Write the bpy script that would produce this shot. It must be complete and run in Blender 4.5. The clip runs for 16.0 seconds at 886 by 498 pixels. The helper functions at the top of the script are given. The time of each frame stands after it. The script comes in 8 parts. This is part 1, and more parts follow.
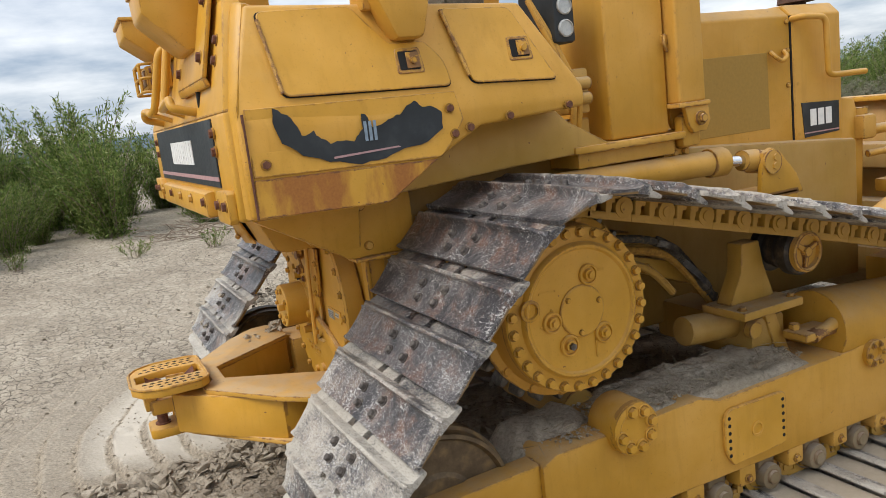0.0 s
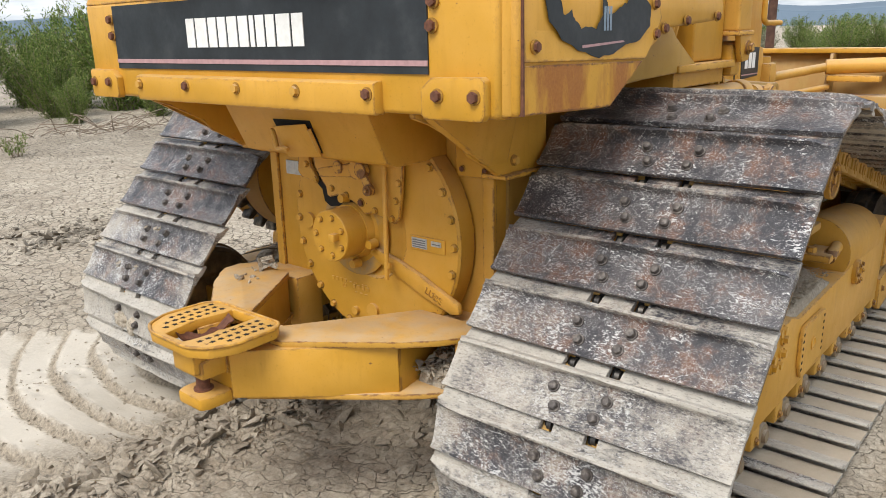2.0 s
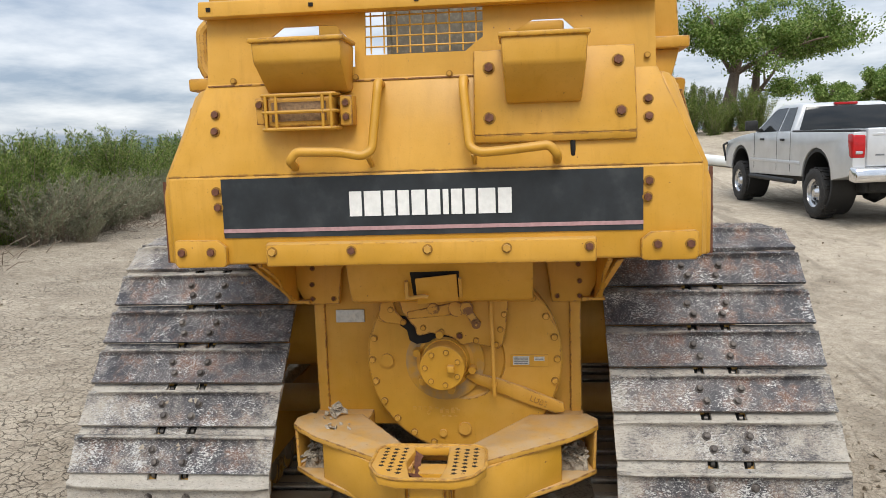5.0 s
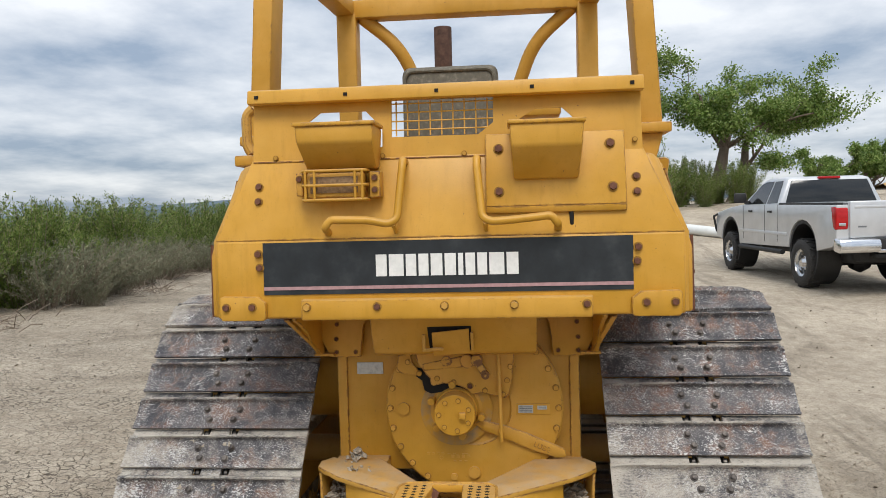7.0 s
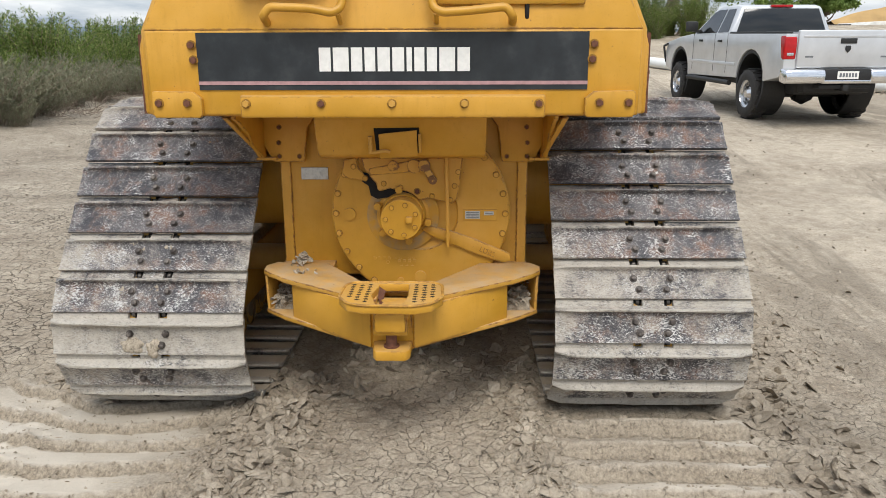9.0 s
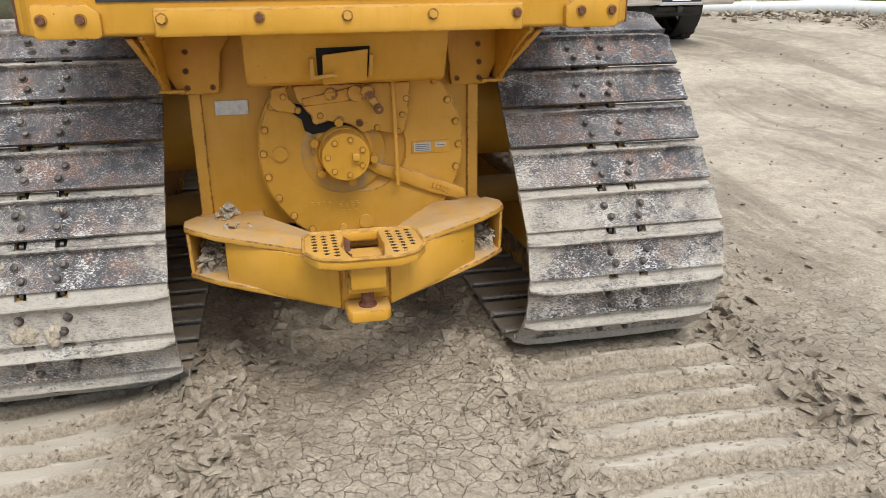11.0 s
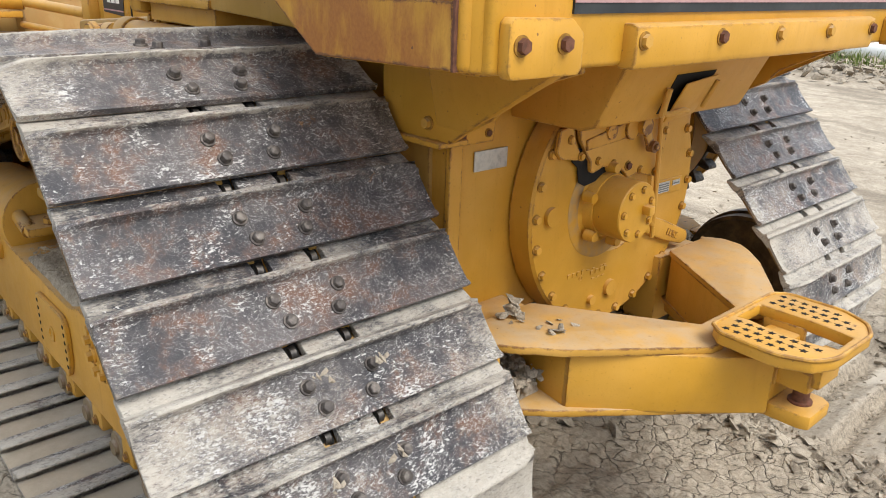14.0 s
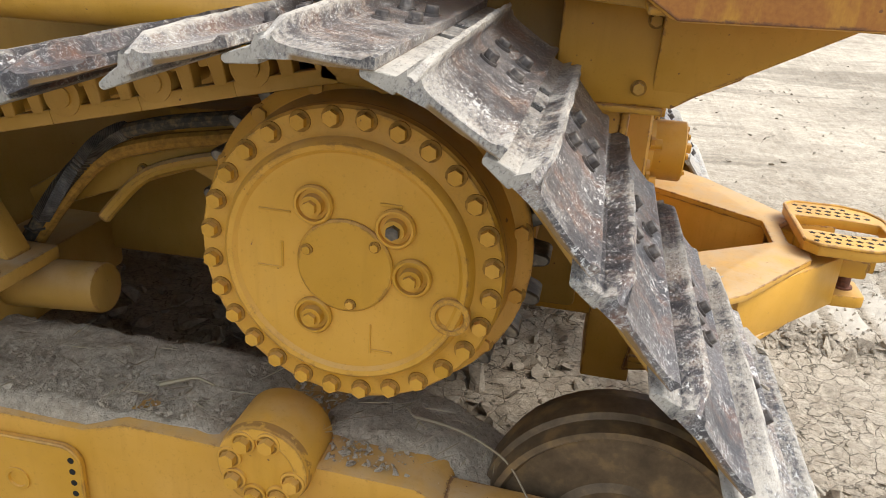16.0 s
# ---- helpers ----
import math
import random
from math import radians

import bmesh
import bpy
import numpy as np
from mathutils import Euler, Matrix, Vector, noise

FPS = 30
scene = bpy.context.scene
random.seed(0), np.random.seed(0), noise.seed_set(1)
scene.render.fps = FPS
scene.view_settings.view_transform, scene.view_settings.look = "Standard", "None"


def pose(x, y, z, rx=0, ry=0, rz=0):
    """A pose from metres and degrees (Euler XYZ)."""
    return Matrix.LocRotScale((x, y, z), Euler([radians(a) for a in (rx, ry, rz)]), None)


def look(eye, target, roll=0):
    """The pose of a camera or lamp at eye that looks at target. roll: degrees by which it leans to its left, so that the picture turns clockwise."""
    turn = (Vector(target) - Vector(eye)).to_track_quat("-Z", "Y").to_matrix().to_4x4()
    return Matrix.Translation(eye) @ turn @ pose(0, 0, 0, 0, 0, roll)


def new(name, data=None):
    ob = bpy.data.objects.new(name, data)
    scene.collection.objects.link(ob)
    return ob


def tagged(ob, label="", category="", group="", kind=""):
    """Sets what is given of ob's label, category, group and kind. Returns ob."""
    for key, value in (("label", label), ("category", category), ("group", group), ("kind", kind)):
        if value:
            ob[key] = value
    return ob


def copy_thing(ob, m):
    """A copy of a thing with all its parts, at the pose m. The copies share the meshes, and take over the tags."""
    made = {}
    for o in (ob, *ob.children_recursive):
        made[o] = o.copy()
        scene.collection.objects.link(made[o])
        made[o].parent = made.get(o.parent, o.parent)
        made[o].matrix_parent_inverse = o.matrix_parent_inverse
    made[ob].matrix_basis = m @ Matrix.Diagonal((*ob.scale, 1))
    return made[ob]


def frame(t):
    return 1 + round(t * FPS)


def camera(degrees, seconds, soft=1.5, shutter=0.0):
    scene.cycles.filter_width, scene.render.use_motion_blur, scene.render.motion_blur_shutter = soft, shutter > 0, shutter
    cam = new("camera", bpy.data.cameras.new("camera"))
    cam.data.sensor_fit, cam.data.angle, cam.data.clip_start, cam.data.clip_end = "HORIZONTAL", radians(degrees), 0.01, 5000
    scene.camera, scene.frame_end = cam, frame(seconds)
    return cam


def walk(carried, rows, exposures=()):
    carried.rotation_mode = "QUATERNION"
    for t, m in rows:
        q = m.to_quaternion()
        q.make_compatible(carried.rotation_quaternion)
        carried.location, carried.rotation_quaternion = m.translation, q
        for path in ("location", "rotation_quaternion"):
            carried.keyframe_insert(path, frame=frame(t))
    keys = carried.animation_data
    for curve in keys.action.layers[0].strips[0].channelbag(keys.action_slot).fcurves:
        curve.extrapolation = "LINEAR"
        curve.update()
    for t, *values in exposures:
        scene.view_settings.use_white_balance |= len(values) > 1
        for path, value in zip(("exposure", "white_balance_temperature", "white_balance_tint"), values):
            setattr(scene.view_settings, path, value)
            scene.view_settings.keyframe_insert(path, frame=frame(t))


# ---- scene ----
cam = camera(60.5, 16.0, soft=0.7)
PATH = [
    (0, (-0.42, -3.313, 1.684), (0.425, -1.533, 1.336), -6.8),
    (0.5, (-0.732, -3.094, 1.676), (0.319, -1.436, 1.295), -4.0),
    (1, (-1.018, -2.858, 1.697), (0.276, -1.395, 1.266), -2.2),
    (1.5, (-1.164, -2.421, 1.616), (0.251, -1.112, 1.084), -1.5),
    (2, (-1.443, -2.059, 1.632), (0.019, -0.808, 1.085), -1.4),
    (2.5, (-1.761, -1.727, 1.691), (-0.244, -0.529, 1.178), -2.3),
    (3, (-1.923, -1.301, 1.659), (-0.324, -0.213, 1.151), -4.3),
    (3.5, (-2.19, -0.994, 1.682), (-0.474, -0.098, 1.18), -5.6),
    (4, (-2.419, -0.789, 1.74), (-0.587, -0.138, 1.271), -5.0),
    (4.5, (-2.525, -0.484, 1.729), (-0.604, -0.098, 1.324), -3.4),
    (5, (-2.738, -0.34, 1.854), (-0.767, -0.135, 1.584), -1.9),
    (5.2, (-2.841, -0.309, 1.902), (-0.857, -0.15, 1.698), -1.4),
    (7.3, (-3.132, -0.295, 1.831), (-1.143, -0.105, 1.742), -1.5),
    (7.5, (-3.123, -0.294, 1.797), (-1.137, -0.117, 1.63), -1.5),
    (8, (-3.102, -0.291, 1.737), (-1.135, -0.154, 1.402), -1.1),
    (8.5, (-3.073, -0.276, 1.71), (-1.127, -0.185, 1.258), -0.5),
    (9, (-3.072, -0.277, 1.707), (-1.141, -0.229, 1.187), -0.2),
    (9.5, (-3.04, -0.211, 1.696), (-1.123, -0.227, 1.125), -0.4),
    (9.7, (-2.992, -0.184, 1.692), (-1.081, -0.234, 1.103), -0.5),
    (11.8, (-2.17, 0.642, 1.573), (-0.418, -0.014, 0.864), 0.1),
    (12, (-2.01, 0.744, 1.583), (-0.285, 0.024, 0.872), 0.3),
    (12.5, (-1.768, 1.033, 1.577), (-0.111, 0.166, 0.868), 0.4),
    (13, (-1.585, 1.337, 1.627), (0.001, 0.342, 0.924), 0.8),
    (13.5, (-1.21, 1.653, 1.578), (0.299, 0.535, 0.889), 1.4),
    (14, (-0.909, 1.929, 1.6), (0.476, 0.661, 0.912), 2.0),
    (14.5, (-0.602, 2.183, 1.584), (0.57, 0.727, 0.871), 3.0),
    (15, (-0.138, 2.315, 1.539), (0.781, 0.712, 0.774), 4.1),
    (15.5, (0.221, 2.451, 1.573), (0.853, 0.728, 0.778), 4.3),
    (16, (0.62, 2.461, 1.565), (0.959, 0.659, 0.767), 3.8),
]
walk(cam, [(t, look(eye, target, roll)) for t, eye, target, roll in PATH],
     [(0, 0.88), (0.5, 1.09), (1.0, 1.24), (1.5, 1.16), (2.5, 1.08), (4, 0.95), (5, 0.80), (7.3, 0.63), (8, 0.67), (9, 0.82), (9.7, 0.9), (12, 1.02), (14.5, 1.29), (15.2, 1.40), (16, 1.50)])

# ---- sky, sun and exposure ----
world = bpy.data.worlds.new("overcast_sky")
scene.world = world
world.use_nodes = True
wn, wl = world.node_tree.nodes, world.node_tree.links
wn.clear()


def wnode(kind, **kw):
    n = wn.new(kind)
    for k, v in kw.items():
        if k == "operation":
            n.operation = v
        elif k == "blend_type":
            n.blend_type = v
    return n


sky = wn.new("ShaderNodeTexSky")
sky.sky_type = "NISHITA"
sky.sun_disc = False
sky.sun_elevation = radians(54)
sky.sun_rotation = radians(264)
tc = wn.new("ShaderNodeTexCoord")
sep = wn.new("ShaderNodeSeparateXYZ")
wl.new(tc.outputs["Generated"], sep.inputs[0])
zc = wnode("ShaderNodeMath", operation="MAXIMUM")
wl.new(sep.outputs[2], zc.inputs[0])
zc.inputs[1].default_value = 0.0
za = wnode("ShaderNodeMath", operation="ADD")
wl.new(zc.outputs[0], za.inputs[0])
za.inputs[1].default_value = 0.16
dx = wnode("ShaderNodeMath", operation="DIVIDE")
dy = wnode("ShaderNodeMath", operation="DIVIDE")
wl.new(sep.outputs[0], dx.inputs[0])
wl.new(za.outputs[0], dx.inputs[1])
wl.new(sep.outputs[1], dy.inputs[0])
wl.new(za.outputs[0], dy.inputs[1])
com = wn.new("ShaderNodeCombineXYZ")
wl.new(dx.outputs[0], com.inputs[0])
wl.new(dy.outputs[0], com.inputs[1])
cloud = wn.new("ShaderNodeTexNoise")
cloud.inputs["Scale"].default_value = 1.15
cloud.inputs["Detail"].default_value = 7
cloud.inputs["Roughness"].default_value = 0.56
wl.new(com.outputs[0], cloud.inputs["Vector"])
cr = wn.new("ShaderNodeValToRGB")
cr.color_ramp.elements[0].position, cr.color_ramp.elements[0].color = 0.36, (0.33, 0.41, 0.53, 1)
cr.color_ramp.elements[1].position, cr.color_ramp.elements[1].color = 0.66, (0.95, 0.97, 1.0, 1)
wl.new(cloud.outputs["Fac"], cr.inputs[0])
skm = wn.new("ShaderNodeVectorMath")
skm.operation = "SCALE"
skm.inputs["Scale"].default_value = 0.10
wl.new(sky.outputs[0], skm.inputs[0])
mix = wn.new("ShaderNodeMixRGB")
mix.inputs[0].default_value = 0.88
wl.new(skm.outputs[0], mix.inputs[1])
# an overcast sky is brighter overhead than at its rim
lift = wnode("ShaderNodeMath", operation="MULTIPLY_ADD")
wl.new(zc.outputs[0], lift.inputs[0])
lift.inputs[1].default_value, lift.inputs[2].default_value = 0.62, 0.64
csc = wn.new("ShaderNodeVectorMath")
csc.operation = "SCALE"
wl.new(cr.outputs[0], csc.inputs[0])
wl.new(lift.outputs[0], csc.inputs["Scale"])
wl.new(csc.outputs[0], mix.inputs[2])
bg = wn.new("ShaderNodeBackground")
bg.inputs[1].default_value = 0.90
wl.new(mix.outputs[0], bg.inputs[0])
wo = wn.new("ShaderNodeOutputWorld")
wl.new(bg.outputs[0], wo.inputs[0])

sun = new("sun", bpy.data.lights.new("sun", "SUN"))
sun.data.energy, sun.data.angle, sun.data.color = 1.5, radians(28), (1.0, 0.96, 0.9)
sun.matrix_world = look((-9.0, -1.0, 12.5), (0, 0, 0))

# ---- materials ----
def material(name):
    m = bpy.data.materials.new(name)
    m.use_nodes = True
    nt = m.node_tree
    return m, nt, nt.nodes["Principled BSDF"]


def link(nt, a, b):
    nt.links.new(a, b)


def noise_node(nt, scale, detail=4, rough=0.55, vec=None, distortion=0.0):
    n = nt.nodes.new("ShaderNodeTexNoise")
    n.inputs["Scale"].default_value = scale
    n.inputs["Detail"].default_value = detail
    n.inputs["Roughness"].default_value = rough
    n.inputs["Distortion"].default_value = distortion
    if vec is not None:
        link(nt, vec, n.inputs["Vector"])
    return n


def ramp(nt, fac, stops):
    r = nt.nodes.new("ShaderNodeValToRGB")
    while len(r.color_ramp.elements) < len(stops):
        r.color_ramp.elements.new(0.5)
    for e, (p, c) in zip(r.color_ramp.elements, stops):
        e.position = p
        e.color = (*c, 1) if len(c) == 3 else (c[0], c[0], c[0], 1)
    link(nt, fac, r.inputs[0])
    return r.outputs[0]


def mixc(nt, fac, a, b, mode="MIX"):
    n = nt.nodes.new("ShaderNodeMixRGB")
    n.blend_type = mode
    for i, v in enumerate((fac, a, b)):
        if isinstance(v, (int, float)):
            n.inputs[i].default_value = v
        elif isinstance(v, tuple):
            n.inputs[i].default_value = (*v, 1)
        else:
            link(nt, v, n.inputs[i])
    return n.outputs[0]


def mth(nt, op, a, b=None, clamp=False):
    n = nt.nodes.new("ShaderNodeMath")
    n.operation, n.use_clamp = op, clamp
    for i, v in enumerate((a, b)):
        if v is None:
            continue
        if isinstance(v, (int, float)):
            n.inputs[i].default_value = v
        else:
            link(nt, v, n.inputs[i])
    return n.outputs[0]


def bump(nt, bsdf, height, strength=0.3, dist=0.01):
    b = nt.nodes.new("ShaderNodeBump")
    b.inputs["Strength"].default_value = strength
    b.inputs["Distance"].default_value = dist
    link(nt, height, b.inputs["Height"])
    link(nt, b.outputs[0], bsdf.inputs["Normal"])


def objvec(nt, shift=True):
    """Object coordinates, shifted by the object's random number so that copies differ."""
    t = nt.nodes.new("ShaderNodeTexCoord")
    if not shift:
        return t.outputs["Object"]
    o = nt.nodes.new("ShaderNodeObjectInfo")
    s = mth(nt, "MULTIPLY", o.outputs["Random"], 37.0)
    a = nt.nodes.new("ShaderNodeVectorMath")
    a.operation = "ADD"
    link(nt, t.outputs["Object"], a.inputs[0])
    link(nt, s, a.inputs[1])
    return a.outputs[0]


def geo_up(nt):
    g = nt.nodes.new("ShaderNodeNewGeometry")
    s = nt.nodes.new("ShaderNodeSeparateXYZ")
    link(nt, g.outputs["Normal"], s.inputs[0])
    return s.outputs[2]


CLAY = (0.40, 0.345, 0.275)


def painted(name, base, dust=0.5, chips=0.5, rust=0.0, rough=0.5, edges=1.0):
    """Old machine paint: faded patches, settled clay dust, chips down to primer and rust."""
    m, nt, b = material(name)
    v = objvec(nt)
    big = noise_node(nt, 2.3, 4, 0.6, v)
    mid = noise_node(nt, 14, 5, 0.6, v)
    fine = noise_node(nt, 130, 3, 0.6, v)
    pale = tuple(min(1, c * 1.12 + 0.015) for c in base)
    deep = tuple(c * 0.86 for c in base)
    col = ramp(nt, big.outputs["Fac"], [(0.35, deep), (0.65, pale)])
    col = mixc(nt, mth(nt, "MULTIPLY", mid.outputs["Fac"], 0.18), col, (0.50, 0.33, 0.10))
    up = geo_up(nt)
    du = ramp(nt, up, [(0.25, (0.0,)), (0.95, (1.0,))])
    dn = ramp(nt, mid.outputs["Fac"], [(0.3, (0.25,)), (0.7, (1.0,))])
    dfac = mth(nt, "MULTIPLY", mth(nt, "MULTIPLY", du, dn), dust)
    low = ramp(nt, big.outputs["Fac"], [(0.45, (0.0,)), (0.75, (0.22,))])
    dfac = mth(nt, "MAXIMUM", dfac, mth(nt, "MULTIPLY", low, dust))
    col = mixc(nt, dfac, col, CLAY)
    sm = nt.nodes.new("ShaderNodeMapping")
    sm.inputs["Scale"].default_value = (3.0, 3.0, 0.35)
    link(nt, v, sm.inputs[0])
    st = noise_node(nt, 9, 5, 0.6, sm.outputs[0])
    col = mixc(nt, ramp(nt, st.outputs["Fac"], [(0.54, (0.0,)), (0.78, (0.30,))]), col, tuple(c * 0.62 for c in base))
    col = mixc(nt, ramp(nt, fine.outputs["Fac"], [(0.60, (0.0,)), (0.74, (0.35,))]), col, tuple(c * 0.55 for c in base))
    cn = noise_node(nt, 21, 6, 0.72, v)
    cf = ramp(nt, cn.outputs["Fac"], [(0.735 - 0.03 * chips, (0.0,)), (0.76 - 0.03 * chips, (1.0,))])
    col = mixc(nt, mth(nt, "MULTIPLY", cf, min(1, chips)), col, (0.07, 0.035, 0.02))
    if rust:
        rm = nt.nodes.new("ShaderNodeMapping")
        rm.inputs["Scale"].default_value = (1.6, 1.6, 0.5)
        link(nt, v, rm.inputs[0])
        rn = noise_node(nt, 5.0, 6, 0.65, rm.outputs[0])
        rf = ramp(nt, rn.outputs["Fac"], [(0.40, (0.0,)), (0.56, (1.0,))])
        col = mixc(nt, mth(nt, "MULTIPLY", rf, rust), col, mixc(nt, fine.outputs["Fac"], (0.22, 0.065, 0.015), (0.42, 0.17, 0.03)))
    # paint knocked off along the edges
    ao = nt.nodes.new("ShaderNodeAmbientOcclusion")
    ao.inside, ao.only_local, ao.samples = True, True, 6
    ao.inputs["Distance"].default_value = 0.008
    near = ramp(nt, ao.outputs["AO"], [(0.70, (1.0,)), (0.93, (0.0,))])
    ef = ramp(nt, mth(nt, "ADD", cn.outputs["Fac"], mth(nt, "MULTIPLY", near, 0.16)), [(0.585, (0.0,)), (0.625, (1.0,))])
    ef = mth(nt, "MULTIPLY", ef, ramp(nt, near, [(0.05, (0.0,)), (0.3, (edges,))]))
    col = mixc(nt, mth(nt, "MULTIPLY", ef, min(1, chips)), col, mixc(nt, fine.outputs["Fac"], (0.07, 0.03, 0.018), (0.24, 0.10, 0.035)))
    pit = noise_node(nt, 46, 2, 0.5, v)
    pf = ramp(nt, pit.outputs["Fac"], [(0.755, (0.0,)), (0.775, (0.85,))])
    col = mixc(nt, pf, col, (0.14, 0.06, 0.025))
    link(nt, col, b.inputs["Base Color"])
    rr = mth(nt, "ADD", mth(nt, "MULTIPLY", mid.outputs["Fac"], 0.25), rough - 0.12)
    rr = mth(nt, "ADD", rr, mth(nt, "MULTIPLY", dfac, 0.4), clamp=True)
    link(nt, rr, b.inputs["Roughness"])
    b.inputs["Specular IOR Level"].default_value = 0.4
    h = mth(nt, "ADD", mth(nt, "MULTIPLY", fine.outputs["Fac"], 0.25), mid.outputs["Fac"])
    h = mth(nt, "SUBTRACT", h, cf)
    bump(nt, b, h, 0.22, 0.004)
    return m


YEL = (0.56, 0.275, 0.018)
paint = painted("yellow_paint", YEL, 0.5, 0.8)
paint_clean = painted("bright_yellow_paint", (0.575, 0.285, 0.016), 0.32, 0.6, rough=0.42)
paint_dusty = painted("dusty_yellow_paint", (0.53, 0.27, 0.028), 0.62, 0.9)
paint_rusty = painted("rust_streaked_yellow_paint", (0.58, 0.29, 0.02), 0.4, 1.0, rust=0.95)
paint_dark = painted("grimy_yellow_paint", (0.46, 0.25, 0.03), 0.7, 0.7)


# the same paints for small pieces, whose edges kept theirs
WHOLE = {paint: painted("yellow_paint_whole", YEL, 0.5, 0.5, edges=0.0), paint_clean: painted("bright_yellow_paint_whole", (0.575, 0.285, 0.016), 0.32, 0.4, rough=0.42, edges=0.0),
         paint_dusty: painted("dusty_yellow_paint_whole", (0.53, 0.27, 0.028), 0.62, 0.6, edges=0.0)}
SMALL = ("bolt", "mark", "stud", "plug", "fitting", "hatch", "screen", "print", "ring", "tube", "handle", "rail", "wire", "cage", "data_plate", "sheet")


def simple(name, col, rough=0.6, metal=0.0, var=0.15, scale=20, bumpy=0.2, spec=0.4, dirt=None, dirt_amount=0.0):
    m, nt, b = material(name)
    v = objvec(nt)
    n1 = noise_node(nt, scale, 5, 0.6, v)
    n2 = noise_node(nt, scale * 7, 3, 0.6, v)
    lo = tuple(c * (1 - var) for c in col)
    hi = tuple(min(1, c * (1 + var)) for c in col)
    c = ramp(nt, n1.outputs["Fac"], [(0.3, lo), (0.7, hi)])
    if dirt is not None:
        df = ramp(nt, n1.outputs["Fac"], [(0.6 - 0.3 * dirt_amount, (0.0,)), (0.85 - 0.25 * dirt_amount, (1.0,))])
        c = mixc(nt, mth(nt, "MULTIPLY", df, min(1.0, dirt_amount + 0.2)), c, dirt)
    link(nt, c, b.inputs["Base Color"])
    b.inputs["Metallic"].default_value = metal
    b.inputs["Specular IOR Level"].default_value = spec
    link(nt, mth(nt, "ADD", mth(nt, "MULTIPLY", n2.outputs["Fac"], 0.2), rough - 0.1, clamp=True), b.inputs["Roughness"])
    if bumpy:
        bump(nt, b, mth(nt, "ADD", n1.outputs["Fac"], mth(nt, "MULTIPLY", n2.outputs["Fac"], 0.4)), bumpy, 0.004)
    return m


def shoe_steel():
    """Worn black track steel: fine bright scratches, rust bloom, and dried clay, more of it nearer the ground and in the laps."""
    m, nt, b = material("worn_track_steel")
    v = objvec(nt)
    mp = nt.nodes.new("ShaderNodeMapping")
    mp.inputs["Scale"].default_value = (2.3, 0.75, 1.3)
    link(nt, v, mp.inputs[0])
    big = noise_node(nt, 4.5, 5, 0.6, v)
    mid = noise_node(nt, 19, 8, 0.74, v)
    scr = noise_node(nt, 95, 4, 0.7, mp.outputs[0], 0.9)
    spk = noise_node(nt, 85, 6, 0.75, mp.outputs[0])
    loc = nt.nodes.new("ShaderNodeSeparateXYZ")
    link(nt, objvec(nt, False), loc.inputs[0])
    u, w = loc.outputs[0], loc.outputs[2]
    o = nt.nodes.new("ShaderNodeObjectInfo")
    tone = mth(nt, "ADD", mth(nt, "MULTIPLY", big.outputs["Fac"], 0.62), mth(nt, "MULTIPLY", mid.outputs["Fac"], 0.38))
    tone = mth(nt, "ADD", tone, mth(nt, "MULTIPLY", mth(nt, "SUBTRACT", o.outputs["Random"], 0.5), 0.08))
    col = ramp(nt, tone, [(0.38, (0.040, 0.039, 0.044)), (0.46, (0.088, 0.081, 0.082)), (0.55, (0.160, 0.143, 0.138)), (0.66, (0.28, 0.26, 0.245))])
    rf = ramp(nt, noise_node(nt, 9, 6, 0.75, v).outputs["Fac"], [(0.49, (0.0,)), (0.60, (1.0,))])
    rf = mth(nt, "MULTIPLY", rf, ramp(nt, mid.outputs["Fac"], [(0.40, (0.2,)), (0.56, (1.0,))]))
    col = mixc(nt, mth(nt, "MULTIPLY", rf, 0.85), col, mixc(nt, mid.outputs["Fac"], (0.085, 0.042, 0.030), (0.24, 0.105, 0.052)))
    yf = ramp(nt, noise_node(nt, 5.5, 6, 0.75, v).outputs["Fac"], [(0.66, (0.0,)), (0.71, (1.0,))])
    yf = mth(nt, "MULTIPLY", yf, ramp(nt, spk.outputs["Fac"], [(0.45, (0.0,)), (0.55, (0.85,))]))
    col = mixc(nt, yf, col, (0.50, 0.23, 0.045))
    # scratches: short crooked lines, thick in some patches and thin in others
    ridge = mth(nt, "ABSOLUTE", mth(nt, "SUBTRACT", scr.outputs["Fac"], 0.5))
    line = ramp(nt, ridge, [(0.012, (1.0,)), (0.030, (0.0,))])
    brk = ramp(nt, noise_node(nt, 130, 4, 0.75, v).outputs["Fac"], [(0.49, (0.0,)), (0.53, (1.0,))])
    area = ramp(nt, mth(nt, "ADD", mth(nt, "MULTIPLY", mid.outputs["Fac"], 0.6), mth(nt, "MULTIPLY", big.outputs["Fac"], 0.4)), [(0.43, (0.12,)), (0.55, (1.0,))])
    scf = mth(nt, "MULTIPLY", mth(nt, "MULTIPLY", line, brk), area)
    col = mixc(nt, mth(nt, "MULTIPLY", scf, 0.9), col, (0.76, 0.75, 0.73))
    # paint-white flecks that crowd together in patches
    fm = nt.nodes.new("ShaderNodeMapping")
    fm.inputs["Rotation"].default_value = (0, 0, 0.6)
    fm.inputs["Scale"].default_value = (1.5, 0.7, 1.2)
    link(nt, v, fm.inputs[0])
    flk = noise_node(nt, 120, 4, 0.72, fm.outputs[0], 0.4)
    patch = noise_node(nt, 7.5, 5, 0.7, v)
    fk = mth(nt, "ADD", flk.outputs["Fac"], mth(nt, "MULTIPLY", mth(nt, "SUBTRACT", patch.outputs["Fac"], 0.5), 0.62))
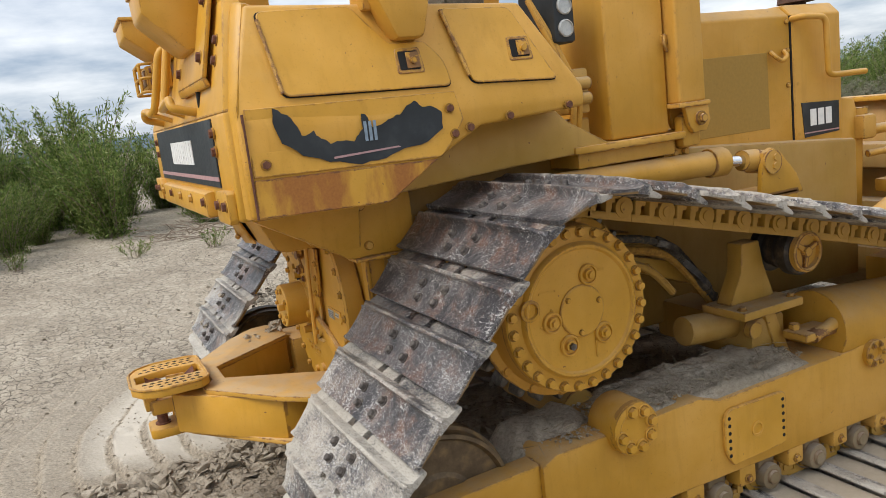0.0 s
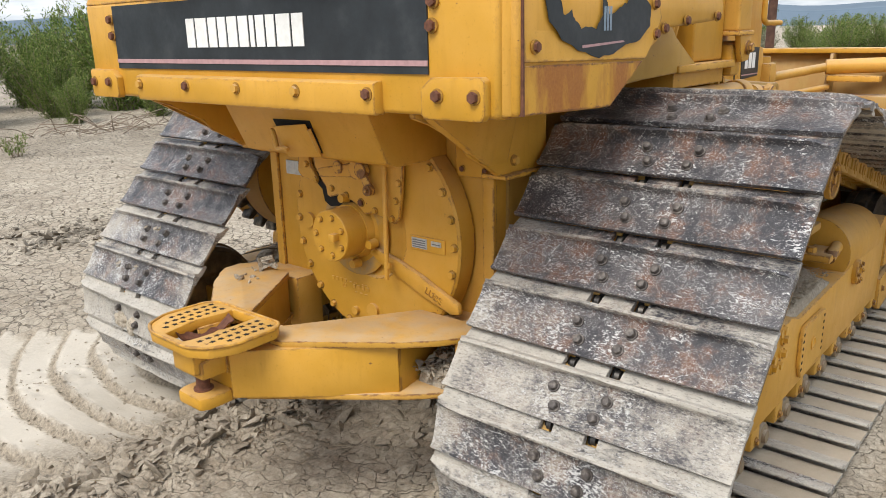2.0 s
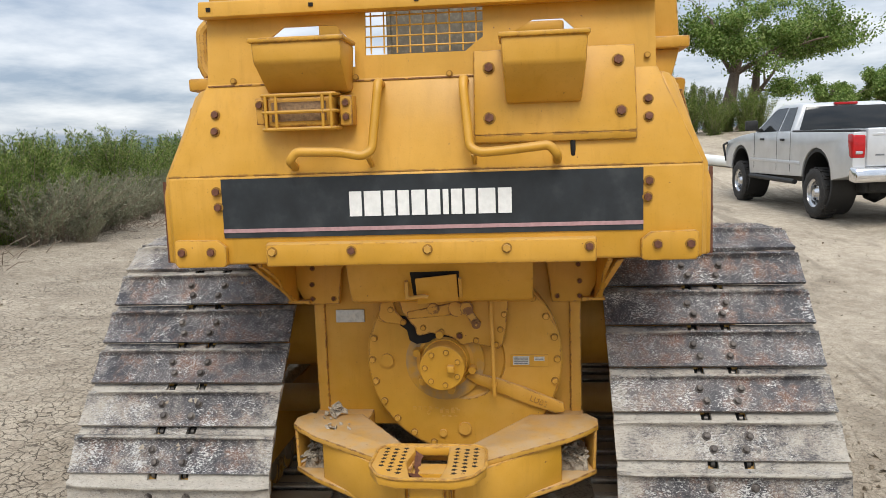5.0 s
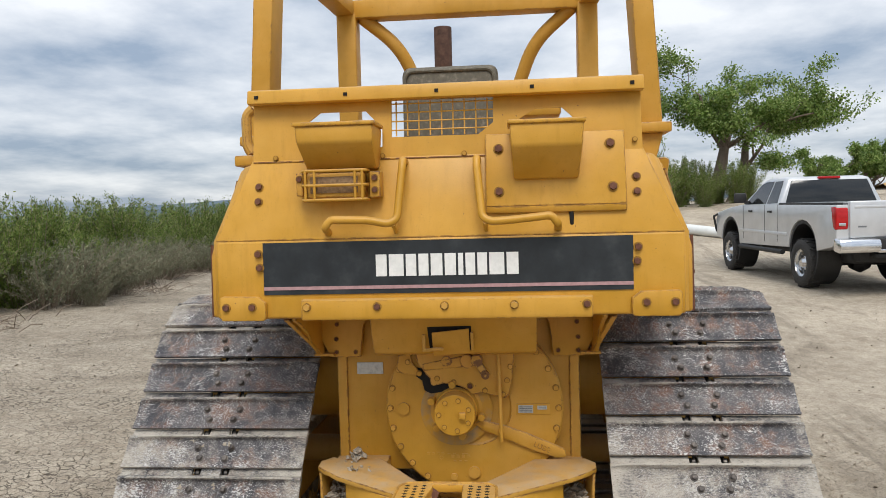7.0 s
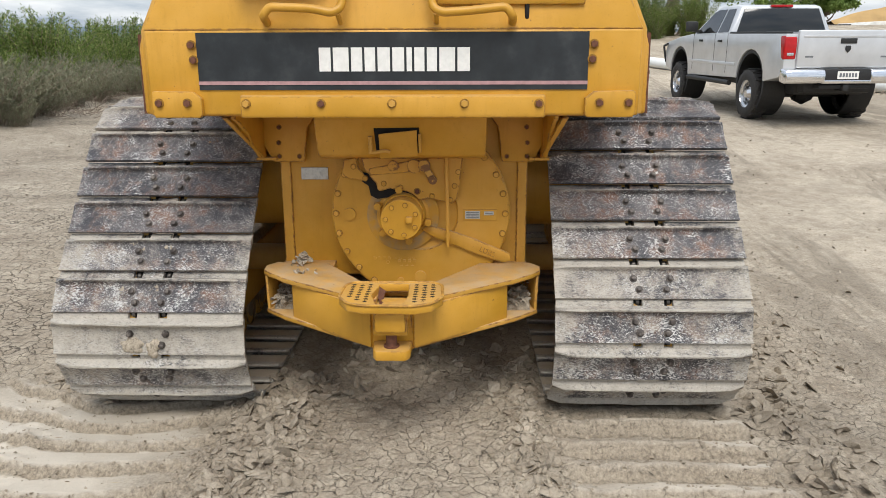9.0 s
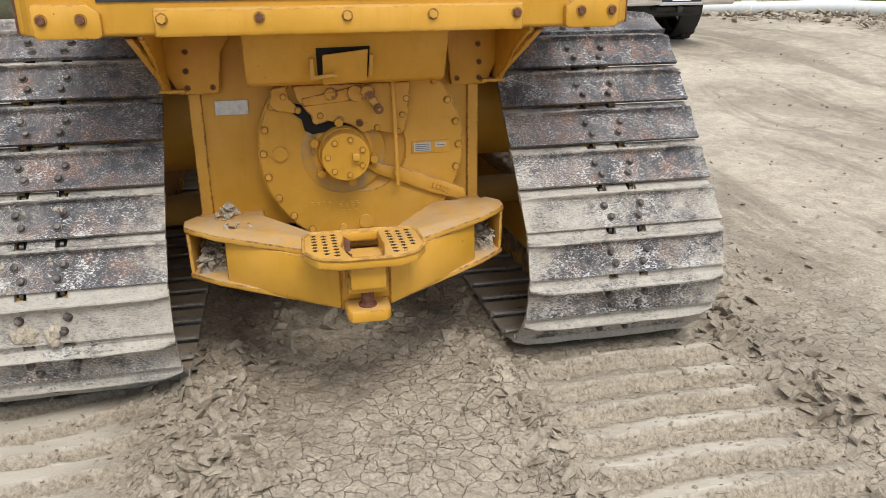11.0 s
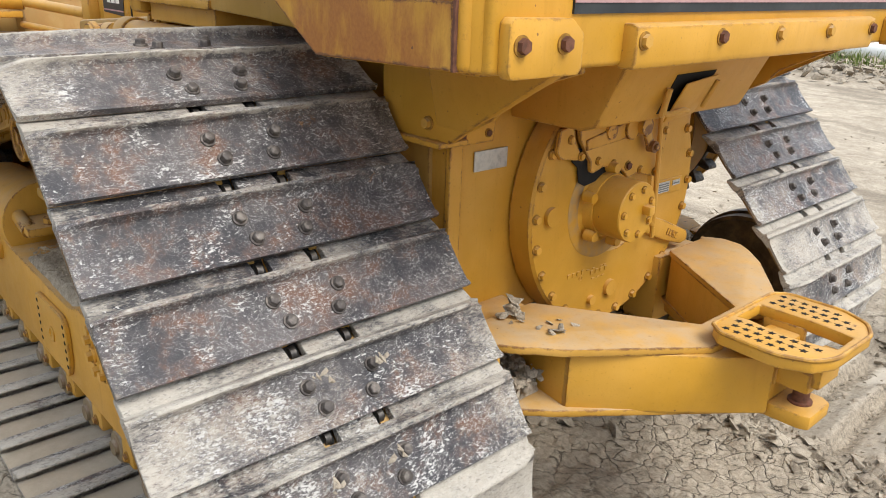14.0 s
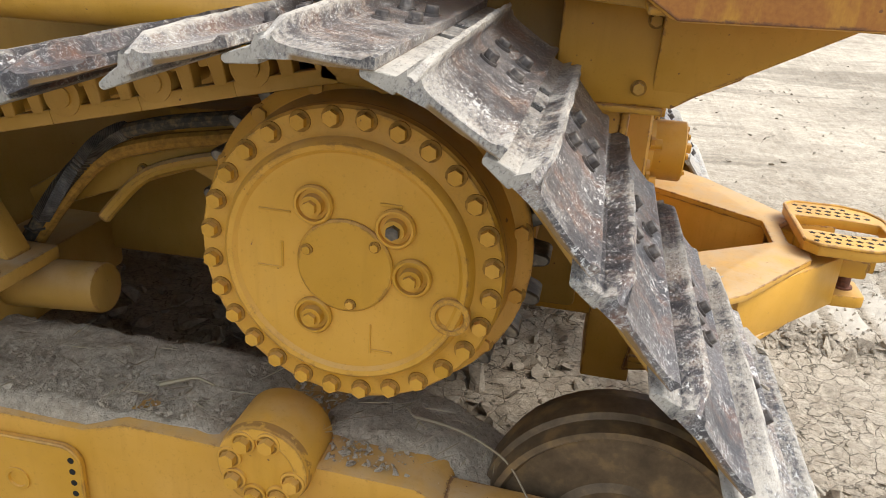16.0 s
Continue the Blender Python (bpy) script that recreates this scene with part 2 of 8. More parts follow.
    g = nt.nodes.new("ShaderNodeNewGeometry")
    s = nt.nodes.new("ShaderNodeSeparateXYZ")
    link(nt, g.outputs["Position"], s.inputs[0])
    mr = nt.nodes.new("ShaderNodeMapRange")
    link(nt, s.outputs[2], mr.inputs[0])
    mr.inputs[1].default_value, mr.inputs[2].default_value = 0.42, 1.05
    mr.inputs[3].default_value, mr.inputs[4].default_value = 0.030, -0.052
    fk = mth(nt, "ADD", fk, mth(nt, "MULTIPLY", mr.outputs[0], 0.8))
    fk = ramp(nt, fk, [(0.575, (0.0,)), (0.61, (0.85,))])
    col = mixc(nt, fk, col, (0.70, 0.69, 0.66))
    # dried clay
    lap = ramp(nt, u, [(0.010, (0.105,)), (0.022, (0.0,))])
    crest = ramp(nt, w, [(0.020, (0.0,)), (0.030, (0.11,))])
    ends = ramp(nt, mth(nt, "ABSOLUTE", loc.outputs[1]), [(0.30, (0.0,)), (0.43, (0.075,))])
    rnd = mth(nt, "ADD", ends, mth(nt, "MULTIPLY", mth(nt, "SUBTRACT", o.outputs["Random"], 0.5), 0.14))
    cl = mth(nt, "ADD", mth(nt, "ADD", mr.outputs[0], rnd), mth(nt, "ADD", lap, crest))
    cl = mth(nt, "ADD", cl, mth(nt, "MULTIPLY", mid.outputs["Fac"], 0.26))
    cl = mth(nt, "ADD", cl, mth(nt, "MULTIPLY", big.outputs["Fac"], 0.34))
    cl = mth(nt, "ADD", cl, mth(nt, "MULTIPLY", spk.outputs["Fac"], 0.44))
    cf = ramp(nt, cl, [(0.520, (0.0,)), (0.560, (0.42,)), (0.64, (0.90,))])
    ccol = mixc(nt, mid.outputs["Fac"], (0.27, 0.24, 0.20), (0.66, 0.61, 0.52))
    ccol = mixc(nt, ramp(nt, spk.outputs["Fac"], [(0.36, (0.6,)), (0.46, (0.0,))]), ccol, (0.13, 0.12, 0.11))
    col = mixc(nt, cf, col, ccol)
    # the inner side, which takes no wear: ochre dust above, clay below
    neg = mth(nt, "MULTIPLY", w, -1.0)
    inner = mth(nt, "MULTIPLY", ramp(nt, neg, [(0.0055, (0.0,)), (0.0075, (1.0,))]), ramp(nt, u, [(0.055, (0.0,)), (0.060, (1.0,))]))
    low = ramp(nt, s.outputs[2], [(0.12, (1.0,)), (0.45, (0.0,))])
    icol = mixc(nt, low, mixc(nt, mid.outputs["Fac"], (0.12, 0.065, 0.025), (0.30, 0.18, 0.06)), mixc(nt, mid.outputs["Fac"], (0.34, 0.28, 0.20), (0.56, 0.48, 0.37)))
    col = mixc(nt, inner, col, icol)
    link(nt, col, b.inputs["Base Color"])
    cf2 = mth(nt, "MAXIMUM", cf, inner)
    link(nt, mth(nt, "MULTIPLY", mth(nt, "SUBTRACT", 1.0, cf2), 0.30), b.inputs["Metallic"])
    link(nt, mth(nt, "ADD", mth(nt, "ADD", 0.30, mth(nt, "MULTIPLY", mid.outputs["Fac"], 0.15)), mth(nt, "MULTIPLY", cf2, 0.5)), b.inputs["Roughness"])
    h = mth(nt, "ADD", mth(nt, "MULTIPLY", scf, 0.5), mth(nt, "ADD", mth(nt, "MULTIPLY", cf, 0.5), mth(nt, "MULTIPLY", spk.outputs["Fac"], 1.2)))
    bump(nt, b, h, 0.6, 0.004)
    return m


steel = shoe_steel()
chain_mat = painted("muddy_chain_paint", (0.44, 0.235, 0.025), 0.5, 0.5, rust=0.0, edges=0.0)
bare = simple("dark_bare_steel", (0.12, 0.11, 0.10), 0.45, 0.8, 0.4, 30, 0.3, dirt=CLAY, dirt_amount=0.35)
rusty = simple("rusty_bolt_steel", (0.14, 0.058, 0.034), 0.75, 0.2, 0.4, 60, 0.4)
chrome = simple("polished_chrome", (0.75, 0.76, 0.78), 0.15, 1.0, 0.05, 20, 0.0)
black = simple("faded_black_decal", (0.020, 0.024, 0.027), 0.5, 0.0, 0.35, 9, 0.05, dirt=(0.07, 0.07, 0.068), dirt_amount=0.2)
white = simple("white_decal", (0.78, 0.77, 0.73), 0.5, 0.0, 0.08, 40, 0.05)
pink = simple("faded_pink_decal", (0.42, 0.25, 0.25), 0.5, 0.0, 0.15, 40, 0.05)
tin = simple("aluminium_data_plate", (0.50, 0.50, 0.48), 0.4, 0.5, 0.25, 60, 0.15, dirt=CLAY, dirt_amount=0.3)
bar_ink = simple("grey_print", (0.16, 0.17, 0.18), 0.6, 0, 0.1, 30, 0)
hole_mat = simple("dark_opening", (0.012, 0.011, 0.010), 0.9, 0, 0.2, 30, 0)
seat_mat = simple("olive_vinyl", (0.12, 0.105, 0.075), 0.6, 0, 0.2, 40, 0.2, dirt=CLAY, dirt_amount=0.2)
rubber = simple("black_rubber", (0.022, 0.021, 0.020), 0.75, 0, 0.3, 60, 0.3, dirt=CLAY, dirt_amount=0.2)
hose_mat = simple("dusty_rubber_hose", (0.055, 0.048, 0.04), 0.8, 0, 0.3, 60, 0.3, dirt=(0.3, 0.2, 0.08), dirt_amount=0.4)
stack_mat = simple("rusted_exhaust_steel", (0.10, 0.055, 0.04), 0.85, 0.2, 0.35, 25, 0.4)


def clay(name, tint=1.0, crack=0.75, crack_scale=11.0, packed=False, depth=0.018):
    """Dry clay: plates parted by thin ragged cracks, damp blotches, grains; where it was pressed smooth, paler and whole."""
    m, nt, b = material(name)
    t = nt.nodes.new("ShaderNodeTexCoord")
    v = t.outputs["Object"]

    def shifted(vec, scale, amount):
        wob = noise_node(nt, scale, 3, 0.6, v)
        cen = nt.nodes.new("ShaderNodeVectorMath")
        cen.operation = "SUBTRACT"
        link(nt, wob.outputs["Color"], cen.inputs[0])
        cen.inputs[1].default_value = (0.5, 0.5, 0.5)
        sc = nt.nodes.new("ShaderNodeVectorMath")
        sc.operation = "SCALE"
        sc.inputs["Scale"].default_value = amount
        link(nt, cen.outputs[0], sc.inputs[0])
        add = nt.nodes.new("ShaderNodeVectorMath")
        add.operation = "ADD"
        link(nt, vec, add.inputs[0])
        link(nt, sc.outputs[0], add.inputs[1])
        return add.outputs[0]

    def cracks(vec, scale):
        vo = nt.nodes.new("ShaderNodeTexVoronoi")
        vo.feature = "DISTANCE_TO_EDGE"
        vo.inputs["Scale"].default_value = scale
        link(nt, vec, vo.inputs["Vector"])
        return vo.outputs["Distance"]
    vv = shifted(shifted(v, 5, 0.10), 30, 0.030)
    c1, c2 = cracks(vv, crack_scale), cracks(vv, crack_scale * 2.7)
    vc = nt.nodes.new("ShaderNodeTexVoronoi")
    vc.inputs["Scale"].default_value = crack_scale
    link(nt, vv, vc.inputs["Vector"])
    big = noise_node(nt, 0.7, 6, 0.65, v)
    mid = noise_node(nt, 7, 7, 0.7, v)
    fine = noise_node(nt, 55, 6, 0.78, v)
    grain = noise_node(nt, 260, 3, 0.7, v)
    lo = tuple(c * 0.66 * tint for c in (0.42, 0.345, 0.255))
    hi = tuple(c * 1.16 * tint for c in (0.46, 0.395, 0.305))
    col = ramp(nt, mth(nt, "ADD", mth(nt, "MULTIPLY", big.outputs["Fac"], 0.5), mth(nt, "MULTIPLY", mid.outputs["Fac"], 0.5)), [(0.38, lo), (0.60, hi)])
    plate = nt.nodes.new("ShaderNodeSeparateXYZ")
    link(nt, vc.outputs["Color"], plate.inputs[0])
    col = mixc(nt, 0.14, col, mixc(nt, plate.outputs[0], (0.24, 0.19, 0.14), (0.58, 0.52, 0.43)))
    col = mixc(nt, ramp(nt, fine.outputs["Fac"], [(0.36, (0.55,)), (0.48, (0.0,))]), col, tuple(c * 0.5 for c in lo))
    col = mixc(nt, ramp(nt, fine.outputs["Fac"], [(0.54, (0.0,)), (0.66, (0.45,))]), col, tuple(min(1, c * 1.35) for c in hi))
    col = mixc(nt, ramp(nt, grain.outputs["Fac"], [(0.34, (0.4,)), (0.44, (0.0,))]), col, tuple(c * 0.5 for c in lo))
    damp = ramp(nt, noise_node(nt, 0.42, 5, 0.6, v, 0.6).outputs["Fac"], [(0.54, (0.0,)), (0.62, (0.30,))])
    if packed:
        # long dark streaks of moisture down the driven road
        sk = nt.nodes.new("ShaderNodeMapping")
        sk.inputs["Scale"].default_value = (0.16, 1.1, 1.0)
        sk.inputs["Rotation"].default_value = (0, 0, 0.10)
        link(nt, v, sk.inputs[0])
        sx = nt.nodes.new("ShaderNodeSeparateXYZ")
        link(nt, v, sx.inputs[0])
        onroad = nt.nodes.new("ShaderNodeMapRange")
        link(nt, sx.outputs[1], onroad.inputs[0])
        onroad.inputs[1].default_value, onroad.inputs[2].default_value = -1.9, -2.9
        stf = ramp(nt, noise_node(nt, 1.5, 6, 0.65, sk.outputs[0], 0.5).outputs["Fac"], [(0.52, (0.0,)), (0.60, (0.5,))])
        damp = mth(nt, "MAXIMUM", damp, mth(nt, "MULTIPLY", stf, onroad.outputs[0]))
    col = mixc(nt, damp, col, tuple(c * 0.55 for c in lo))
    where = ramp(nt, noise_node(nt, 0.9, 4, 0.6, v).outputs["Fac"], [(0.36, (0.55,)), (0.56, (1.0,))])
    if packed:
        # the driven road beside the machine is worn smoother
        sy = nt.nodes.new("ShaderNodeSeparateXYZ")
        link(nt, v, sy.inputs[0])
        road = nt.nodes.new("ShaderNodeMapRange")
        link(nt, mth(nt, "ADD", sy.outputs[1], mth(nt, "MULTIPLY", big.outputs["Fac"], 1.5)), road.inputs[0])
        road.inputs[1].default_value, road.inputs[2].default_value = -2.6, -1.2
        road.inputs[3].default_value, road.inputs[4].default_value = 0.22, 1.0
        where = mth(nt, "MULTIPLY", where, road.outputs[0])
    gate = ramp(nt, mid.outputs["Fac"], [(0.40, (0.15,)), (0.50, (1.0,))])
    dry = nt.nodes.new("ShaderNodeMapRange")
    yy = nt.nodes.new("ShaderNodeSeparateXYZ")
    link(nt, v, yy.inputs[0])
    link(nt, yy.outputs[1], dry.inputs[0])
    dry.inputs[1].default_value, dry.inputs[2].default_value = 1.2, 2.6
    dry.inputs[3].default_value, dry.inputs[4].default_value = 0.0, -0.030 if packed else 0.0
    k1 = mth(nt, "MULTIPLY", ramp(nt, mth(nt, "ADD", mth(nt, "ADD", c1, dry.outputs[0]), mth(nt, "MULTIPLY", mth(nt, "SUBTRACT", fine.outputs["Fac"], 0.5), 0.05)), [(0.0, (1.0,)), (0.027, (0.0,))]), mth(nt, "MULTIPLY", where, ramp(nt, mid.outputs["Fac"], [(0.38, (0.25,)), (0.48, (1.0,))])))
    k2 = mth(nt, "MULTIPLY", mth(nt, "MULTIPLY", ramp(nt, c2, [(0.0, (1.0,)), (0.032, (0.0,))]), gate), mth(nt, "MULTIPLY", where, 0.5))
    cf = mth(nt, "MULTIPLY", mth(nt, "MAXIMUM", k1, k2), crack)
    pl = ramp(nt, c1, [(0.0, (0.0,)), (0.05, (1.0,))])
    h = mth(nt, "MULTIPLY", mth(nt, "MULTIPLY", pl, where), 0.22)
    h = mth(nt, "ADD", h, mth(nt, "MULTIPLY", mid.outputs["Fac"], 0.5))
    h = mth(nt, "ADD", h, mth(nt, "MULTIPLY", fine.outputs["Fac"], 0.65))
    h = mth(nt, "ADD", h, mth(nt, "MULTIPLY", grain.outputs["Fac"], 0.3))
    if packed:
        at = nt.nodes.new("ShaderNodeAttribute")
        at.attribute_name = "pressed"
        pk = at.outputs["Fac"]
        keep = mth(nt, "SUBTRACT", 1.0, mth(nt, "MULTIPLY", pk, 0.9), clamp=True)
        ch = nt.nodes.new("ShaderNodeAttribute")
        ch.attribute_name = "churned"
        cf = mth(nt, "MULTIPLY", cf, mth(nt, "SUBTRACT", 1.0, mth(nt, "MAXIMUM", pk, ch.outputs["Fac"]), clamp=True))
        # soil turned up by the grousers is darker and granular
        ccol = mixc(nt, ramp(nt, fine.outputs["Fac"], [(0.38, (0.0,)), (0.60, (1.0,))]), (0.15, 0.12, 0.088), (0.40, 0.335, 0.25))
        col = mixc(nt, mth(nt, "MULTIPLY", ch.outputs["Fac"], 0.7), col, ccol)
        pcol = mixc(nt, mid.outputs["Fac"], (0.50, 0.44, 0.355), (0.66, 0.60, 0.505))
        pcol = mixc(nt, ramp(nt, grain.outputs["Fac"], [(0.34, (0.25,)), (0.44, (0.0,))]), pcol, (0.25, 0.2, 0.15))
        col = mixc(nt, mth(nt, "MULTIPLY", pk, 0.85), col, pcol)
        h = mth(nt, "MULTIPLY", h, mth(nt, "ADD", mth(nt, "MULTIPLY", keep, 0.8), 0.2))
    col = mixc(nt, cf, col, (0.06, 0.047, 0.035))
    h = mth(nt, "SUBTRACT", h, cf)
    link(nt, col, b.inputs["Base Color"])
    b.inputs["Roughness"].default_value = 0.93
    b.inputs["Specular IOR Level"].default_value = 0.2
    bump(nt, b, h, 0.85, depth)
    return m


clay_mat = clay("dry_cracked_clay", 1.03, 0.80, 13.5, True, 0.013)
clod_mat = clay("broken_clay_clods", 0.80, 0.15, 14, depth=0.006)
mud_mat = clay("packed_dry_mud", 1.12, 0.22, 55, depth=0.012)
grime = simple("oily_grime", (0.30, 0.155, 0.025), 0.85, 0, 0.4, 60, 0.3)
muddy = painted("mud_covered_steel", (0.20, 0.15, 0.09), 0.9, 0.4)
roller_steel = simple("greasy_roller_steel", (0.045, 0.038, 0.033), 0.5, 0.4, 0.4, 25, 0.3, dirt=(0.20, 0.14, 0.07), dirt_amount=0.3)
blade_mat = painted("dust_caked_yellow_paint", (0.34, 0.20, 0.045), 0.9, 0.9, rust=0.25)
shoe_bolt_steel = simple("worn_shoe_bolt_steel", (0.085, 0.072, 0.064), 0.55, 0.2, 0.45, 45, 0.3, dirt=(0.36, 0.32, 0.27), dirt_amount=0.35)
seal_grey = simple("dusty_grey_casting", (0.27, 0.23, 0.17), 0.75, 0.0, 0.3, 9, 0.2, dirt=(0.50, 0.26, 0.03), dirt_amount=1.0)
idler_brown = simple("worn_brown_idler_steel", (0.15, 0.105, 0.06), 0.55, 0.4, 0.4, 16, 0.25, dirt=(0.36, 0.22, 0.07), dirt_amount=0.3)
# yellow darkened to stand for shade between tracks and body, plus some brown stains
shade_paint = painted("shade_darkened_paint", (0.36, 0.20, 0.028), 0.5, 0.8, rust=0.12)
screen_mat = simple("dull_perforated_sheet", (0.36, 0.21, 0.04), 0.7, 0.05, 0.08, 60, 0.15)
dark_clod = clay("damp_broken_clay", 0.40, 0.15, 14, depth=0.006)

# ---- mesh helpers ----
def sharpen(bm, deg=32):
    lim = radians(deg)
    for f in bm.faces:
        f.smooth = True
    for e in bm.edges:
        if len(e.link_faces) != 2 or e.calc_face_angle(0) > lim:
            e.smooth = False


def mesh_of(bm, name, mats, deg=32):
    bmesh.ops.recalc_face_normals(bm, faces=bm.faces[:])
    sharpen(bm, deg)
    me = bpy.data.meshes.new(name)
    bm.to_mesh(me)
    bm.free()
    for m in (mats if isinstance(mats, (list, tuple)) else [mats, grime]):
        me.materials.append(m)
    return me


def part(name, bm, mats, parent=None, label="", deg=32):
    """Links a bmesh as one mesh object; under a parent, if there is one."""
    if any(k in name for k in SMALL):
        mats = [WHOLE.get(m, m) for m in mats] if isinstance(mats, (list, tuple)) else WHOLE.get(mats, mats)
    ob = new(name, mesh_of(bm, name, mats, deg))
    if parent is not None:
        ob.parent = parent
        if parent.type == "EMPTY":
            ob.matrix_parent_inverse = parent.matrix_basis.inverted()
    if label:
        tagged(ob, label)
    return ob


def empty(name, loc):
    e = new(name)
    e.matrix_basis = Matrix.Translation(loc)
    e.empty_display_size = 0.3
    return e


def join(bm, other, mat=None, m=None):
    """Adds a bmesh to another, and frees it."""
    if m is not None:
        bmesh.ops.transform(other, matrix=m, verts=other.verts)
    if mat is not None:
        for f in other.faces:
            f.material_index = mat
    tmp = bpy.data.meshes.new("tmp")
    other.to_mesh(tmp)
    other.free()
    bm.from_mesh(tmp)
    bpy.data.meshes.remove(tmp)
    return bm


def soften(bm, w, seg=2):
    if w > 0:
        es = [e for e in bm.edges if len(e.link_faces) == 2 and e.calc_face_angle(0) > radians(30)]
        bmesh.ops.bevel(bm, geom=es, offset=w, segments=seg, profile=0.5, affect="EDGES", clamp_overlap=True)
    return bm


def box(x0, x1, y0, y1, z0, z1, bevel=0.004, seg=2):
    bm = bmesh.new()
    bmesh.ops.create_cube(bm, size=1.0)
    for v in bm.verts:
        v.co = Vector((x0 + (v.co.x + 0.5) * (x1 - x0), y0 + (v.co.y + 0.5) * (y1 - y0), z0 + (v.co.z + 0.5) * (z1 - z0)))
    return soften(bm, bevel, seg)


def prism(pts, axis, a, b, bevel=0.004, seg=2):
    """A polygon pulled along an axis from a to b. pts: the other two coordinates, in the order x, y, z."""
    bm = bmesh.new()
    k = "xyz".index(axis)

    def put(p, d):
        c = list(p)
        c.insert(k, d)
        return bm.verts.new(c)
    lo = [put(p, a) for p in pts]
    hi = [put(p, b) for p in pts]
    bm.faces.new(lo)
    bm.faces.new(hi[::-1])
    n = len(pts)
    for i in range(n):
        bm.faces.new((lo[i], hi[i], hi[(i + 1) % n], lo[(i + 1) % n]))
    bmesh.ops.recalc_face_normals(bm, faces=bm.faces[:])
    return soften(bm, bevel, seg)


def hull(pts, bevel=0.0):
    bm = bmesh.new()
    for p in pts:
        bm.verts.new(p)
    bmesh.ops.convex_hull(bm, input=bm.verts[:])
    bmesh.ops.dissolve_limit(bm, angle_limit=0.02, verts=bm.verts[:], edges=bm.edges[:])
    return soften(bm, bevel)


def plate4(a, b, c, d, thick, bevel=0.003):
    """A flat sheet with four corners and a thickness, its back on the side away from the normal."""
    a, b, c, d = (Vector(p) for p in (a, b, c, d))
    n = (b - a).cross(d - a).normalized() * thick
    bm = bmesh.new()
    v = [bm.verts.new(p) for p in (a, b, c, d, a - n, b - n, c - n, d - n)]
    for f in ((0, 1, 2, 3), (7, 6, 5, 4), (0, 4, 5, 1), (1, 5, 6, 2), (2, 6, 7, 3), (3, 7, 4, 0)):
        bm.faces.new([v[i] for i in f])
    bmesh.ops.recalc_face_normals(bm, faces=bm.faces[:])
    return soften(bm, bevel)


def frame_to(d):
    return Vector(d).normalized().to_track_quat("Z", "Y").to_matrix().to_4x4()


def cyl(p0, p1, r0, r1=None, seg=24, bevel=0.0):
    p0, p1 = Vector(p0), Vector(p1)
    d = p1 - p0
    bm = bmesh.new()
    bmesh.ops.create_cone(bm, cap_ends=True, segments=seg, radius1=r0, radius2=r0 if r1 is None else r1, depth=d.length)
    soften(bm, bevel)
    bmesh.ops.transform(bm, matrix=Matrix.Translation((p0 + p1) / 2) @ frame_to(d), verts=bm.verts)
    return bm


def lathe(profile, origin, axis, seg=40):
    """Spins (radius, along) pairs about an axis through origin."""
    bm = bmesh.new()
    m = Matrix.Translation(origin) @ frame_to(axis)
    rings = []
    for r, h in profile:
        if r < 1e-5:
            rings.append([bm.verts.new(m @ Vector((0, 0, h)))])
        else:
            rings.append([bm.verts.new(m @ Vector((r * math.cos(2 * math.pi * i / seg), r * math.sin(2 * math.pi * i / seg), h))) for i in range(seg)])
    for a, b in zip(rings, rings[1:]):
        for i in range(seg):
            j = (i + 1) % seg
            f = [a[i % len(a)], a[j % len(a)], b[j % len(b)], b[i % len(b)]]
            u = []
            for x in f:
                if x not in u:
                    u.append(x)
            if len(u) > 2:
                bm.faces.new(u)
    return bm


def tube(pts, r, seg=10, radii=None, caps=True):
    """A round bar along a line of points."""
    pts = [Vector(p) for p in pts]
    bm = bmesh.new()
    rings, side = [], None
    for i, p in enumerate(pts):
        d = (pts[min(i + 1, len(pts) - 1)] - pts[max(i - 1, 0)]).normalized()
        if side is None:
            side = d.cross(Vector((0, 0, 1)) if abs(d.z) < 0.9 else Vector((1, 0, 0))).normalized()
        side = (side - d * side.dot(d)).normalized()
        up = d.cross(side)
        q = radii[i] if radii else r
        rings.append([bm.verts.new(p + (side * math.cos(2 * math.pi * k / seg) + up * math.sin(2 * math.pi * k / seg)) * q) for k in range(seg)])
    for a, b in zip(rings, rings[1:]):
        for k in range(seg):
            bm.faces.new((a[k], a[(k + 1) % seg], b[(k + 1) % seg], b[k]))
    if caps:
        bm.faces.new(rings[0][::-1])
        bm.faces.new(rings[-1])
    return bm


def bend(pts, r=0.04, n=5):
    """Rounds the corners of a line of points."""
    pts = [Vector(p) for p in pts]
    out = [pts[0]]
    for a, b, c in zip(pts, pts[1:], pts[2:]):
        u, w = (a - b), (c - b)
        k = min(r, u.length * 0.45, w.length * 0.45)
        p, q = b + u.normalized() * k, b + w.normalized() * k
        for i in range(n + 1):
            s = i / n
            out.append(p * (1 - s) ** 2 + b * 2 * s * (1 - s) + q * s ** 2)
    out.append(pts[-1])
    return out


def bolt(p, n, r=0.014, h=0.014, washer=True):
    """A hexagon head on its washer."""
    n = Vector(n).normalized()
    p = Vector(p)
    bm = cyl(p - n * 0.004, p + n * h, r, r * 0.96, 6)
    if washer:
        join(bm, cyl(p - n * 0.002, p + n * 0.003, r * 1.32, seg=14), 1)
    return bm


def group_of(pieces):
    bm = bmesh.new()
    for q in pieces:
        join(bm, q)
    return bm


# ---- ground ----
def smooth(a, b, v):
    t = np.clip((v - a) / (b - a), 0, 1)
    return t * t * (3 - 2 * t)


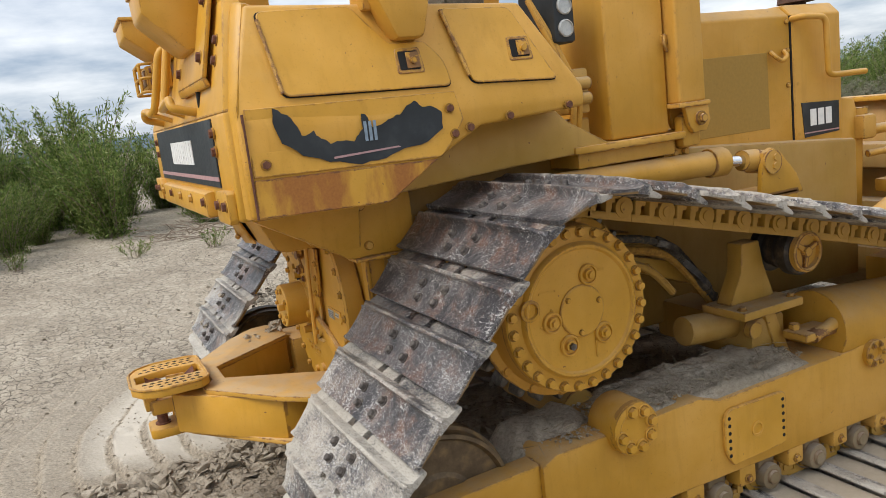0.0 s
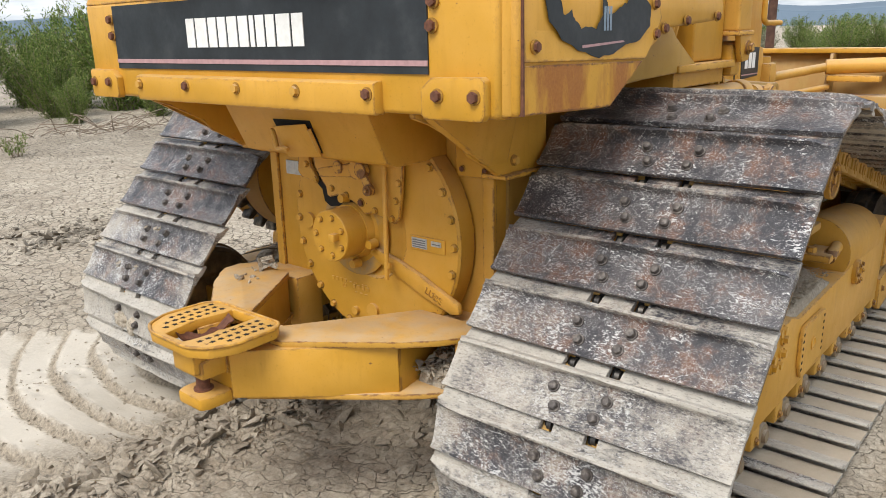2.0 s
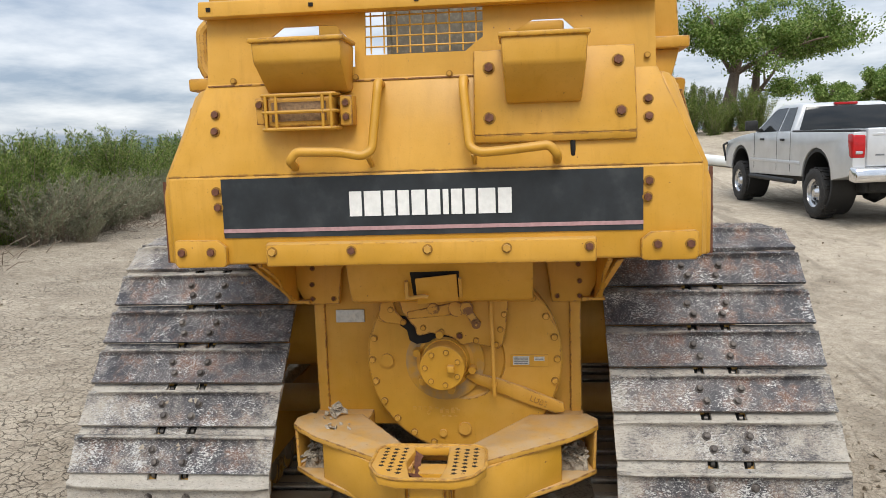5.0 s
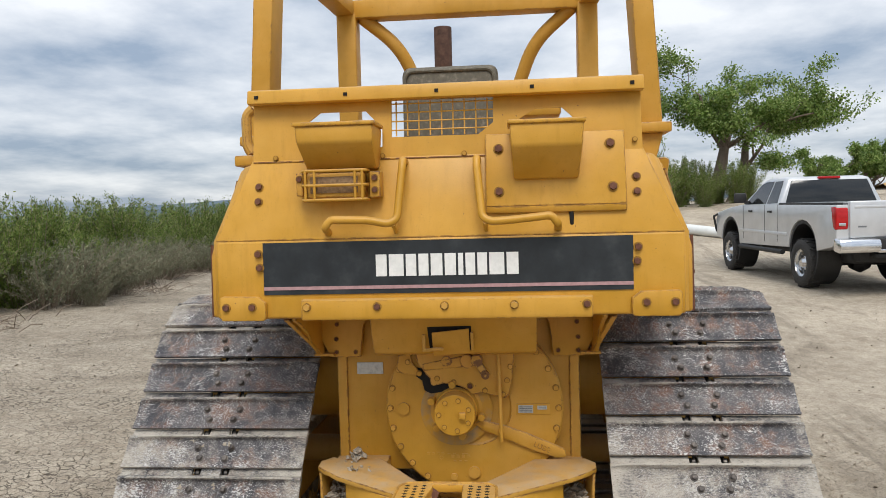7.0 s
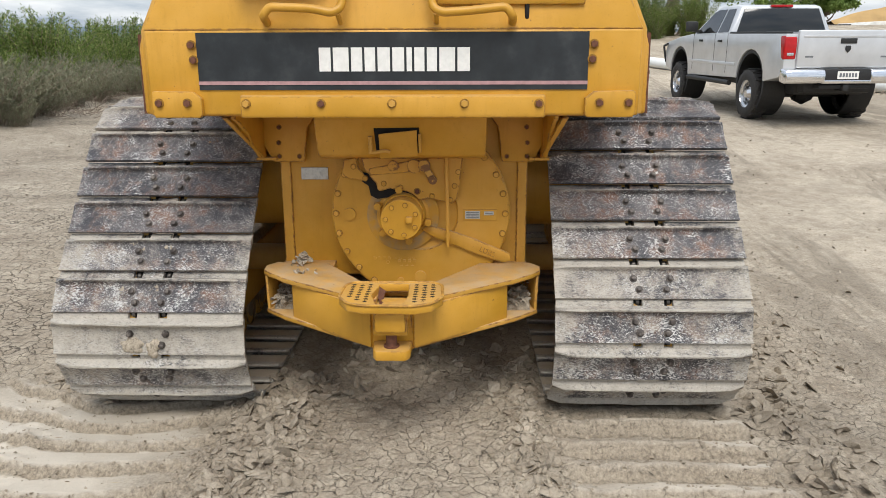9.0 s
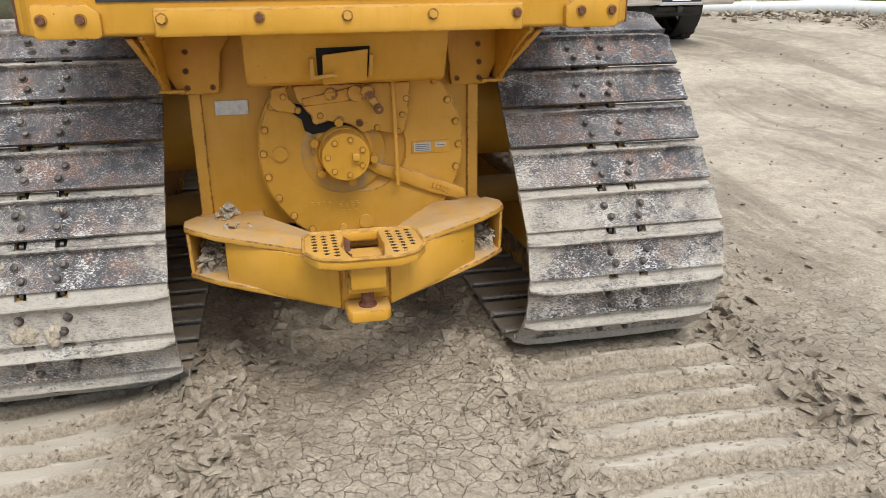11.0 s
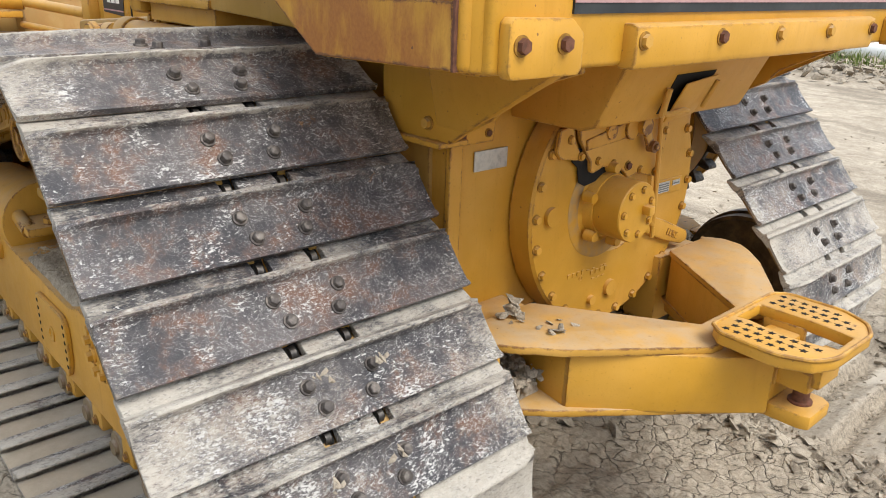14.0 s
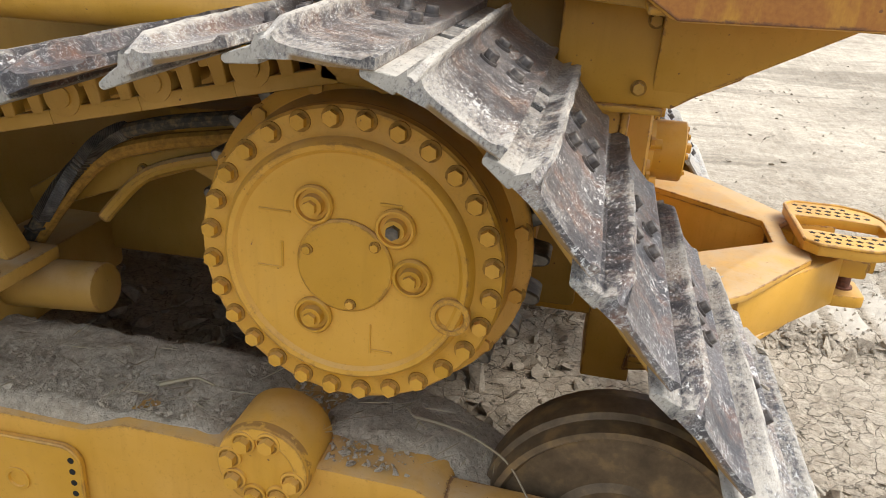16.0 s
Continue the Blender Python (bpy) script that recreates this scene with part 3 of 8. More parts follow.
def waves(x, y, seed, n, lo, hi):
    """A sum of slow sines for uneven ground."""
    r = np.random.RandomState(seed)
    out = np.zeros_like(x)
    for _ in range(n):
        f, a, p = r.uniform(lo, hi), r.uniform(0, 2 * np.pi), r.uniform(0, 2 * np.pi)
        out += np.sin((x * np.cos(a) + y * np.sin(a)) * f + p) / n ** 0.5
    return out


def straight_prints(x, y):
    m = smooth(-1.62, -1.52, y) * (1 - smooth(-0.74, -0.64, y)) * smooth(-2.8, -2.0, x) * (1 - smooth(0.1, 0.3, x))
    return m, ((x + 0.14 + 0.012 * np.sin(y * 7)) / 0.187) % 1.0


def ring_prints(x, y):
    r = np.hypot(x - 1.40, y - 1.35)
    a = np.degrees(np.arctan2(y - 1.35, -(x - 1.40)))
    wob = 0.010 * np.sin(a * 0.21 + r * 9)
    m = smooth(-26, -14, a - 3 * np.sin(r * 8)) * (1 - smooth(41.5, 44.5, a + 1.2 * np.sin(r * 33))) * smooth(1.02, 1.10, r) * (1 - smooth(2.3, 2.9, r))
    return m, ((r + wob - 1.30) / 0.196) % 1.0


def ground_z(x, y):
    x, y = np.asarray(x, float), np.asarray(y, float)
    z = 0.07 * np.clip(y - 2.4, 0, 7) + np.interp(x, (5, 10.3, 14.5, 20, 32), (0, 0.445, 0.50, 1.02, 1.89)) * (1 - smooth(0, 6, y)) * smooth(4, 7, x) + 0.085 * np.clip(-y - 7.6, 0, 7)
    z = z - 0.012 + 0.012 * waves(x, y, 3, 8, 0.8, 2.6) + 0.006 * waves(x, y, 5, 10, 5, 13)
    rough = 0.005 * waves(x, y, 9, 14, 25, 60) + 0.004 * waves(x, y, 10, 14, 60, 120)
    # prints of the grousers behind the one track, straight across
    m, saw = straight_prints(x, y)
    z = z + m * (0.065 * np.where(saw < 0.2, saw / 0.2, (1 - saw) / 0.8) - 0.01)
    # and behind the other, where the machine swung round, in rings
    m2, saw2 = ring_prints(x, y)
    flat = m2 * smooth(0.06, 0.14, saw2)
    rough = rough * (1 - 0.9 * flat) * (1 - 0.5 * m)
    z = z + m2 * (0.040 * np.where(saw2 < 0.86, saw2 / 0.86, (1 - saw2) / 0.14) - 0.03)
    z = z + m2 * (1 - smooth(0.0, 0.12, np.abs(saw2 - 0.95))) * 0.014 * waves(x, y, 23, 18, 50, 170)
    # pushed-up berms along the tracks
    for yc, w, h, x0, x1 in ((0.60, 0.16, 0.09, -1.6, 0.5), (-0.58, 0.12, 0.06, -1.3, 0.7), (-1.72, 0.12, 0.05, -1.8, 0.6), (1.72, 0.12, 0.03, -0.3, 0.8)):
        b = np.exp(-((y - yc - 0.05 * np.sin(3 * x)) / w) ** 2) * smooth(x0 - 0.5, x0 + 0.5, x) * (1 - smooth(x1 - 0.3, x1 + 0.3, x))
        z = z + b * h * (0.75 + 0.35 * waves(x, y, 21, 8, 9, 24))
        rough = rough + b * 0.012 * waves(x, y, 22, 14, 30, 90)
    return z + rough


def axis_steps(spans):
    out = [spans[0][0]]
    for a, b, step in spans:
        n = max(1, round((b - a) / step))
        out += list(np.linspace(a, b, n + 1)[1:])
    return np.array(out)


gx = axis_steps([(-900, -200, 120), (-200, -30, 25), (-30, -6, 2.5), (-6, -2.8, 0.16), (-2.8, 0.9, 0.017), (0.9, 4.5, 0.07), (4.5, 12, 0.4), (12, 50, 2.5), (50, 200, 25), (200, 900, 120)])
gy = axis_steps([(-900, -200, 120), (-200, -30, 25), (-30, -8, 1.5), (-8, -3.2, 0.2), (-3.2, -1.8, 0.026), (-1.8, 2.9, 0.017), (2.9, 3.2, 0.026), (3.2, 9, 0.15), (9, 30, 1.5), (30, 200, 25), (200, 900, 120)])
X, Y = np.meshgrid(gx, gy, indexing="ij")
Z = ground_z(X, Y)
verts = np.stack([X.ravel(), Y.ravel(), Z.ravel()], 1)
nx, ny = X.shape
i = np.arange(nx - 1)[:, None] * ny + np.arange(ny - 1)[None, :]
quads = np.stack([i, i + ny, i + ny + 1, i + 1], -1).reshape(-1, 4)
gm = bpy.data.meshes.new("ground")
gm.from_pydata(verts.tolist(), [], quads.tolist())
gm.polygons.foreach_set("use_smooth", [True] * len(gm.polygons))
m2_, saw2_ = ring_prints(X, Y)
m1_, saw1_ = straight_prints(X, Y)
worn_ = 0.5 + 0.5 * np.clip(waves(X, Y, 33, 10, 3, 11), -1, 1)
pressed = m2_ * smooth(0.05, 0.18, saw2_) * (1 - smooth(0.80, 0.92, saw2_)) * (0.75 + 0.25 * smooth(0.2, 0.6, worn_)) * smooth(0.85, 1.35, Y + 0.4 * worn_) * (1 - 0.85 * smooth(1.85, 2.15, np.hypot(X - 1.40, Y - 1.35)))
pressed = np.maximum(pressed, m1_ * smooth(0.14, 0.26, saw1_) * (1 - smooth(0.6, 0.85, saw1_)) * (0.4 + 0.6 * smooth(0.25, 0.6, worn_)))
gm.attributes.new("pressed", "FLOAT", "POINT").data.foreach_set("value", pressed.ravel().astype(np.float32))
churned = np.maximum(m2_, 0.8 * m1_)
gm.attributes.new("churned", "FLOAT", "POINT").data.foreach_set("value", churned.ravel().astype(np.float32))
gm.materials.append(clay_mat)
ground = tagged(new("ground", gm), "dry cracked clay ground with crawler track prints", "ground", kind="structure")

# ---- bulldozer ----
dozer = empty("bulldozer", (1.8, 0.0, 0.0))
tagged(dozer, "dusty yellow wide-track crawler bulldozer standing on dry clay", "bulldozer")

# crawler tracks: circles (x, z, radius to the shoes' face) that the belt runs round
SPROCKET, REAR_IDLER, FRONT_IDLER, CARRIER = (0.998, 1.005, 0.41), (0.462, 0.408, 0.388), (3.4487, 0.408, 0.388), (2.19, 0.965, 0.168)
TRACK_Y, SHOE_W = 1.128, 0.868


def belt(circles, count, start=0.0):
    """Even steps along a belt pulled tight round circles, counter-clockwise as seen with x to the right and z up."""
    n = len(circles)
    tangents = []
    for i in range(n):
        (x0, z0, r0), (x1, z1, r1) = circles[i], circles[(i + 1) % n]
        d = math.hypot(x1 - x0, z1 - z0)
        a = math.atan2(z1 - z0, x1 - x0) - math.acos((r0 - r1) / d)
        tangents.append(a)
    pts = []
    for i in range(n):
        x, z, r = circles[i]
        a, b = tangents[i - 1], tangents[i]
        while b < a - 1e-6:
            b += 2 * math.pi
        k = max(2, int((b - a) * r / 0.01))
        for j in range(k + 1):
            t = a + (b - a) * j / k
            pts.append((x + r * math.cos(t), z + r * math.sin(t)))
    pts.append(pts[0])
    p = np.array(pts)
    s = np.concatenate([[0], np.cumsum(np.hypot(*np.diff(p, axis=0).T))])
    at = (np.linspace(0, s[-1], count + 1) + start * s[-1] / count) % s[-1]
    return np.stack([np.interp(at, s, p[:, 0]), np.interp(at, s, p[:, 1])], 1), s[-1] / count


# counter-clockwise: front idler, carrier roller, sprocket, rear idler
LOOP = [FRONT_IDLER, CARRIER, SPROCKET, REAR_IDLER]
PITCH = belt(LOOP, 45)[1]
PHASE = {-1: 0.56, 1: 0.92}


def shoe_mesh(seed):
    """One wide single-grouser shoe. u runs along the belt, v across it, w outwards."""
    rnd = random.Random(seed)
    W = SHOE_W / 2
    P = PITCH
    bm = bmesh.new()
    prof = [(0.008, -0.022), (0.004, -0.010), (0.012, 0.010), (0.017, 0.030), (0.020, 0.034), (0.027, 0.034), (0.030, 0.029), (0.033, 0.012), (0.041, 0.005), (0.060, 0.0025),
            (0.110, 0.002), (P - 0.046, 0.004), (P - 0.034, 0.011), (P - 0.027, 0.010), (P - 0.027, -0.006), (0.110, -0.012), (0.06, -0.013)]
    cuts = 15
    rows = []
    for k in range(cuts + 1):
        v = -W + 2 * W * k / cuts
        edge = min(1.0, (W - abs(v)) / 0.03 + 0.25)
        row = []
        for i, (u, w) in enumerate(prof):
            wear = 1.0 - 0.28 * (abs(v) / W) ** 4
            ww = w * (edge if w > 0.012 else 1.0) * (wear if w > 0.012 else 1.0)
            if w > 0.012:
                ww += rnd.uniform(-0.0022, 0.0022)
            uu = u + (rnd.uniform(-0.0015, 0.0015) if 2 < i < 13 else 0)
            row.append(bm.verts.new((uu, v, ww)))
        rows.append(row)
    n = len(prof)
    for a, b in zip(rows, rows[1:]):
        for i in range(n):
            bm.faces.new((a[i], a[(i + 1) % n], b[(i + 1) % n], b[i]))
    bm.faces.new(rows[0])
    bm.faces.new(rows[-1][::-1])
    # the overlapped lip, with two notches over the links
    for v0, v1 in ((-W + 0.004, -0.088), (-0.048, 0.048), (0.088, W - 0.004)):
        join(bm, prism([(-0.030, -0.036), (-0.036, -0.031), (-0.035, -0.025), (-0.026, -0.020), (-0.012, -0.013), (0.016, -0.002), (0.016, -0.028)], "y", v0, v1, 0.0015, 1), None, Matrix(((1, 0, 0, 0), (0, 1, 0, 0), (0, 0, 1, 0), (0, 0, 0, 1))))
    join(bm, box(0.006, 0.016, -0.09, 0.09, -0.024, -0.012, 0.0))
    return mesh_of(bm, "shoe", [steel], 40)


def shoe_bolt_mesh(seed):
    """A worn hexagon head on its washer."""
    rnd = random.Random(seed)
    bm = cyl((0, 0, -0.004), (0, 0, rnd.uniform(0.015, 0.020)), 0.0148, rnd.uniform(0.0105, 0.013), 6, 0.002)
    join(bm, cyl((0, 0, -0.004), (0, 0, 0.005), 0.0185, 0.017, 12))
    return mesh_of(bm, "shoe_bolt", [shoe_bolt_steel], 40)


def link_mesh():
    """A pair of chain links with their pin bosses and windows."""
    bm = bmesh.new()
    P = PITCH
    for v in (-0.085, 0.085):
        a, b = v - 0.016, v + 0.016
        join(bm, box(-0.02, P - 0.02, a, b, -0.112, -0.084, 0.003))
        join(bm, box(0.034, P - 0.05, a, b, -0.036, -0.014, 0.003))
        for u in (0.085, P - 0.045):
            join(bm, prism([(u - 0.012, -0.09), (u + 0.012, -0.09), (u + 0.016, -0.03), (u - 0.016, -0.03)], "y", a, b, 0.002, 1))
        join(bm, cyl((0.02, a - 0.003, -0.064), (0.02, b + 0.003, -0.064), 0.038, seg=18))
        join(bm, cyl((0.02, a - 0.008, -0.064), (0.02, b + 0.008, -0.064), 0.02, seg=14))
        for u in (0.066, 0.125):
            join(bm, box(u - 0.01, u + 0.01, v - 0.011, v + 0.011, -0.052, -0.03, 0.002, 1))
    join(bm, cyl((0.02, -0.09, -0.064), (0.02, 0.09, -0.064), 0.026, seg=12))
    # the link's dark back that shows in the notches of the shoe
    for v in (-0.068, 0.068):
        join(bm, box(-0.046, 0.006, v - 0.0185, v + 0.0185, -0.040, -0.034, 0.002, 1), 1)
        join(bm, cyl((-0.012, v - 0.008, -0.038), (-0.012, v + 0.006, -0.038), 0.017, seg=12), 2)
    return mesh_of(bm, "link", [chain_mat, hole_mat, bare])


SHOES = [shoe_mesh(s) for s in range(4)]
SHOE_BOLTS = [shoe_bolt_mesh(s) for s in range(3)]
LINK = link_mesh()


def track(side):
    y = side * TRACK_Y
    core = part("track", group_of([cyl((REAR_IDLER[0], y - 0.01, REAR_IDLER[1]), (REAR_IDLER[0], y + 0.01, REAR_IDLER[1]), 0.05, seg=12)]), paint_dark, dozer,
                "wide crawler track of worn steel shoes, caked with dry clay")
    ring = belt(LOOP, 45, PHASE[side])[0]
    n = len(ring) - 1
    for i in range(n):
        (x0, z0), (x1, z1) = ring[i], ring[i + 1]
        # u points against the belt's running order, so that the grouser leads
        u = Vector((x1 - x0, 0, z1 - z0)).normalized()
        out = Vector((u.z, 0, -u.x))
        m = Matrix((( u.x, 0, out.x, x0), (0, 1, 0, y), (u.z, 0, out.z, z0), (0, 0, 0, 1)))
        for kind, me in (("shoe", SHOES[(i * 7 + (side > 0)) % 4]), ("link", LINK)):
            ob = new(kind, me)
            ob.parent = core
            ob.matrix_basis = m if kind == "link" or (i * 5) % 3 else m @ Matrix.Diagonal((1, -1, 1, 1))
        for k, (a, b) in enumerate(((0.072, -0.081), (0.072, 0.081), (0.124, -0.06), (0.124, 0.06))):
            ob = new("shoe_bolt", SHOE_BOLTS[(i + k) % 3])
            ob.parent = core
            ob.matrix_basis = m @ Matrix.Translation((a, b, 0.002)) @ Matrix.Rotation(0.7 * k + i, 4, "Z")
    return core


for s in (-1, 1):
    track(s)


def wheel(name, c, y, r, w, mat, label="", rim=0.03):
    """A flanged wheel on an axle along y."""
    h = w / 2
    prof = [(0, -h), (r * 0.45, -h), (r * 0.5, -h * 0.85), (r * 0.86, -h * 0.8), (r * 0.9, -h), (r - rim * 0.5, -h * 0.97), (r - rim * 0.35, -h * 0.5), (r, -h * 0.38), (r, h * 0.38), (r - rim * 0.35, h * 0.5),
            (r - rim * 0.5, h * 0.97), (r * 0.9, h), (r * 0.86, h * 0.8), (r * 0.5, h * 0.85), (r * 0.45, h), (0, h)]
    return part(name, lathe(prof, (c[0], y, c[1]), (0, 1, 0), 48), mat, dozer, label)


for s in (-1, 1):
    wheel("idler", REAR_IDLER, s * TRACK_Y, 0.285, 0.16, idler_brown, "worn brown steel idler wheel")
    wheel("idler", FRONT_IDLER, s * TRACK_Y, 0.285, 0.16, roller_steel, "dusty dark steel idler wheel")
    for x in (0.80, 1.07, 1.34, 1.61, 1.88, 2.15, 2.42, 2.69, 2.94):
        wheel("roller", (x, 0.135), s * TRACK_Y, 0.105, 0.22, muddy)
        part("roller_shaft_cap", group_of([cyl((x, s * 1.20, 0.105), (x, s * 1.285, 0.105), 0.056, 0.052, 20, 0.006), cyl((x, s * 1.28, 0.105), (x, s * 1.297, 0.105), 0.030, 0.026, 14), box(x - 0.045, x + 0.045, s * 1.235 - 0.02, s * 1.235 + 0.02, 0.11, 0.22, 0.008)]), muddy, dozer)
        part("roller_bracket", group_of([box(x + 0.075, x + 0.165, min(s * 1.22, s * 1.300), max(s * 1.22, s * 1.300), 0.125, 0.215, 0.012), bolt((x + 0.12, s * 1.300, 0.155), (0, s, 0), 0.014, 0.012)]), paint_dusty, dozer)

# final drives
HX, HZ = 1.010, 0.995


def final_drive(s):
    o, ax = (HX, 0, HZ), (0, s, 0)
    house = part("final_drive", lathe([(0.0, 0.6), (0.235, 0.6), (0.235, 0.9), (0.31, 0.92), (0.31, 1.05), (0.29, 1.075), (0.312, 1.165), (0.318, 1.17), (0.318, 1.188), (0.308, 1.194), (0.290, 1.198), (0.281, 1.225), (0.281, 1.262), (0.255, 1.262), (0.255, 1.27), (0.0, 1.27)], o, ax, 64), paint, dozer,
                 "round bolted final drive housing in yellow paint")
    # outer cover: bolt flange, rounded rim, flat dished face
    cov = lathe([(0.281, 1.262), (0.281, 1.284), (0.276, 1.29), (0.241, 1.29), (0.231, 1.296), (0.226, 1.308), (0.220, 1.313), (0.211, 1.311), (0.204, 1.304), (0.0, 1.304)], o, ax, 72)
    cover = part("cover", cov, paint_clean, house, "round cover with raised rim")
    part("hub_cap", group_of([lathe([(0.088, 1.300), (0.088, 1.309), (0.084, 1.312), (0.0, 1.312)], o, ax, 48)]), paint_clean, house)
    for a in (20, 140, 260):
        p = (HX + 0.072 * math.cos(radians(a)), s * 1.312, HZ + 0.072 * math.sin(radians(a)))
        part("hub_bolt", bolt(p, ax, 0.008, 0.008), paint_clean, house)
    for k, a in enumerate((62, 137, 182, 299) if s > 0 else (73, 240, 187, 311)):
        x, z = HX + 0.122 * math.cos(radians(a)), HZ + 0.122 * math.sin(radians(a))
        ports = bmesh.new()
        join(ports, lathe([(0.036, 1.300), (0.036, 1.311), (0.033, 1.315), (0.029, 1.315), (0.027, 1.308), (0.0, 1.308)], (x, 0, z), ax, 28), 0)
        join(ports, cyl((x, s * 1.305, z), (x, s * 1.322, z), 0.021, 0.019, 20), 0)
        join(ports, bolt((x, s * 1.320, z), ax, 0.013, 0.012, False), 1 if k == 1 else 0)
        part("port_plug", ports, [paint_clean, bare], house)
    a = radians(199 if s > 0 else 168)
    part("lifting_boss", lathe([(0.036, 1.300), (0.036, 1.313), (0.026, 1.315), (0.022, 1.306), (0.0, 1.306)], (HX + 0.205 * math.cos(a), 0, HZ + 0.205 * math.sin(a)), ax, 24), paint_clean, house)
    # cast marks in relief: small straight ribs and a rectangle
    for x0, x1, z0, z1 in ((0.115, 0.12, -0.02, 0.03), (0.12, 0.165, -0.024, -0.02), (-0.05, -0.046, -0.17, -0.11), (-0.10, -0.06, 0.12, 0.126), (-0.09, -0.05, -0.165, -0.16), (0.10, 0.16, 0.085, 0.089)):
        part("cast_mark", box(HX + s * x0, HX + s * x1, s * 1.300, s * 1.3065, HZ + z0, HZ + z1, 0.001, 1), paint_clean, house)
    for k in range(28):
        a = 2 * math.pi * (k + 0.5) / 28
        p = (HX + 0.261 * math.cos(a), s * 1.290, HZ + 0.261 * math.sin(a))
        part("flange_bolt", group_of([bolt(p, ax, 0.0145, 0.016)]), paint_clean, house)
    teeth = bmesh.new()
    n = 25
    pts = []
    for k in range(n):
        for f, r in ((0.0, 0.300), (0.26, 0.300), (0.38, 0.343), (0.50, 0.350), (0.64, 0.343), (0.76, 0.300)):
            a = 2 * math.pi * (k + f) / n
            pts.append((HX + r * math.cos(a), HZ + r * math.sin(a)))
    join(teeth, prism(pts, "y", s * TRACK_Y - 0.035, s * TRACK_Y + 0.035, 0.004, 1))
    part("sprocket", teeth, bare, house, "worn steel drive sprocket")
    for k in range(15):
        a = 2 * math.pi * k / 15
        part("sprocket_bolt", bolt((HX + 0.300 * math.cos(a), s * 1.190, HZ + 0.300 * math.sin(a)), ax, 0.015, 0.014), paint, house)


for s in (-1, 1):
    final_drive(s)


def track_frame(s):
    a, b = s * 0.99, s * 1.305
    lo, hi = min(a, b), max(a, b)
    fr = part("track_frame", group_of([
        prism([(0.80, 0.215), (3.06, 0.185), (3.06, 0.60), (2.60, 0.56), (2.35, 0.525), (1.60, 0.515), (1.50, 0.548), (0.86, 0.53), (0.80, 0.50)], "y", lo, hi, 0.012),
        prism([(0.40, 0.33), (0.81, 0.23), (0.81, 0.505), (0.40, 0.49)], "y", min(s * 1.21, s * 1.285), max(s * 1.19, s * 1.285), 0.01),
        prism([(0.44, 0.36), (0.81, 0.26), (0.81, 0.44), (0.44, 0.50)], "y", min(s * 0.99, s * 1.06), max(s * 0.99, s * 1.06), 0.01),
    ]), paint, dozer, "box-section yellow track roller frame with dirt along its top")
    # recoil housing ahead, round on top
    part("recoil_housing", group_of([cyl((2.30, s * 1.15, 0.60), (2.98, s * 1.15, 0.545), 0.165, 0.16, 40, 0.006), prism([(3.00, 0.22), (3.12, 0.20), (3.15, 0.58), (3.10, 0.64), (3.00, 0.60)], "y", min(s * 1.0, s * 1.30), max(s * 1.0, s * 1.30), 0.01)]), paint, fr)
    part("idler_guide", group_of([prism([(3.15, 0.62), (3.42, 0.575), (3.54, 0.53), (3.52, 0.40), (3.44, 0.30), (3.15, 0.34)], "y", min(s * 1.255, s * 1.31), max(s * 1.255, s * 1.31), 0.008),
                                  cyl((3.4487, s * 1.20, 0.44), (3.4487, s * 1.30, 0.44), 0.07, seg=20)]), paint, fr)
    part("guide_plate", group_of([prism([(3.10, 0.28), (3.12, 0.11), (3.18, 0.08), (3.36, 0.10), (3.46, 0.20), (3.46, 0.30), (3.30, 0.30)], "y", min(s * 1.285, s * 1.315), max(s * 1.285, s * 1.315), 0.006),
                                  bolt((3.17, s * 1.315, 0.21), (0, s, 0), 0.014, 0.012), bolt((3.40, s * 1.315, 0.24), (0, s, 0), 0.014, 0.012)]), paint_dusty, fr)
    # pivot cap with its bolts
    cap = group_of([cyl((1.165, s * 1.20, 0.545), (1.165, s * 1.335, 0.545), 0.098, seg=40, bevel=0.006), lathe([(0.098, 1.325), (0.094, 1.347), (0.072, 1.352), (0.066, 1.347), (0.03, 1.345), (0.0, 1.345)], (1.165, 0, 0.545), (0, s, 0), 40)])
    cap_ob = part("pivot_cap", cap, paint_clean, fr, "round bolted pivot cap")
    for k in range(8):
        if k in (3,):
            continue
        t = 2 * math.pi * k / 8 + 0.25
        p = (1.165 + 0.068 * math.cos(t), s * 1.348, 0.545 + 0.068 * math.sin(t))
        join_bm = group_of([bolt(p, (0, s, 0), 0.0165, 0.019), lathe([(0.026, 1.340), (0.025, 1.352), (0.021, 1.3535), (0.021, 1.348)], (p[0], 0, p[2]), (0, s, 0), 18)])
        part("pivot_bolt", join_bm, paint_clean, fr)
    # inspection cover with a row of screw holes
    cx0, cx1, cz0, cz1 = 1.60, 1.93, 0.245, 0.475
    pts = bend([(cx0 + 0.04, cz0, 0), (cx0, cz0 + 0.06, 0), (cx0, cz1 - 0.03, 0), (cx0 + 0.03, cz1, 0), (cx1, cz1 - 0.005, 0), (cx1, cz0 + 0.01, 0), (cx0 + 0.04, cz0, 0)], 0.03, 3)[:-1]
    cv = part("inspection_cover", prism([(p.x, p.y) for p in pts], "y", min(s * 1.305, s * 1.322), max(s * 1.305, s * 1.322), 0.003, 1), paint_clean, fr)
    for k in range(6):
        for x in (cx0 + 0.022, cx1 - 0.022):
            z = cz0 + 0.045 + k * (cz1 - cz0 - 0.08) / 5
            part("screw_hole", cyl((x, s * 1.318, z), (x, s * 1.3235, z), 0.0075, seg=10), hole_mat, fr)
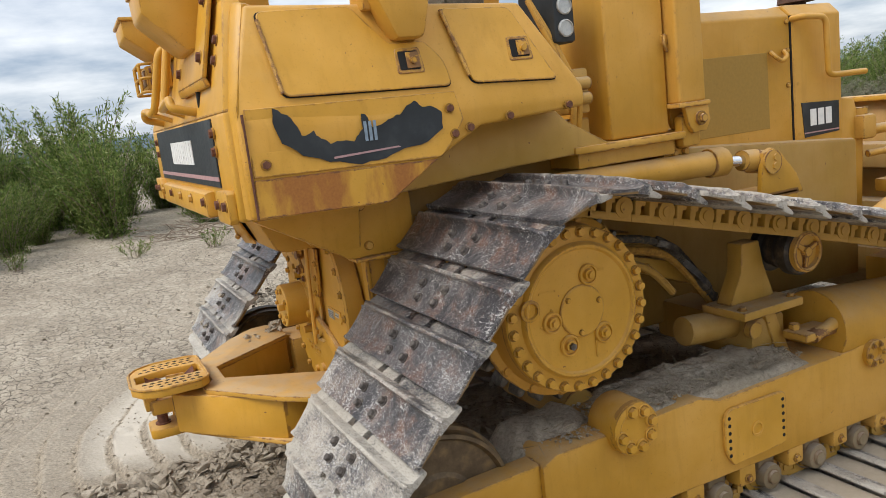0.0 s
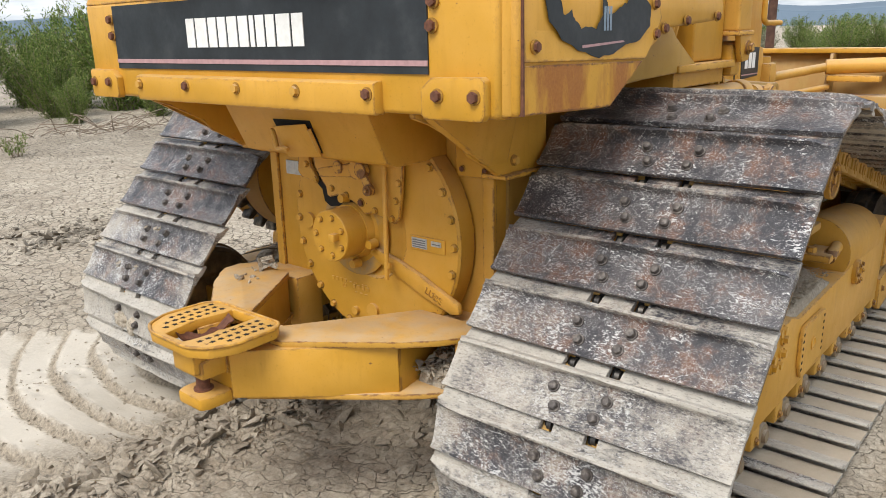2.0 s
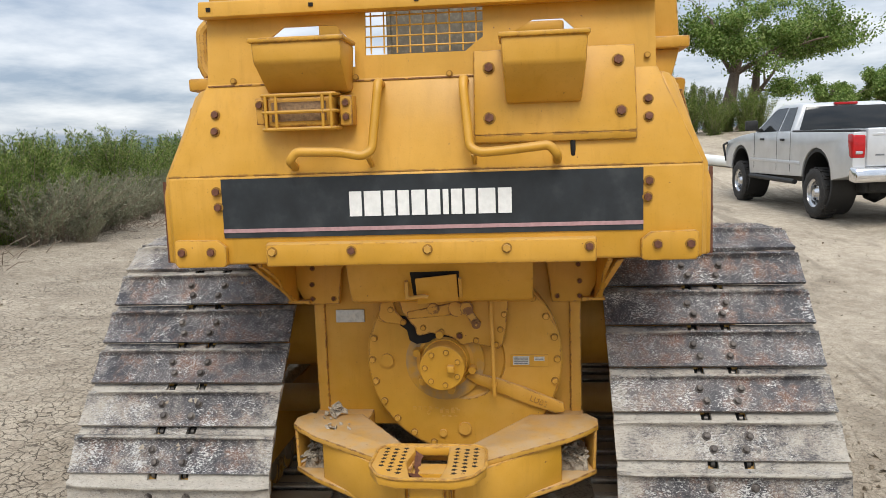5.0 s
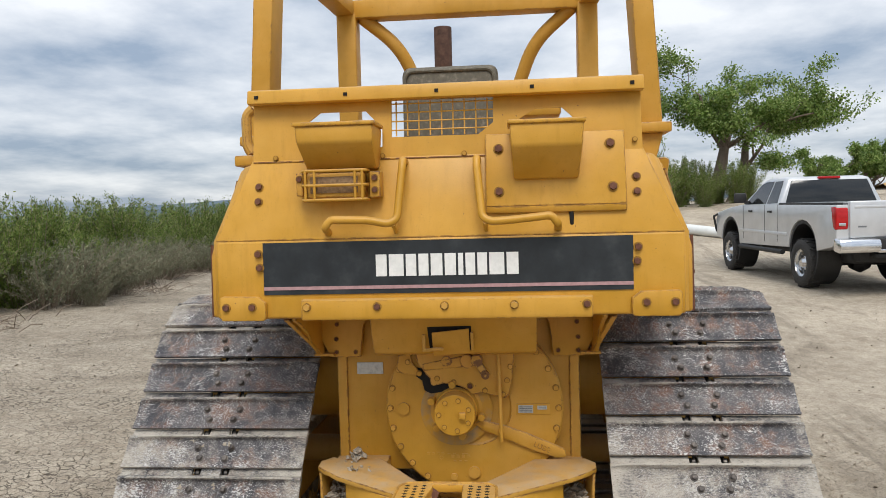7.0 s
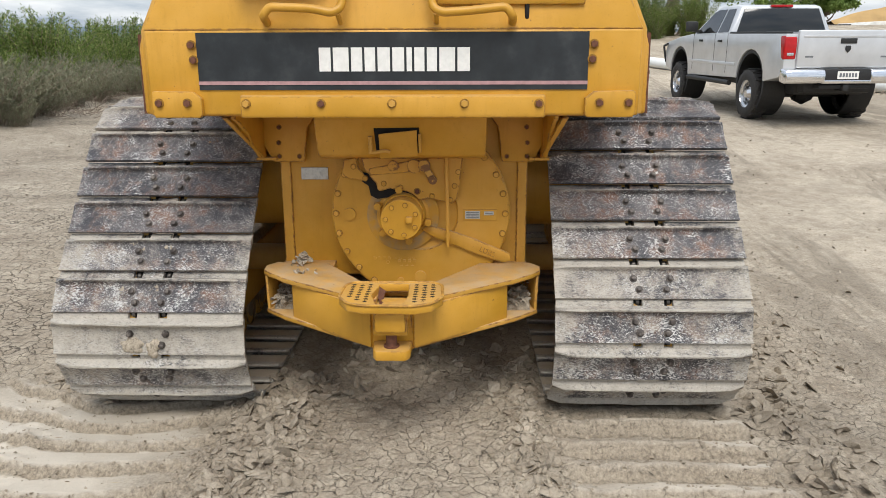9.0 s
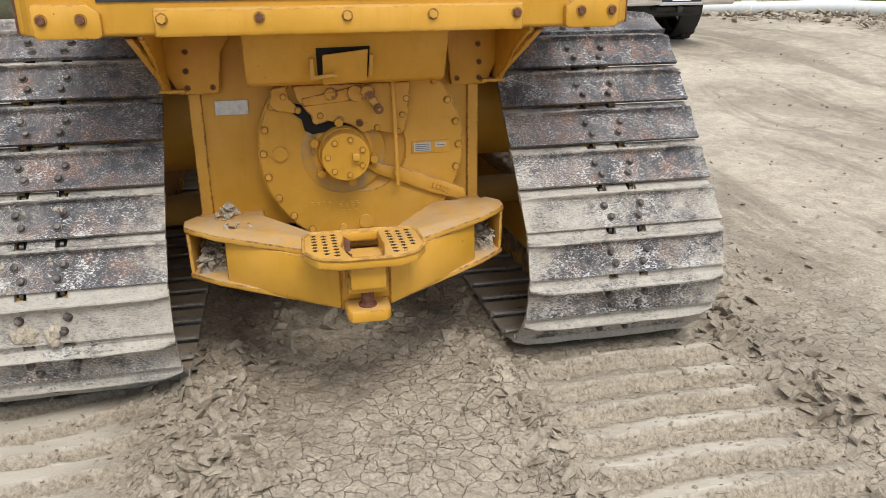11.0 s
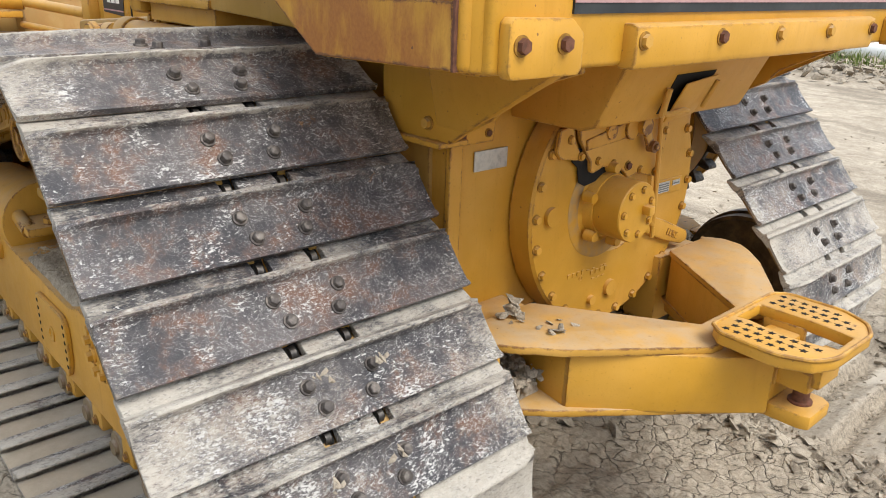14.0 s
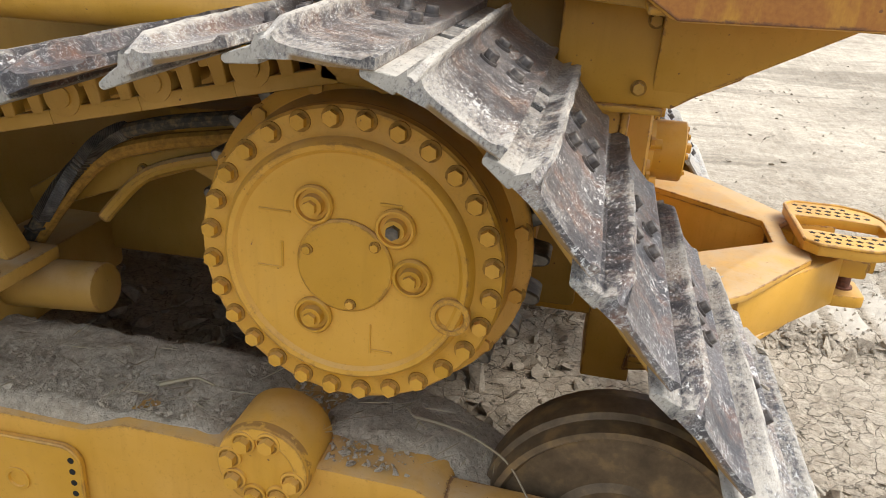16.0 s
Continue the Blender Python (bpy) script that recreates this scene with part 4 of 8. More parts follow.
    part("drain_plug", lathe([(0.03, 1.32), (0.03, 1.326), (0.022, 1.327), (0.02, 1.32)], (1.765, 0, 0.36), (0, s, 0), 20), paint_clean, fr)
    # boss ahead
    boss = group_of([lathe([(0.06, 1.30), (0.06, 1.325), (0.055, 1.33), (0.03, 1.33), (0.026, 1.318), (0, 1.318)], (2.47, 0, 0.485), (0, s, 0), 28)])
    for k in range(6):
        t = 2 * math.pi * k / 6
        join(boss, bolt((2.47 + 0.044 * math.cos(t), s * 1.33, 0.485 + 0.044 * math.sin(t)), (0, s, 0), 0.009, 0.01))
    part("boss", boss, paint, fr)
    # clamp on the shoulder of the recoil housing
    part("clamp", group_of([box(2.12, 2.40, s * 1.21 - 0.06, s * 1.21 + 0.06, 0.60, 0.635, 0.008), cyl((2.16, s * 1.18, 0.62), (2.16, s * 1.18, 0.66), 0.022, seg=6), cyl((2.36, s * 1.18, 0.62), (2.36, s * 1.18, 0.66), 0.022, seg=6),
                            cyl((2.18, s * 1.25, 0.61), (2.36, s * 1.25, 0.65), 0.028, seg=14)]), paint_dusty, fr)
    # carrier roller and its pillar
    pil = part("carrier_pillar", group_of([prism([(1.90, 0.77), (2.16, 0.77), (2.10, 0.92), (2.08, 1.02), (1.98, 1.02), (1.97, 0.90)], "y", min(s * 1.01, s * 1.09), max(s * 1.01, s * 1.09), 0.008),
                                           box(1.86, 2.20, min(s * 0.97, s * 1.20), max(s * 0.97, s * 1.20), 0.735, 0.772, 0.008), prism([(2.04, 0.74), (2.10, 0.74), (2.20, 0.50), (2.12, 0.50)], "y", min(s * 1.06, s * 1.13), max(s * 1.06, s * 1.13), 0.006),
                                           bolt((1.89, s * 1.16, 0.772), (0, 0, 1), 0.014), bolt((2.17, s * 1.16, 0.772), (0, 0, 1), 0.014), cyl((1.99, s * 1.10, 0.66), (1.99, s * 1.135, 0.66), 0.036, seg=20)]), paint_dark, fr)
    part("carrier_roller", lathe([(0.0, 1.00), (0.070, 1.00), (0.070, 1.02), (0.100, 1.025), (0.100, 1.06), (0.074, 1.066), (0.074, 1.10), (0.082, 1.105), (0.082, 1.125), (0.074, 1.13), (0.074, 1.155), (0.100, 1.16), (0.100, 1.20), (0.092, 1.212), (0.0, 1.212)],
                                  (2.19, 0, 0.965), (0, s, 0), 36), roller_steel, fr, "dark greasy steel carrier roller")
    star = bmesh.new()
    join(star, lathe([(0.0, 1.208), (0.084, 1.208), (0.084, 1.236), (0.076, 1.242), (0.068, 1.236), (0.066, 1.220), (0.0, 1.220)], (2.19, 0, 0.965), (0, s, 0), 32))
    join(star, cyl((2.19, s * 1.215, 0.965), (2.19, s * 1.240, 0.965), 0.024, 0.020, 16))
    for k in range(3):
        t = 2 * math.pi / 3 * k + 0.4
        join(star, hull([(2.19 + q * math.cos(t + d), s * yy, 0.965 + q * math.sin(t + d)) for q, d in ((0.012, 1.2), (0.012, -1.2), (0.068, 0.12), (0.068, -0.12)) for yy in (1.215, 1.232)]))
    part("roller_cap", star, paint_dusty, fr)
    return fr


for s in (-1, 1):
    track_frame(s)

# ---- main body ----
body = part("main_frame", group_of([
    prism([(0.60, 0.62), (3.4, 0.55), (3.4, 1.30), (1.4, 1.46), (0.62, 1.42)], "y", -0.60, 0.60, 0.02),
]), shade_paint, dozer, "deep yellow main frame with brownish stains, painted darker for the shade between the tracks")
for s in (-1, 1):
    part("fender", group_of([prism([(0.50, 1.42), (0.66, 1.53), (0.87, 1.63), (1.30, 1.655), (1.36, 1.60), (1.60, 1.47), (1.10, 1.455), (0.85, 1.44)], "y", min(s * 0.60, s * 0.83), max(s * 0.60, s * 0.83), 0.008)]), paint_dark, dozer)
    part("equalizer_arm", box(1.98, 2.18, min(s * 0.55, s * 1.12), max(s * 0.55, s * 1.12), 0.52, 0.70, 0.02), shade_paint, dozer)
    part("equalizer_end", cyl((1.72, s * 1.0, 0.69), (2.06, s * 1.0, 0.66), 0.062, seg=24, bevel=0.008), shade_paint, dozer)
    part("pivot_shaft", cyl((1.165, s * 0.55, 0.52), (1.165, s * 1.02, 0.52), 0.075, seg=24), shade_paint, dozer)

# rear case with the round cover
case = part("rear_case", group_of([box(0.548, 0.75, -0.585, 0.585, 0.60, 1.42, 0.012), box(0.535, 0.555, 0.545, 0.592, 0.62, 1.30, 0.004), box(0.535, 0.555, -0.592, -0.545, 0.62, 1.30, 0.004)]), paint, dozer, "flat yellow rear transmission case")
DY, DZ, DR = -0.083, 0.932, 0.425
part("round_cover", lathe([(0.0, 0.0), (DR, 0.0), (DR, -0.075), (DR - 0.008, -0.083), (0.18, -0.083), (0.172, -0.072), (0.15, -0.066), (0.0, -0.066)], (0.54, DY, DZ), (1, 0, 0), 80), paint, case, "large round bolted cover")
for k in range(26):
    t = 2 * math.pi * k / 26
    if 50 < math.degrees(t) < 130:
        continue
    p = (0.457, DY - 0.402 * math.cos(t), DZ + 0.402 * math.sin(t))
    part("cover_bolt", group_of([bolt(p, (-1, 0, 0), 0.0125, 0.014)]), paint, case)
part("bearing_hub", group_of([lathe([(0.0, 0.0), (0.155, 0.0), (0.15, -0.012), (0.11, -0.02), (0.1, -0.05), (0.0955, -0.05), (0.0955, -0.142), (0.0925, -0.146), (0.0, -0.146)], (0.474, 0.0, 0.928), (1, 0, 0), 48)]), paint_clean, case, "round flat hub with six bolts")
for k in range(7):
    t = 2 * math.pi * k / 7 + 0.4
    part("hub_bolt", bolt((0.328, -0.072 * math.cos(t), 0.928 + 0.072 * math.sin(t)), (-1, 0, 0), 0.0095, 0.010), paint_clean, case)
part("fitting", box(0.300, 0.330, -0.052, -0.024, 0.918, 0.946, 0.003), paint_clean, case)
for k in range(5):
    t = radians(195 + 62 * k)
    part("stud", cyl((0.44, 0.125 * math.cos(t), 0.928 + 0.125 * math.sin(t)), (0.405, 0.125 * math.cos(t), 0.928 + 0.125 * math.sin(t)), 0.019, 0.016, 14), paint_clean, case)
for y, z, r in ((0.337, 0.93, 0.029), (0.003, 0.621, 0.028), (0.1, 0.6, 0.016)):
    part("blanking_plug", cyl((0.46, DY + y, z), (0.443, DY + y, z), r, seg=24), paint, case)
# ribs with the cast word, and the dipstick pipe
part("cast_rib", prism([(-0.084, 0.859), (-0.121, 0.878), (-0.232, 0.850), (-0.343, 0.811), (-0.511, 0.739), (-0.518, 0.701), (-0.474, 0.694), (-0.356, 0.732), (-0.232, 0.783), (-0.133, 0.824)], "x", 0.436, 0.462, 0.010), paint, case)
word = bpy.data.curves.new("cast_word", "FONT")
word.body, word.size, word.extrude = "LUBE", 0.036, 0.0015
word.materials.append(paint_clean)
w_ob = new("cast_word", word)
w_ob.parent = case
w_ob.matrix_basis = Matrix.Translation((0.4345, -0.360, 0.755)) @ Matrix(((0, 0, -1, 0), (-1, 0, 0, 0), (0, 1, 0, 0), (0, 0, 0, 1))) @ Matrix.Rotation(radians(-24), 4, "Z")
for y0, y1, z0 in ((0.147, 0.055, 0.703), (0.03, -0.07, 0.690), (0.05, -0.005, 0.708), (-0.02, -0.055, 0.708), (0.02, -0.06, 0.672)):
    n_ = max(2, int((y0 - y1) / 0.022))
    for k in range(n_):
        ya = y0 + (y1 - y0) * k / n_
        part("cast_mark", box(0.4535, 0.458, ya - 0.014, ya, z0, z0 + (0.014 if y0 > 0.1 or z0 == 0.690 else 0.004), 0.001, 1), paint, case)
part("cast_ring", lathe([(0.009, -0.083), (0.009, -0.086), (0.0065, -0.086), (0.0065, -0.083)], (0.54, 0.078, 0.690), (1, 0, 0), 16), paint, case)
part("dipstick_tube", group_of([tube(bend([(0.42, -0.205, 1.23), (0.41, -0.21, 1.05), (0.40, -0.214, 0.80)], 0.03), 0.0085, 10), cyl((0.41, -0.212, 0.845), (0.405, -0.213, 0.825), 0.013, seg=12), cyl((0.40, -0.214, 0.82), (0.40, -0.214, 0.785), 0.008, seg=8)]), paint, case)
# ragged guard plate over the cover's top
# a flat black sheet for the cavity's shade, the torn plate below and the piece that it broke from
part("seal_ring", lathe([(0.09, 0.0), (0.172, 0.0), (0.172, -0.006), (0.162, -0.010), (0.118, -0.004), (0.09, -0.004)], (0.462, 0.0, 0.922), (1, 0, 0), 56), seal_grey, case, "dusty grey ring round the hub")
part("torn_gap", prism([(0.190, 1.132), (0.150, 1.122), (0.108, 1.085), (0.09, 1.06), (0.03, 1.07), (-0.02, 1.06), (-0.085, 1.03), (-0.075, 0.997), (-0.03, 1.008), (0.02, 1.020), (0.076, 1.010), (0.120, 1.004), (0.150, 1.020), (0.160, 1.066), (0.19, 1.088)], "x", 0.4455, 0.4495, 0), hole_mat, case)
upper = [(0.272, 1.19), (0.280, 1.129), (0.272, 1.118), (0.259, 1.105), (0.22, 1.100), (0.183, 1.094), (0.170, 1.108), (0.181, 1.125), (0.20, 1.15), (0.215, 1.20)]
lower = [(0.19, 1.20), (0.176, 1.150), (0.158, 1.128), (0.140, 1.100), (0.122, 1.082), (0.116, 1.052), (0.105, 1.044), (0.080, 1.050), (0.056, 1.057), (0.02, 1.049), (-0.011, 1.046), (-0.04, 1.034), (-0.06, 1.022), (-0.078, 1.002), (-0.10, 1.004), (-0.121, 1.011), (-0.16, 1.003),
         (-0.195, 0.994), (-0.234, 0.984), (-0.256, 1.006), (-0.270, 1.09), (-0.282, 1.20)]
for pts in (upper, lower):
    part("guard_plate", prism(pts, "x", 0.430, 0.445, 0.002, 1), paint, case, "torn yellow guard plate")
for y, z in ((0.225, 1.160), (0.172, 1.105), (0.086, 1.080), (0.008, 1.062), (-0.140, 1.022), (-0.225, 1.003), (-0.245, 1.07), (-0.262, 1.135)):
    part("guard_bolt", bolt((0.430, y, z), (-1, 0, 0), 0.0105, 0.010), paint, case)
part("guard_bolt", bolt((0.430, -0.070, 1.044), (-1, 0, 0), 0.0125, 0.010), rusty, case)
gb = bmesh.new()
join(gb, cyl((0.435, -0.06, 1.163), (0.415, -0.06, 1.163), 0.033, seg=24), 0)
join(gb, cyl((0.435, 0.04, 1.165), (0.42, 0.04, 1.165), 0.024, seg=20), 0)
join(gb, plate4((0.424, 0.155, 1.150), (0.424, 0.150, 1.118), (0.424, -0.05, 1.135), (0.424, -0.05, 1.19), 0.010, 0.004), 0)
part("cast_arm", gb, paint, case)
part("shift_lever", group_of([cyl((0.42, -0.105, 1.170), (0.395, -0.105, 1.170), 0.028, seg=24), plate4((0.41, -0.088, 1.165), (0.41, -0.12, 1.175), (0.41, -0.16, 1.110), (0.41, -0.13, 1.090), 0.012, 0.004), cyl((0.41, -0.145, 1.102), (0.385, -0.145, 1.102), 0.019, seg=16),
     bolt((0.39, -0.145, 1.102), (-1, 0, 0), 0.011)]), paint_dusty, case)
# data plates with unreadable print
for y0, y1, z0, z1, x in ((0.365, 0.495, 1.08, 1.138, 0.545),):
    part("data_plate", box(x - 0.004, x, y0, y1, z0, z1, 0.001, 1), tin, case, "dull aluminium data plate")
pl = part("data_plate", group_of([box(0.452, 0.458, -0.445, -0.285, 0.90, 0.952, 0.001, 1)]), paint_clean, case)
ink = bmesh.new()
join(ink, box(0.4495, 0.4525, -0.365, -0.295, 0.908, 0.945, 0.0), 0)
join(ink, box(0.4495, 0.4525, -0.43, -0.385, 0.925, 0.943, 0.0), 0)
for k in range(4):
    join(ink, box(0.4480, 0.4500, -0.36, -0.30, 0.912 + k * 0.008, 0.9155 + k * 0.008, 0.0), 1)
join(ink, box(0.4480, 0.4500, -0.425, -0.39, 0.931, 0.9345, 0.0), 1)
part("print", ink, [tin, bar_ink], case)


def brackets(s):
    br = bmesh.new()
    join(br, prism([(s * 0.467, 1.172), (s * 0.615, 1.172), (s * 0.66, 1.26), (s * 0.66, 1.42), (s * 0.38, 1.42), (s * 0.45, 1.33)], "x", 0.50, 0.535, 0.004))
    join(br, hull([(0.08, s * 0.72, 1.42), (0.5, s * 0.72, 1.42), (0.5, s * 0.66, 1.175), (0.08, s * 0.69, 1.415), (0.5, s * 0.68, 1.42), (0.5, s * 0.64, 1.175)], 0.004))
    part("bracket", br, paint, case)
    for y, z in ((0.49, 1.198), (0.585, 1.198), (0.585, 1.262), (0.58, 1.335)):
        part("bracket_bolt", bolt((0.50, s * y, z), (-1, 0, 0), 0.0095, 0.008), rusty, case)


for s in (-1, 1):
    brackets(s)
# sloped box under the cowl, with its hatch
ub = part("under_box", prism([(0.13, 1.425), (0.175, 1.405), (0.255, 1.235), (0.30, 1.22), (0.55, 1.22), (0.55, 1.425)], "y", -0.385, 0.355, 0.008), paint, dozer, "sloped yellow box below the rear cowl")


def on_slope(y, z, out=0.0):
    t = (1.405 - z) / 0.17
    return (0.175 + 0.08 * t - out * 0.905, y, z - out * 0.425)


part("hatch_opening", plate4(on_slope(-0.095, 1.365, 0.002), on_slope(0.100, 1.362, 0.002), on_slope(0.095, 1.25, 0.002), on_slope(-0.09, 1.25, 0.002), 0.004, 0), hole_mat, ub)
part("hatch", plate4(on_slope(-0.086, 1.362, 0.020), on_slope(0.078, 1.350, 0.030), on_slope(0.078, 1.236, 0.026), on_slope(-0.086, 1.240, 0.012), 0.006, 0.004), paint, ub, "small bent hatch left ajar")
part("hatch_hinge", tube([on_slope(-0.098, 1.345, 0.02), on_slope(-0.098, 1.265, 0.02)], 0.007, 8), paint_dusty, ub)
part("hatch_latch", group_of([tube(bend([on_slope(0.12, 1.30, 0.02), on_slope(0.115, 1.265, 0.03), on_slope(0.05, 1.285, 0.045), on_slope(0.03, 1.28, 0.045)], 0.02), 0.008, 8), cyl(on_slope(0.117, 1.33, 0.01), on_slope(0.117, 1.262, 0.028), 0.009, seg=8)]), paint_dusty, ub)

# ---- rear cowl ----
cowl = part("rear_cowl", group_of([
    # upright band
    prism([(0.022, 1.43), (0.10, 1.43), (0.10, 1.78), (0.022, 1.766)], "y", -0.985, 0.985, 0.012, 3),
    # leaning upper sheet, narrowing upwards
    hull([(0.022, 0.985, 1.764), (0.022, -0.985, 1.764), (0.105, 0.835, 2.115), (0.105, -0.835, 2.115), (0.16, 0.835, 2.115), (0.16, -0.835, 2.115), (0.09, 0.985, 1.764), (0.09, -0.985, 1.764)], 0.006),
    # floor of the cowl
    box(0.06, 0.55, -0.97, 0.97, 1.425, 1.44, 0.003),
]), paint_clean, dozer, "broad yellow rear cowl with dark name band and bolted flange")
# folded flange along the foot, with bolts
part("flange", group_of([prism([(-0.008, 1.425), (-0.012, 1.44), (-0.012, 1.508), (0.004, 1.514), (0.03, 1.514), (0.03, 1.425)], "y", -0.608, 0.608, 0.004)]), paint_clean, cowl)
for y in (0.583, 0.283, 0.0, -0.288, -0.583):
    part("flange_bolt", group_of([bolt((-0.012, y, 1.481), (-1, 0, 0), 0.0145, 0.013)]), rusty if y in (0.283, -0.583) else paint_dusty, cowl)
for s in (-1, 1):
    part("corner_lug", group_of([prism(bendless, "x", -0.004, 0.024, 0.003) for bendless in ([(s * 0.765, 1.435), (s * 0.775, 1.425), (s * 0.955, 1.425), (s * 0.965, 1.44), (s * 0.965, 1.52), (s * 0.955, 1.53), (s * 0.80, 1.527), (s * 0.765, 1.50)],)]), paint_clean, cowl)
    for y, z in ((0.822, 1.483), (0.936, 1.483), (0.795, 1.708), (0.79, 1.650), (0.80, 1.995), (0.80, 1.932)):
        x = -0.004 if z < 1.6 else (0.018 if z < 1.75 else 0.022 + (z - 1.764) * 0.236)
        part("cowl_bolt", group_of([bolt((x, s * y, z), (-1, 0, 0.0 if z < 1.75 else 0.25), 0.0145, 0.014)]), rusty, cowl)
# name band
part("name_band", box(0.017, 0.0225, -0.775, 0.775, 1.533, 1.755, 0.0), black, cowl, "black decal band with white and pink marks")
part("stripe", box(0.0145, 0.0175, -0.775, 0.775, 1.553, 1.567, 0.0), pink, cowl)
y = 0.288
for w in (0.046, 0.062, 0.044, 0.042, 0.049, 0.047, 0.021, 0.040, 0.040, 0.062, 0.049):
    part("name_mark", box(0.0145, 0.0175, y - w, y, 1.605, 1.697, 0.0), white, cowl)
    y -= w + 0.0095
# upper guard with three openings
TOPX = lambda z: 0.105 + (z - 2.115) * 0.14
guard = bmesh.new()
GY = [-0.832, -0.56, -0.505, -0.395, -0.30, -0.215, -0.15, 0.16, 0.222, 0.262, 0.335, 0.535, 0.585, 0.832]
# per column: the openings' lower and upper edge at its two sides
OPEN = {1: ((2.155, 2.245), (2.155, 2.297)), 2: ((2.155, 2.297), (2.155, 2.297)), 3: ((2.155, 2.297), (2.155, 2.24)), 5: ((2.245, 2.36), (2.195, 2.36)), 6: ((2.195, 2.36), (2.195, 2.36)), 7: ((2.195, 2.36), (2.195, 2.36)),
        9: ((2.155, 2.235), (2.155, 2.313)), 10: ((2.155, 2.313), (2.155, 2.313)), 11: ((2.155, 2.313), (2.155, 2.275))}
for i, (y0, y1) in enumerate(zip(GY, GY[1:])):
    spans = [((2.10, 2.10), (2.395, 2.395))]
    if i in OPEN:
        (l0, h0), (l1, h1) = OPEN[i]
        spans = [((2.10, 2.10), (l0, l1)), ((h0, h1), (2.395, 2.395))]
    for (a0, a1), (b0, b1) in spans:
        for d in (0.0, 0.012):
            guard.faces.new([guard.verts.new((TOPX(z) + d, y, z)) for y, z in ((y0, a0), (y1, a1), (y1, b1), (y0, b0))])
bmesh.ops.remove_doubles(guard, verts=guard.verts[:], dist=0.0005)
at = {tuple(round(c, 3) for c in v.co): v for v in guard.verts}
for e in [e for e in guard.edges if len(e.link_faces) == 1]:
    a, b = e.verts
    p, q = (at.get((round(v.co.x + 0.012, 3), round(v.co.y, 3), round(v.co.z, 3))) for v in (a, b))
    if p and q:
        guard.faces.new((a, b, q, p))
part("guard_sheet", guard, paint_clean, cowl)
part("top_rail", group_of([prism([(0.075, 2.355), (0.09, 2.350), (0.16, 2.355), (0.165, 2.402), (0.10, 2.415), (0.085, 2.410)], "y", -0.838, 0.842, 0.004)]), paint_clean, cowl)
for y in (0.80, 0.41, 0.02, -0.38, -0.79):
    part("rail_hole", box(0.074, 0.08, y - 0.008, y + 0.008, 2.374, 2.388, 0.0), hole_mat, cowl)
# woven wire in the middle opening
wires = bmesh.new()
for k in range(9):
    y = -0.19 + k * 0.049
    join(wires, tube([(0.128, y, 2.20), (0.142, y, 2.35)], 0.0032, 6))
for k in range(4):
    z = 2.225 + k * 0.038
    join(wires, tube([(0.128 + k * 0.004, -0.215, z), (0.128 + k * 0.004, 0.222, z)], 0.0032, 6))
part("wire_mesh", wires, paint_clean, cowl)
for y, z in ((0.73, 2.12), (0.26, 2.115), (-0.09, 2.115), (-0.80, 2.15)):
    part("seam_bolt", bolt((0.10, y, z), (-1, 0, 0), 0.009, 0.008), paint_dusty, cowl)
part("seam_strip", box(0.098, 0.108, -0.19, 0.83, 2.10, 2.106, 0.001, 1), paint_dusty, cowl)
part("drain_slot", group_of([box(0.028, 0.05, -0.540, -0.522, 1.80, 1.865, 0.008)]), hole_mat, cowl)


def lamp_box(y0, y1, z0, z1, depth):
    """A folded sheet shroud, wider at its lip, open on top."""
    x = TOPX(z0) - 0.03
    zc = z1 - (z1 - z0) * 0.42
    t = [(x - depth, y0, z1), (x - depth, y1, z1), (x - depth * 0.98, y0 + 0.005, zc), (x - depth * 0.98, y1 - 0.005, zc), (x - depth * 0.22, y0 + 0.012, z0), (x - depth * 0.22, y1 - 0.012, z0),
         (x + 0.04, y0, z1), (x + 0.04, y1, z1), (x + 0.04, y0 + 0.012, z0), (x + 0.04, y1 - 0.012, z0)]
    bm = hull(t, 0.012)
    join(bm, box(x - depth - 0.008, x + 0.03, y0 - 0.008, y1 + 0.008, z1 - 0.004, z1 + 0.012, 0.005))
    return bm


part("light_shroud", lamp_box(0.262, 0.588, 2.06, 2.232, 0.17), paint_clean, cowl, "bare yellow sheet light shroud")
part("light_shroud", lamp_box(-0.575, -0.283, 1.995, 2.212, 0.17), paint_clean, cowl, "bare yellow sheet light shroud")
lpx = lambda z: 0.022 + (z - 1.764) * 0.236 - 0.016
part("shroud_plate", group_of([hull([(lpx(z) - d, y, z) for z, y in ((1.885, -0.18), (1.885, -0.755), (2.19, -0.18), (2.19, -0.755)) for d in (0.0, 0.016)], 0.005),
                               hull([(lpx(1.885) - d, y, 1.885 - h) for y in (-0.18, -0.755) for d, h in ((0.016, 0), (0.0, 0.0), (-0.01, 0.028), (0.008, 0.028))], 0.004)]), paint_clean, cowl)
for y, z in ((-0.235, 2.125), (-0.695, 2.135), (-0.70, 1.955), (-0.235, 1.945)):
    part("plate_bolt", group_of([bolt((lpx(z) - 0.016, y, z), (-1, 0, 0.2), 0.017, 0.015)]), rusty, cowl)
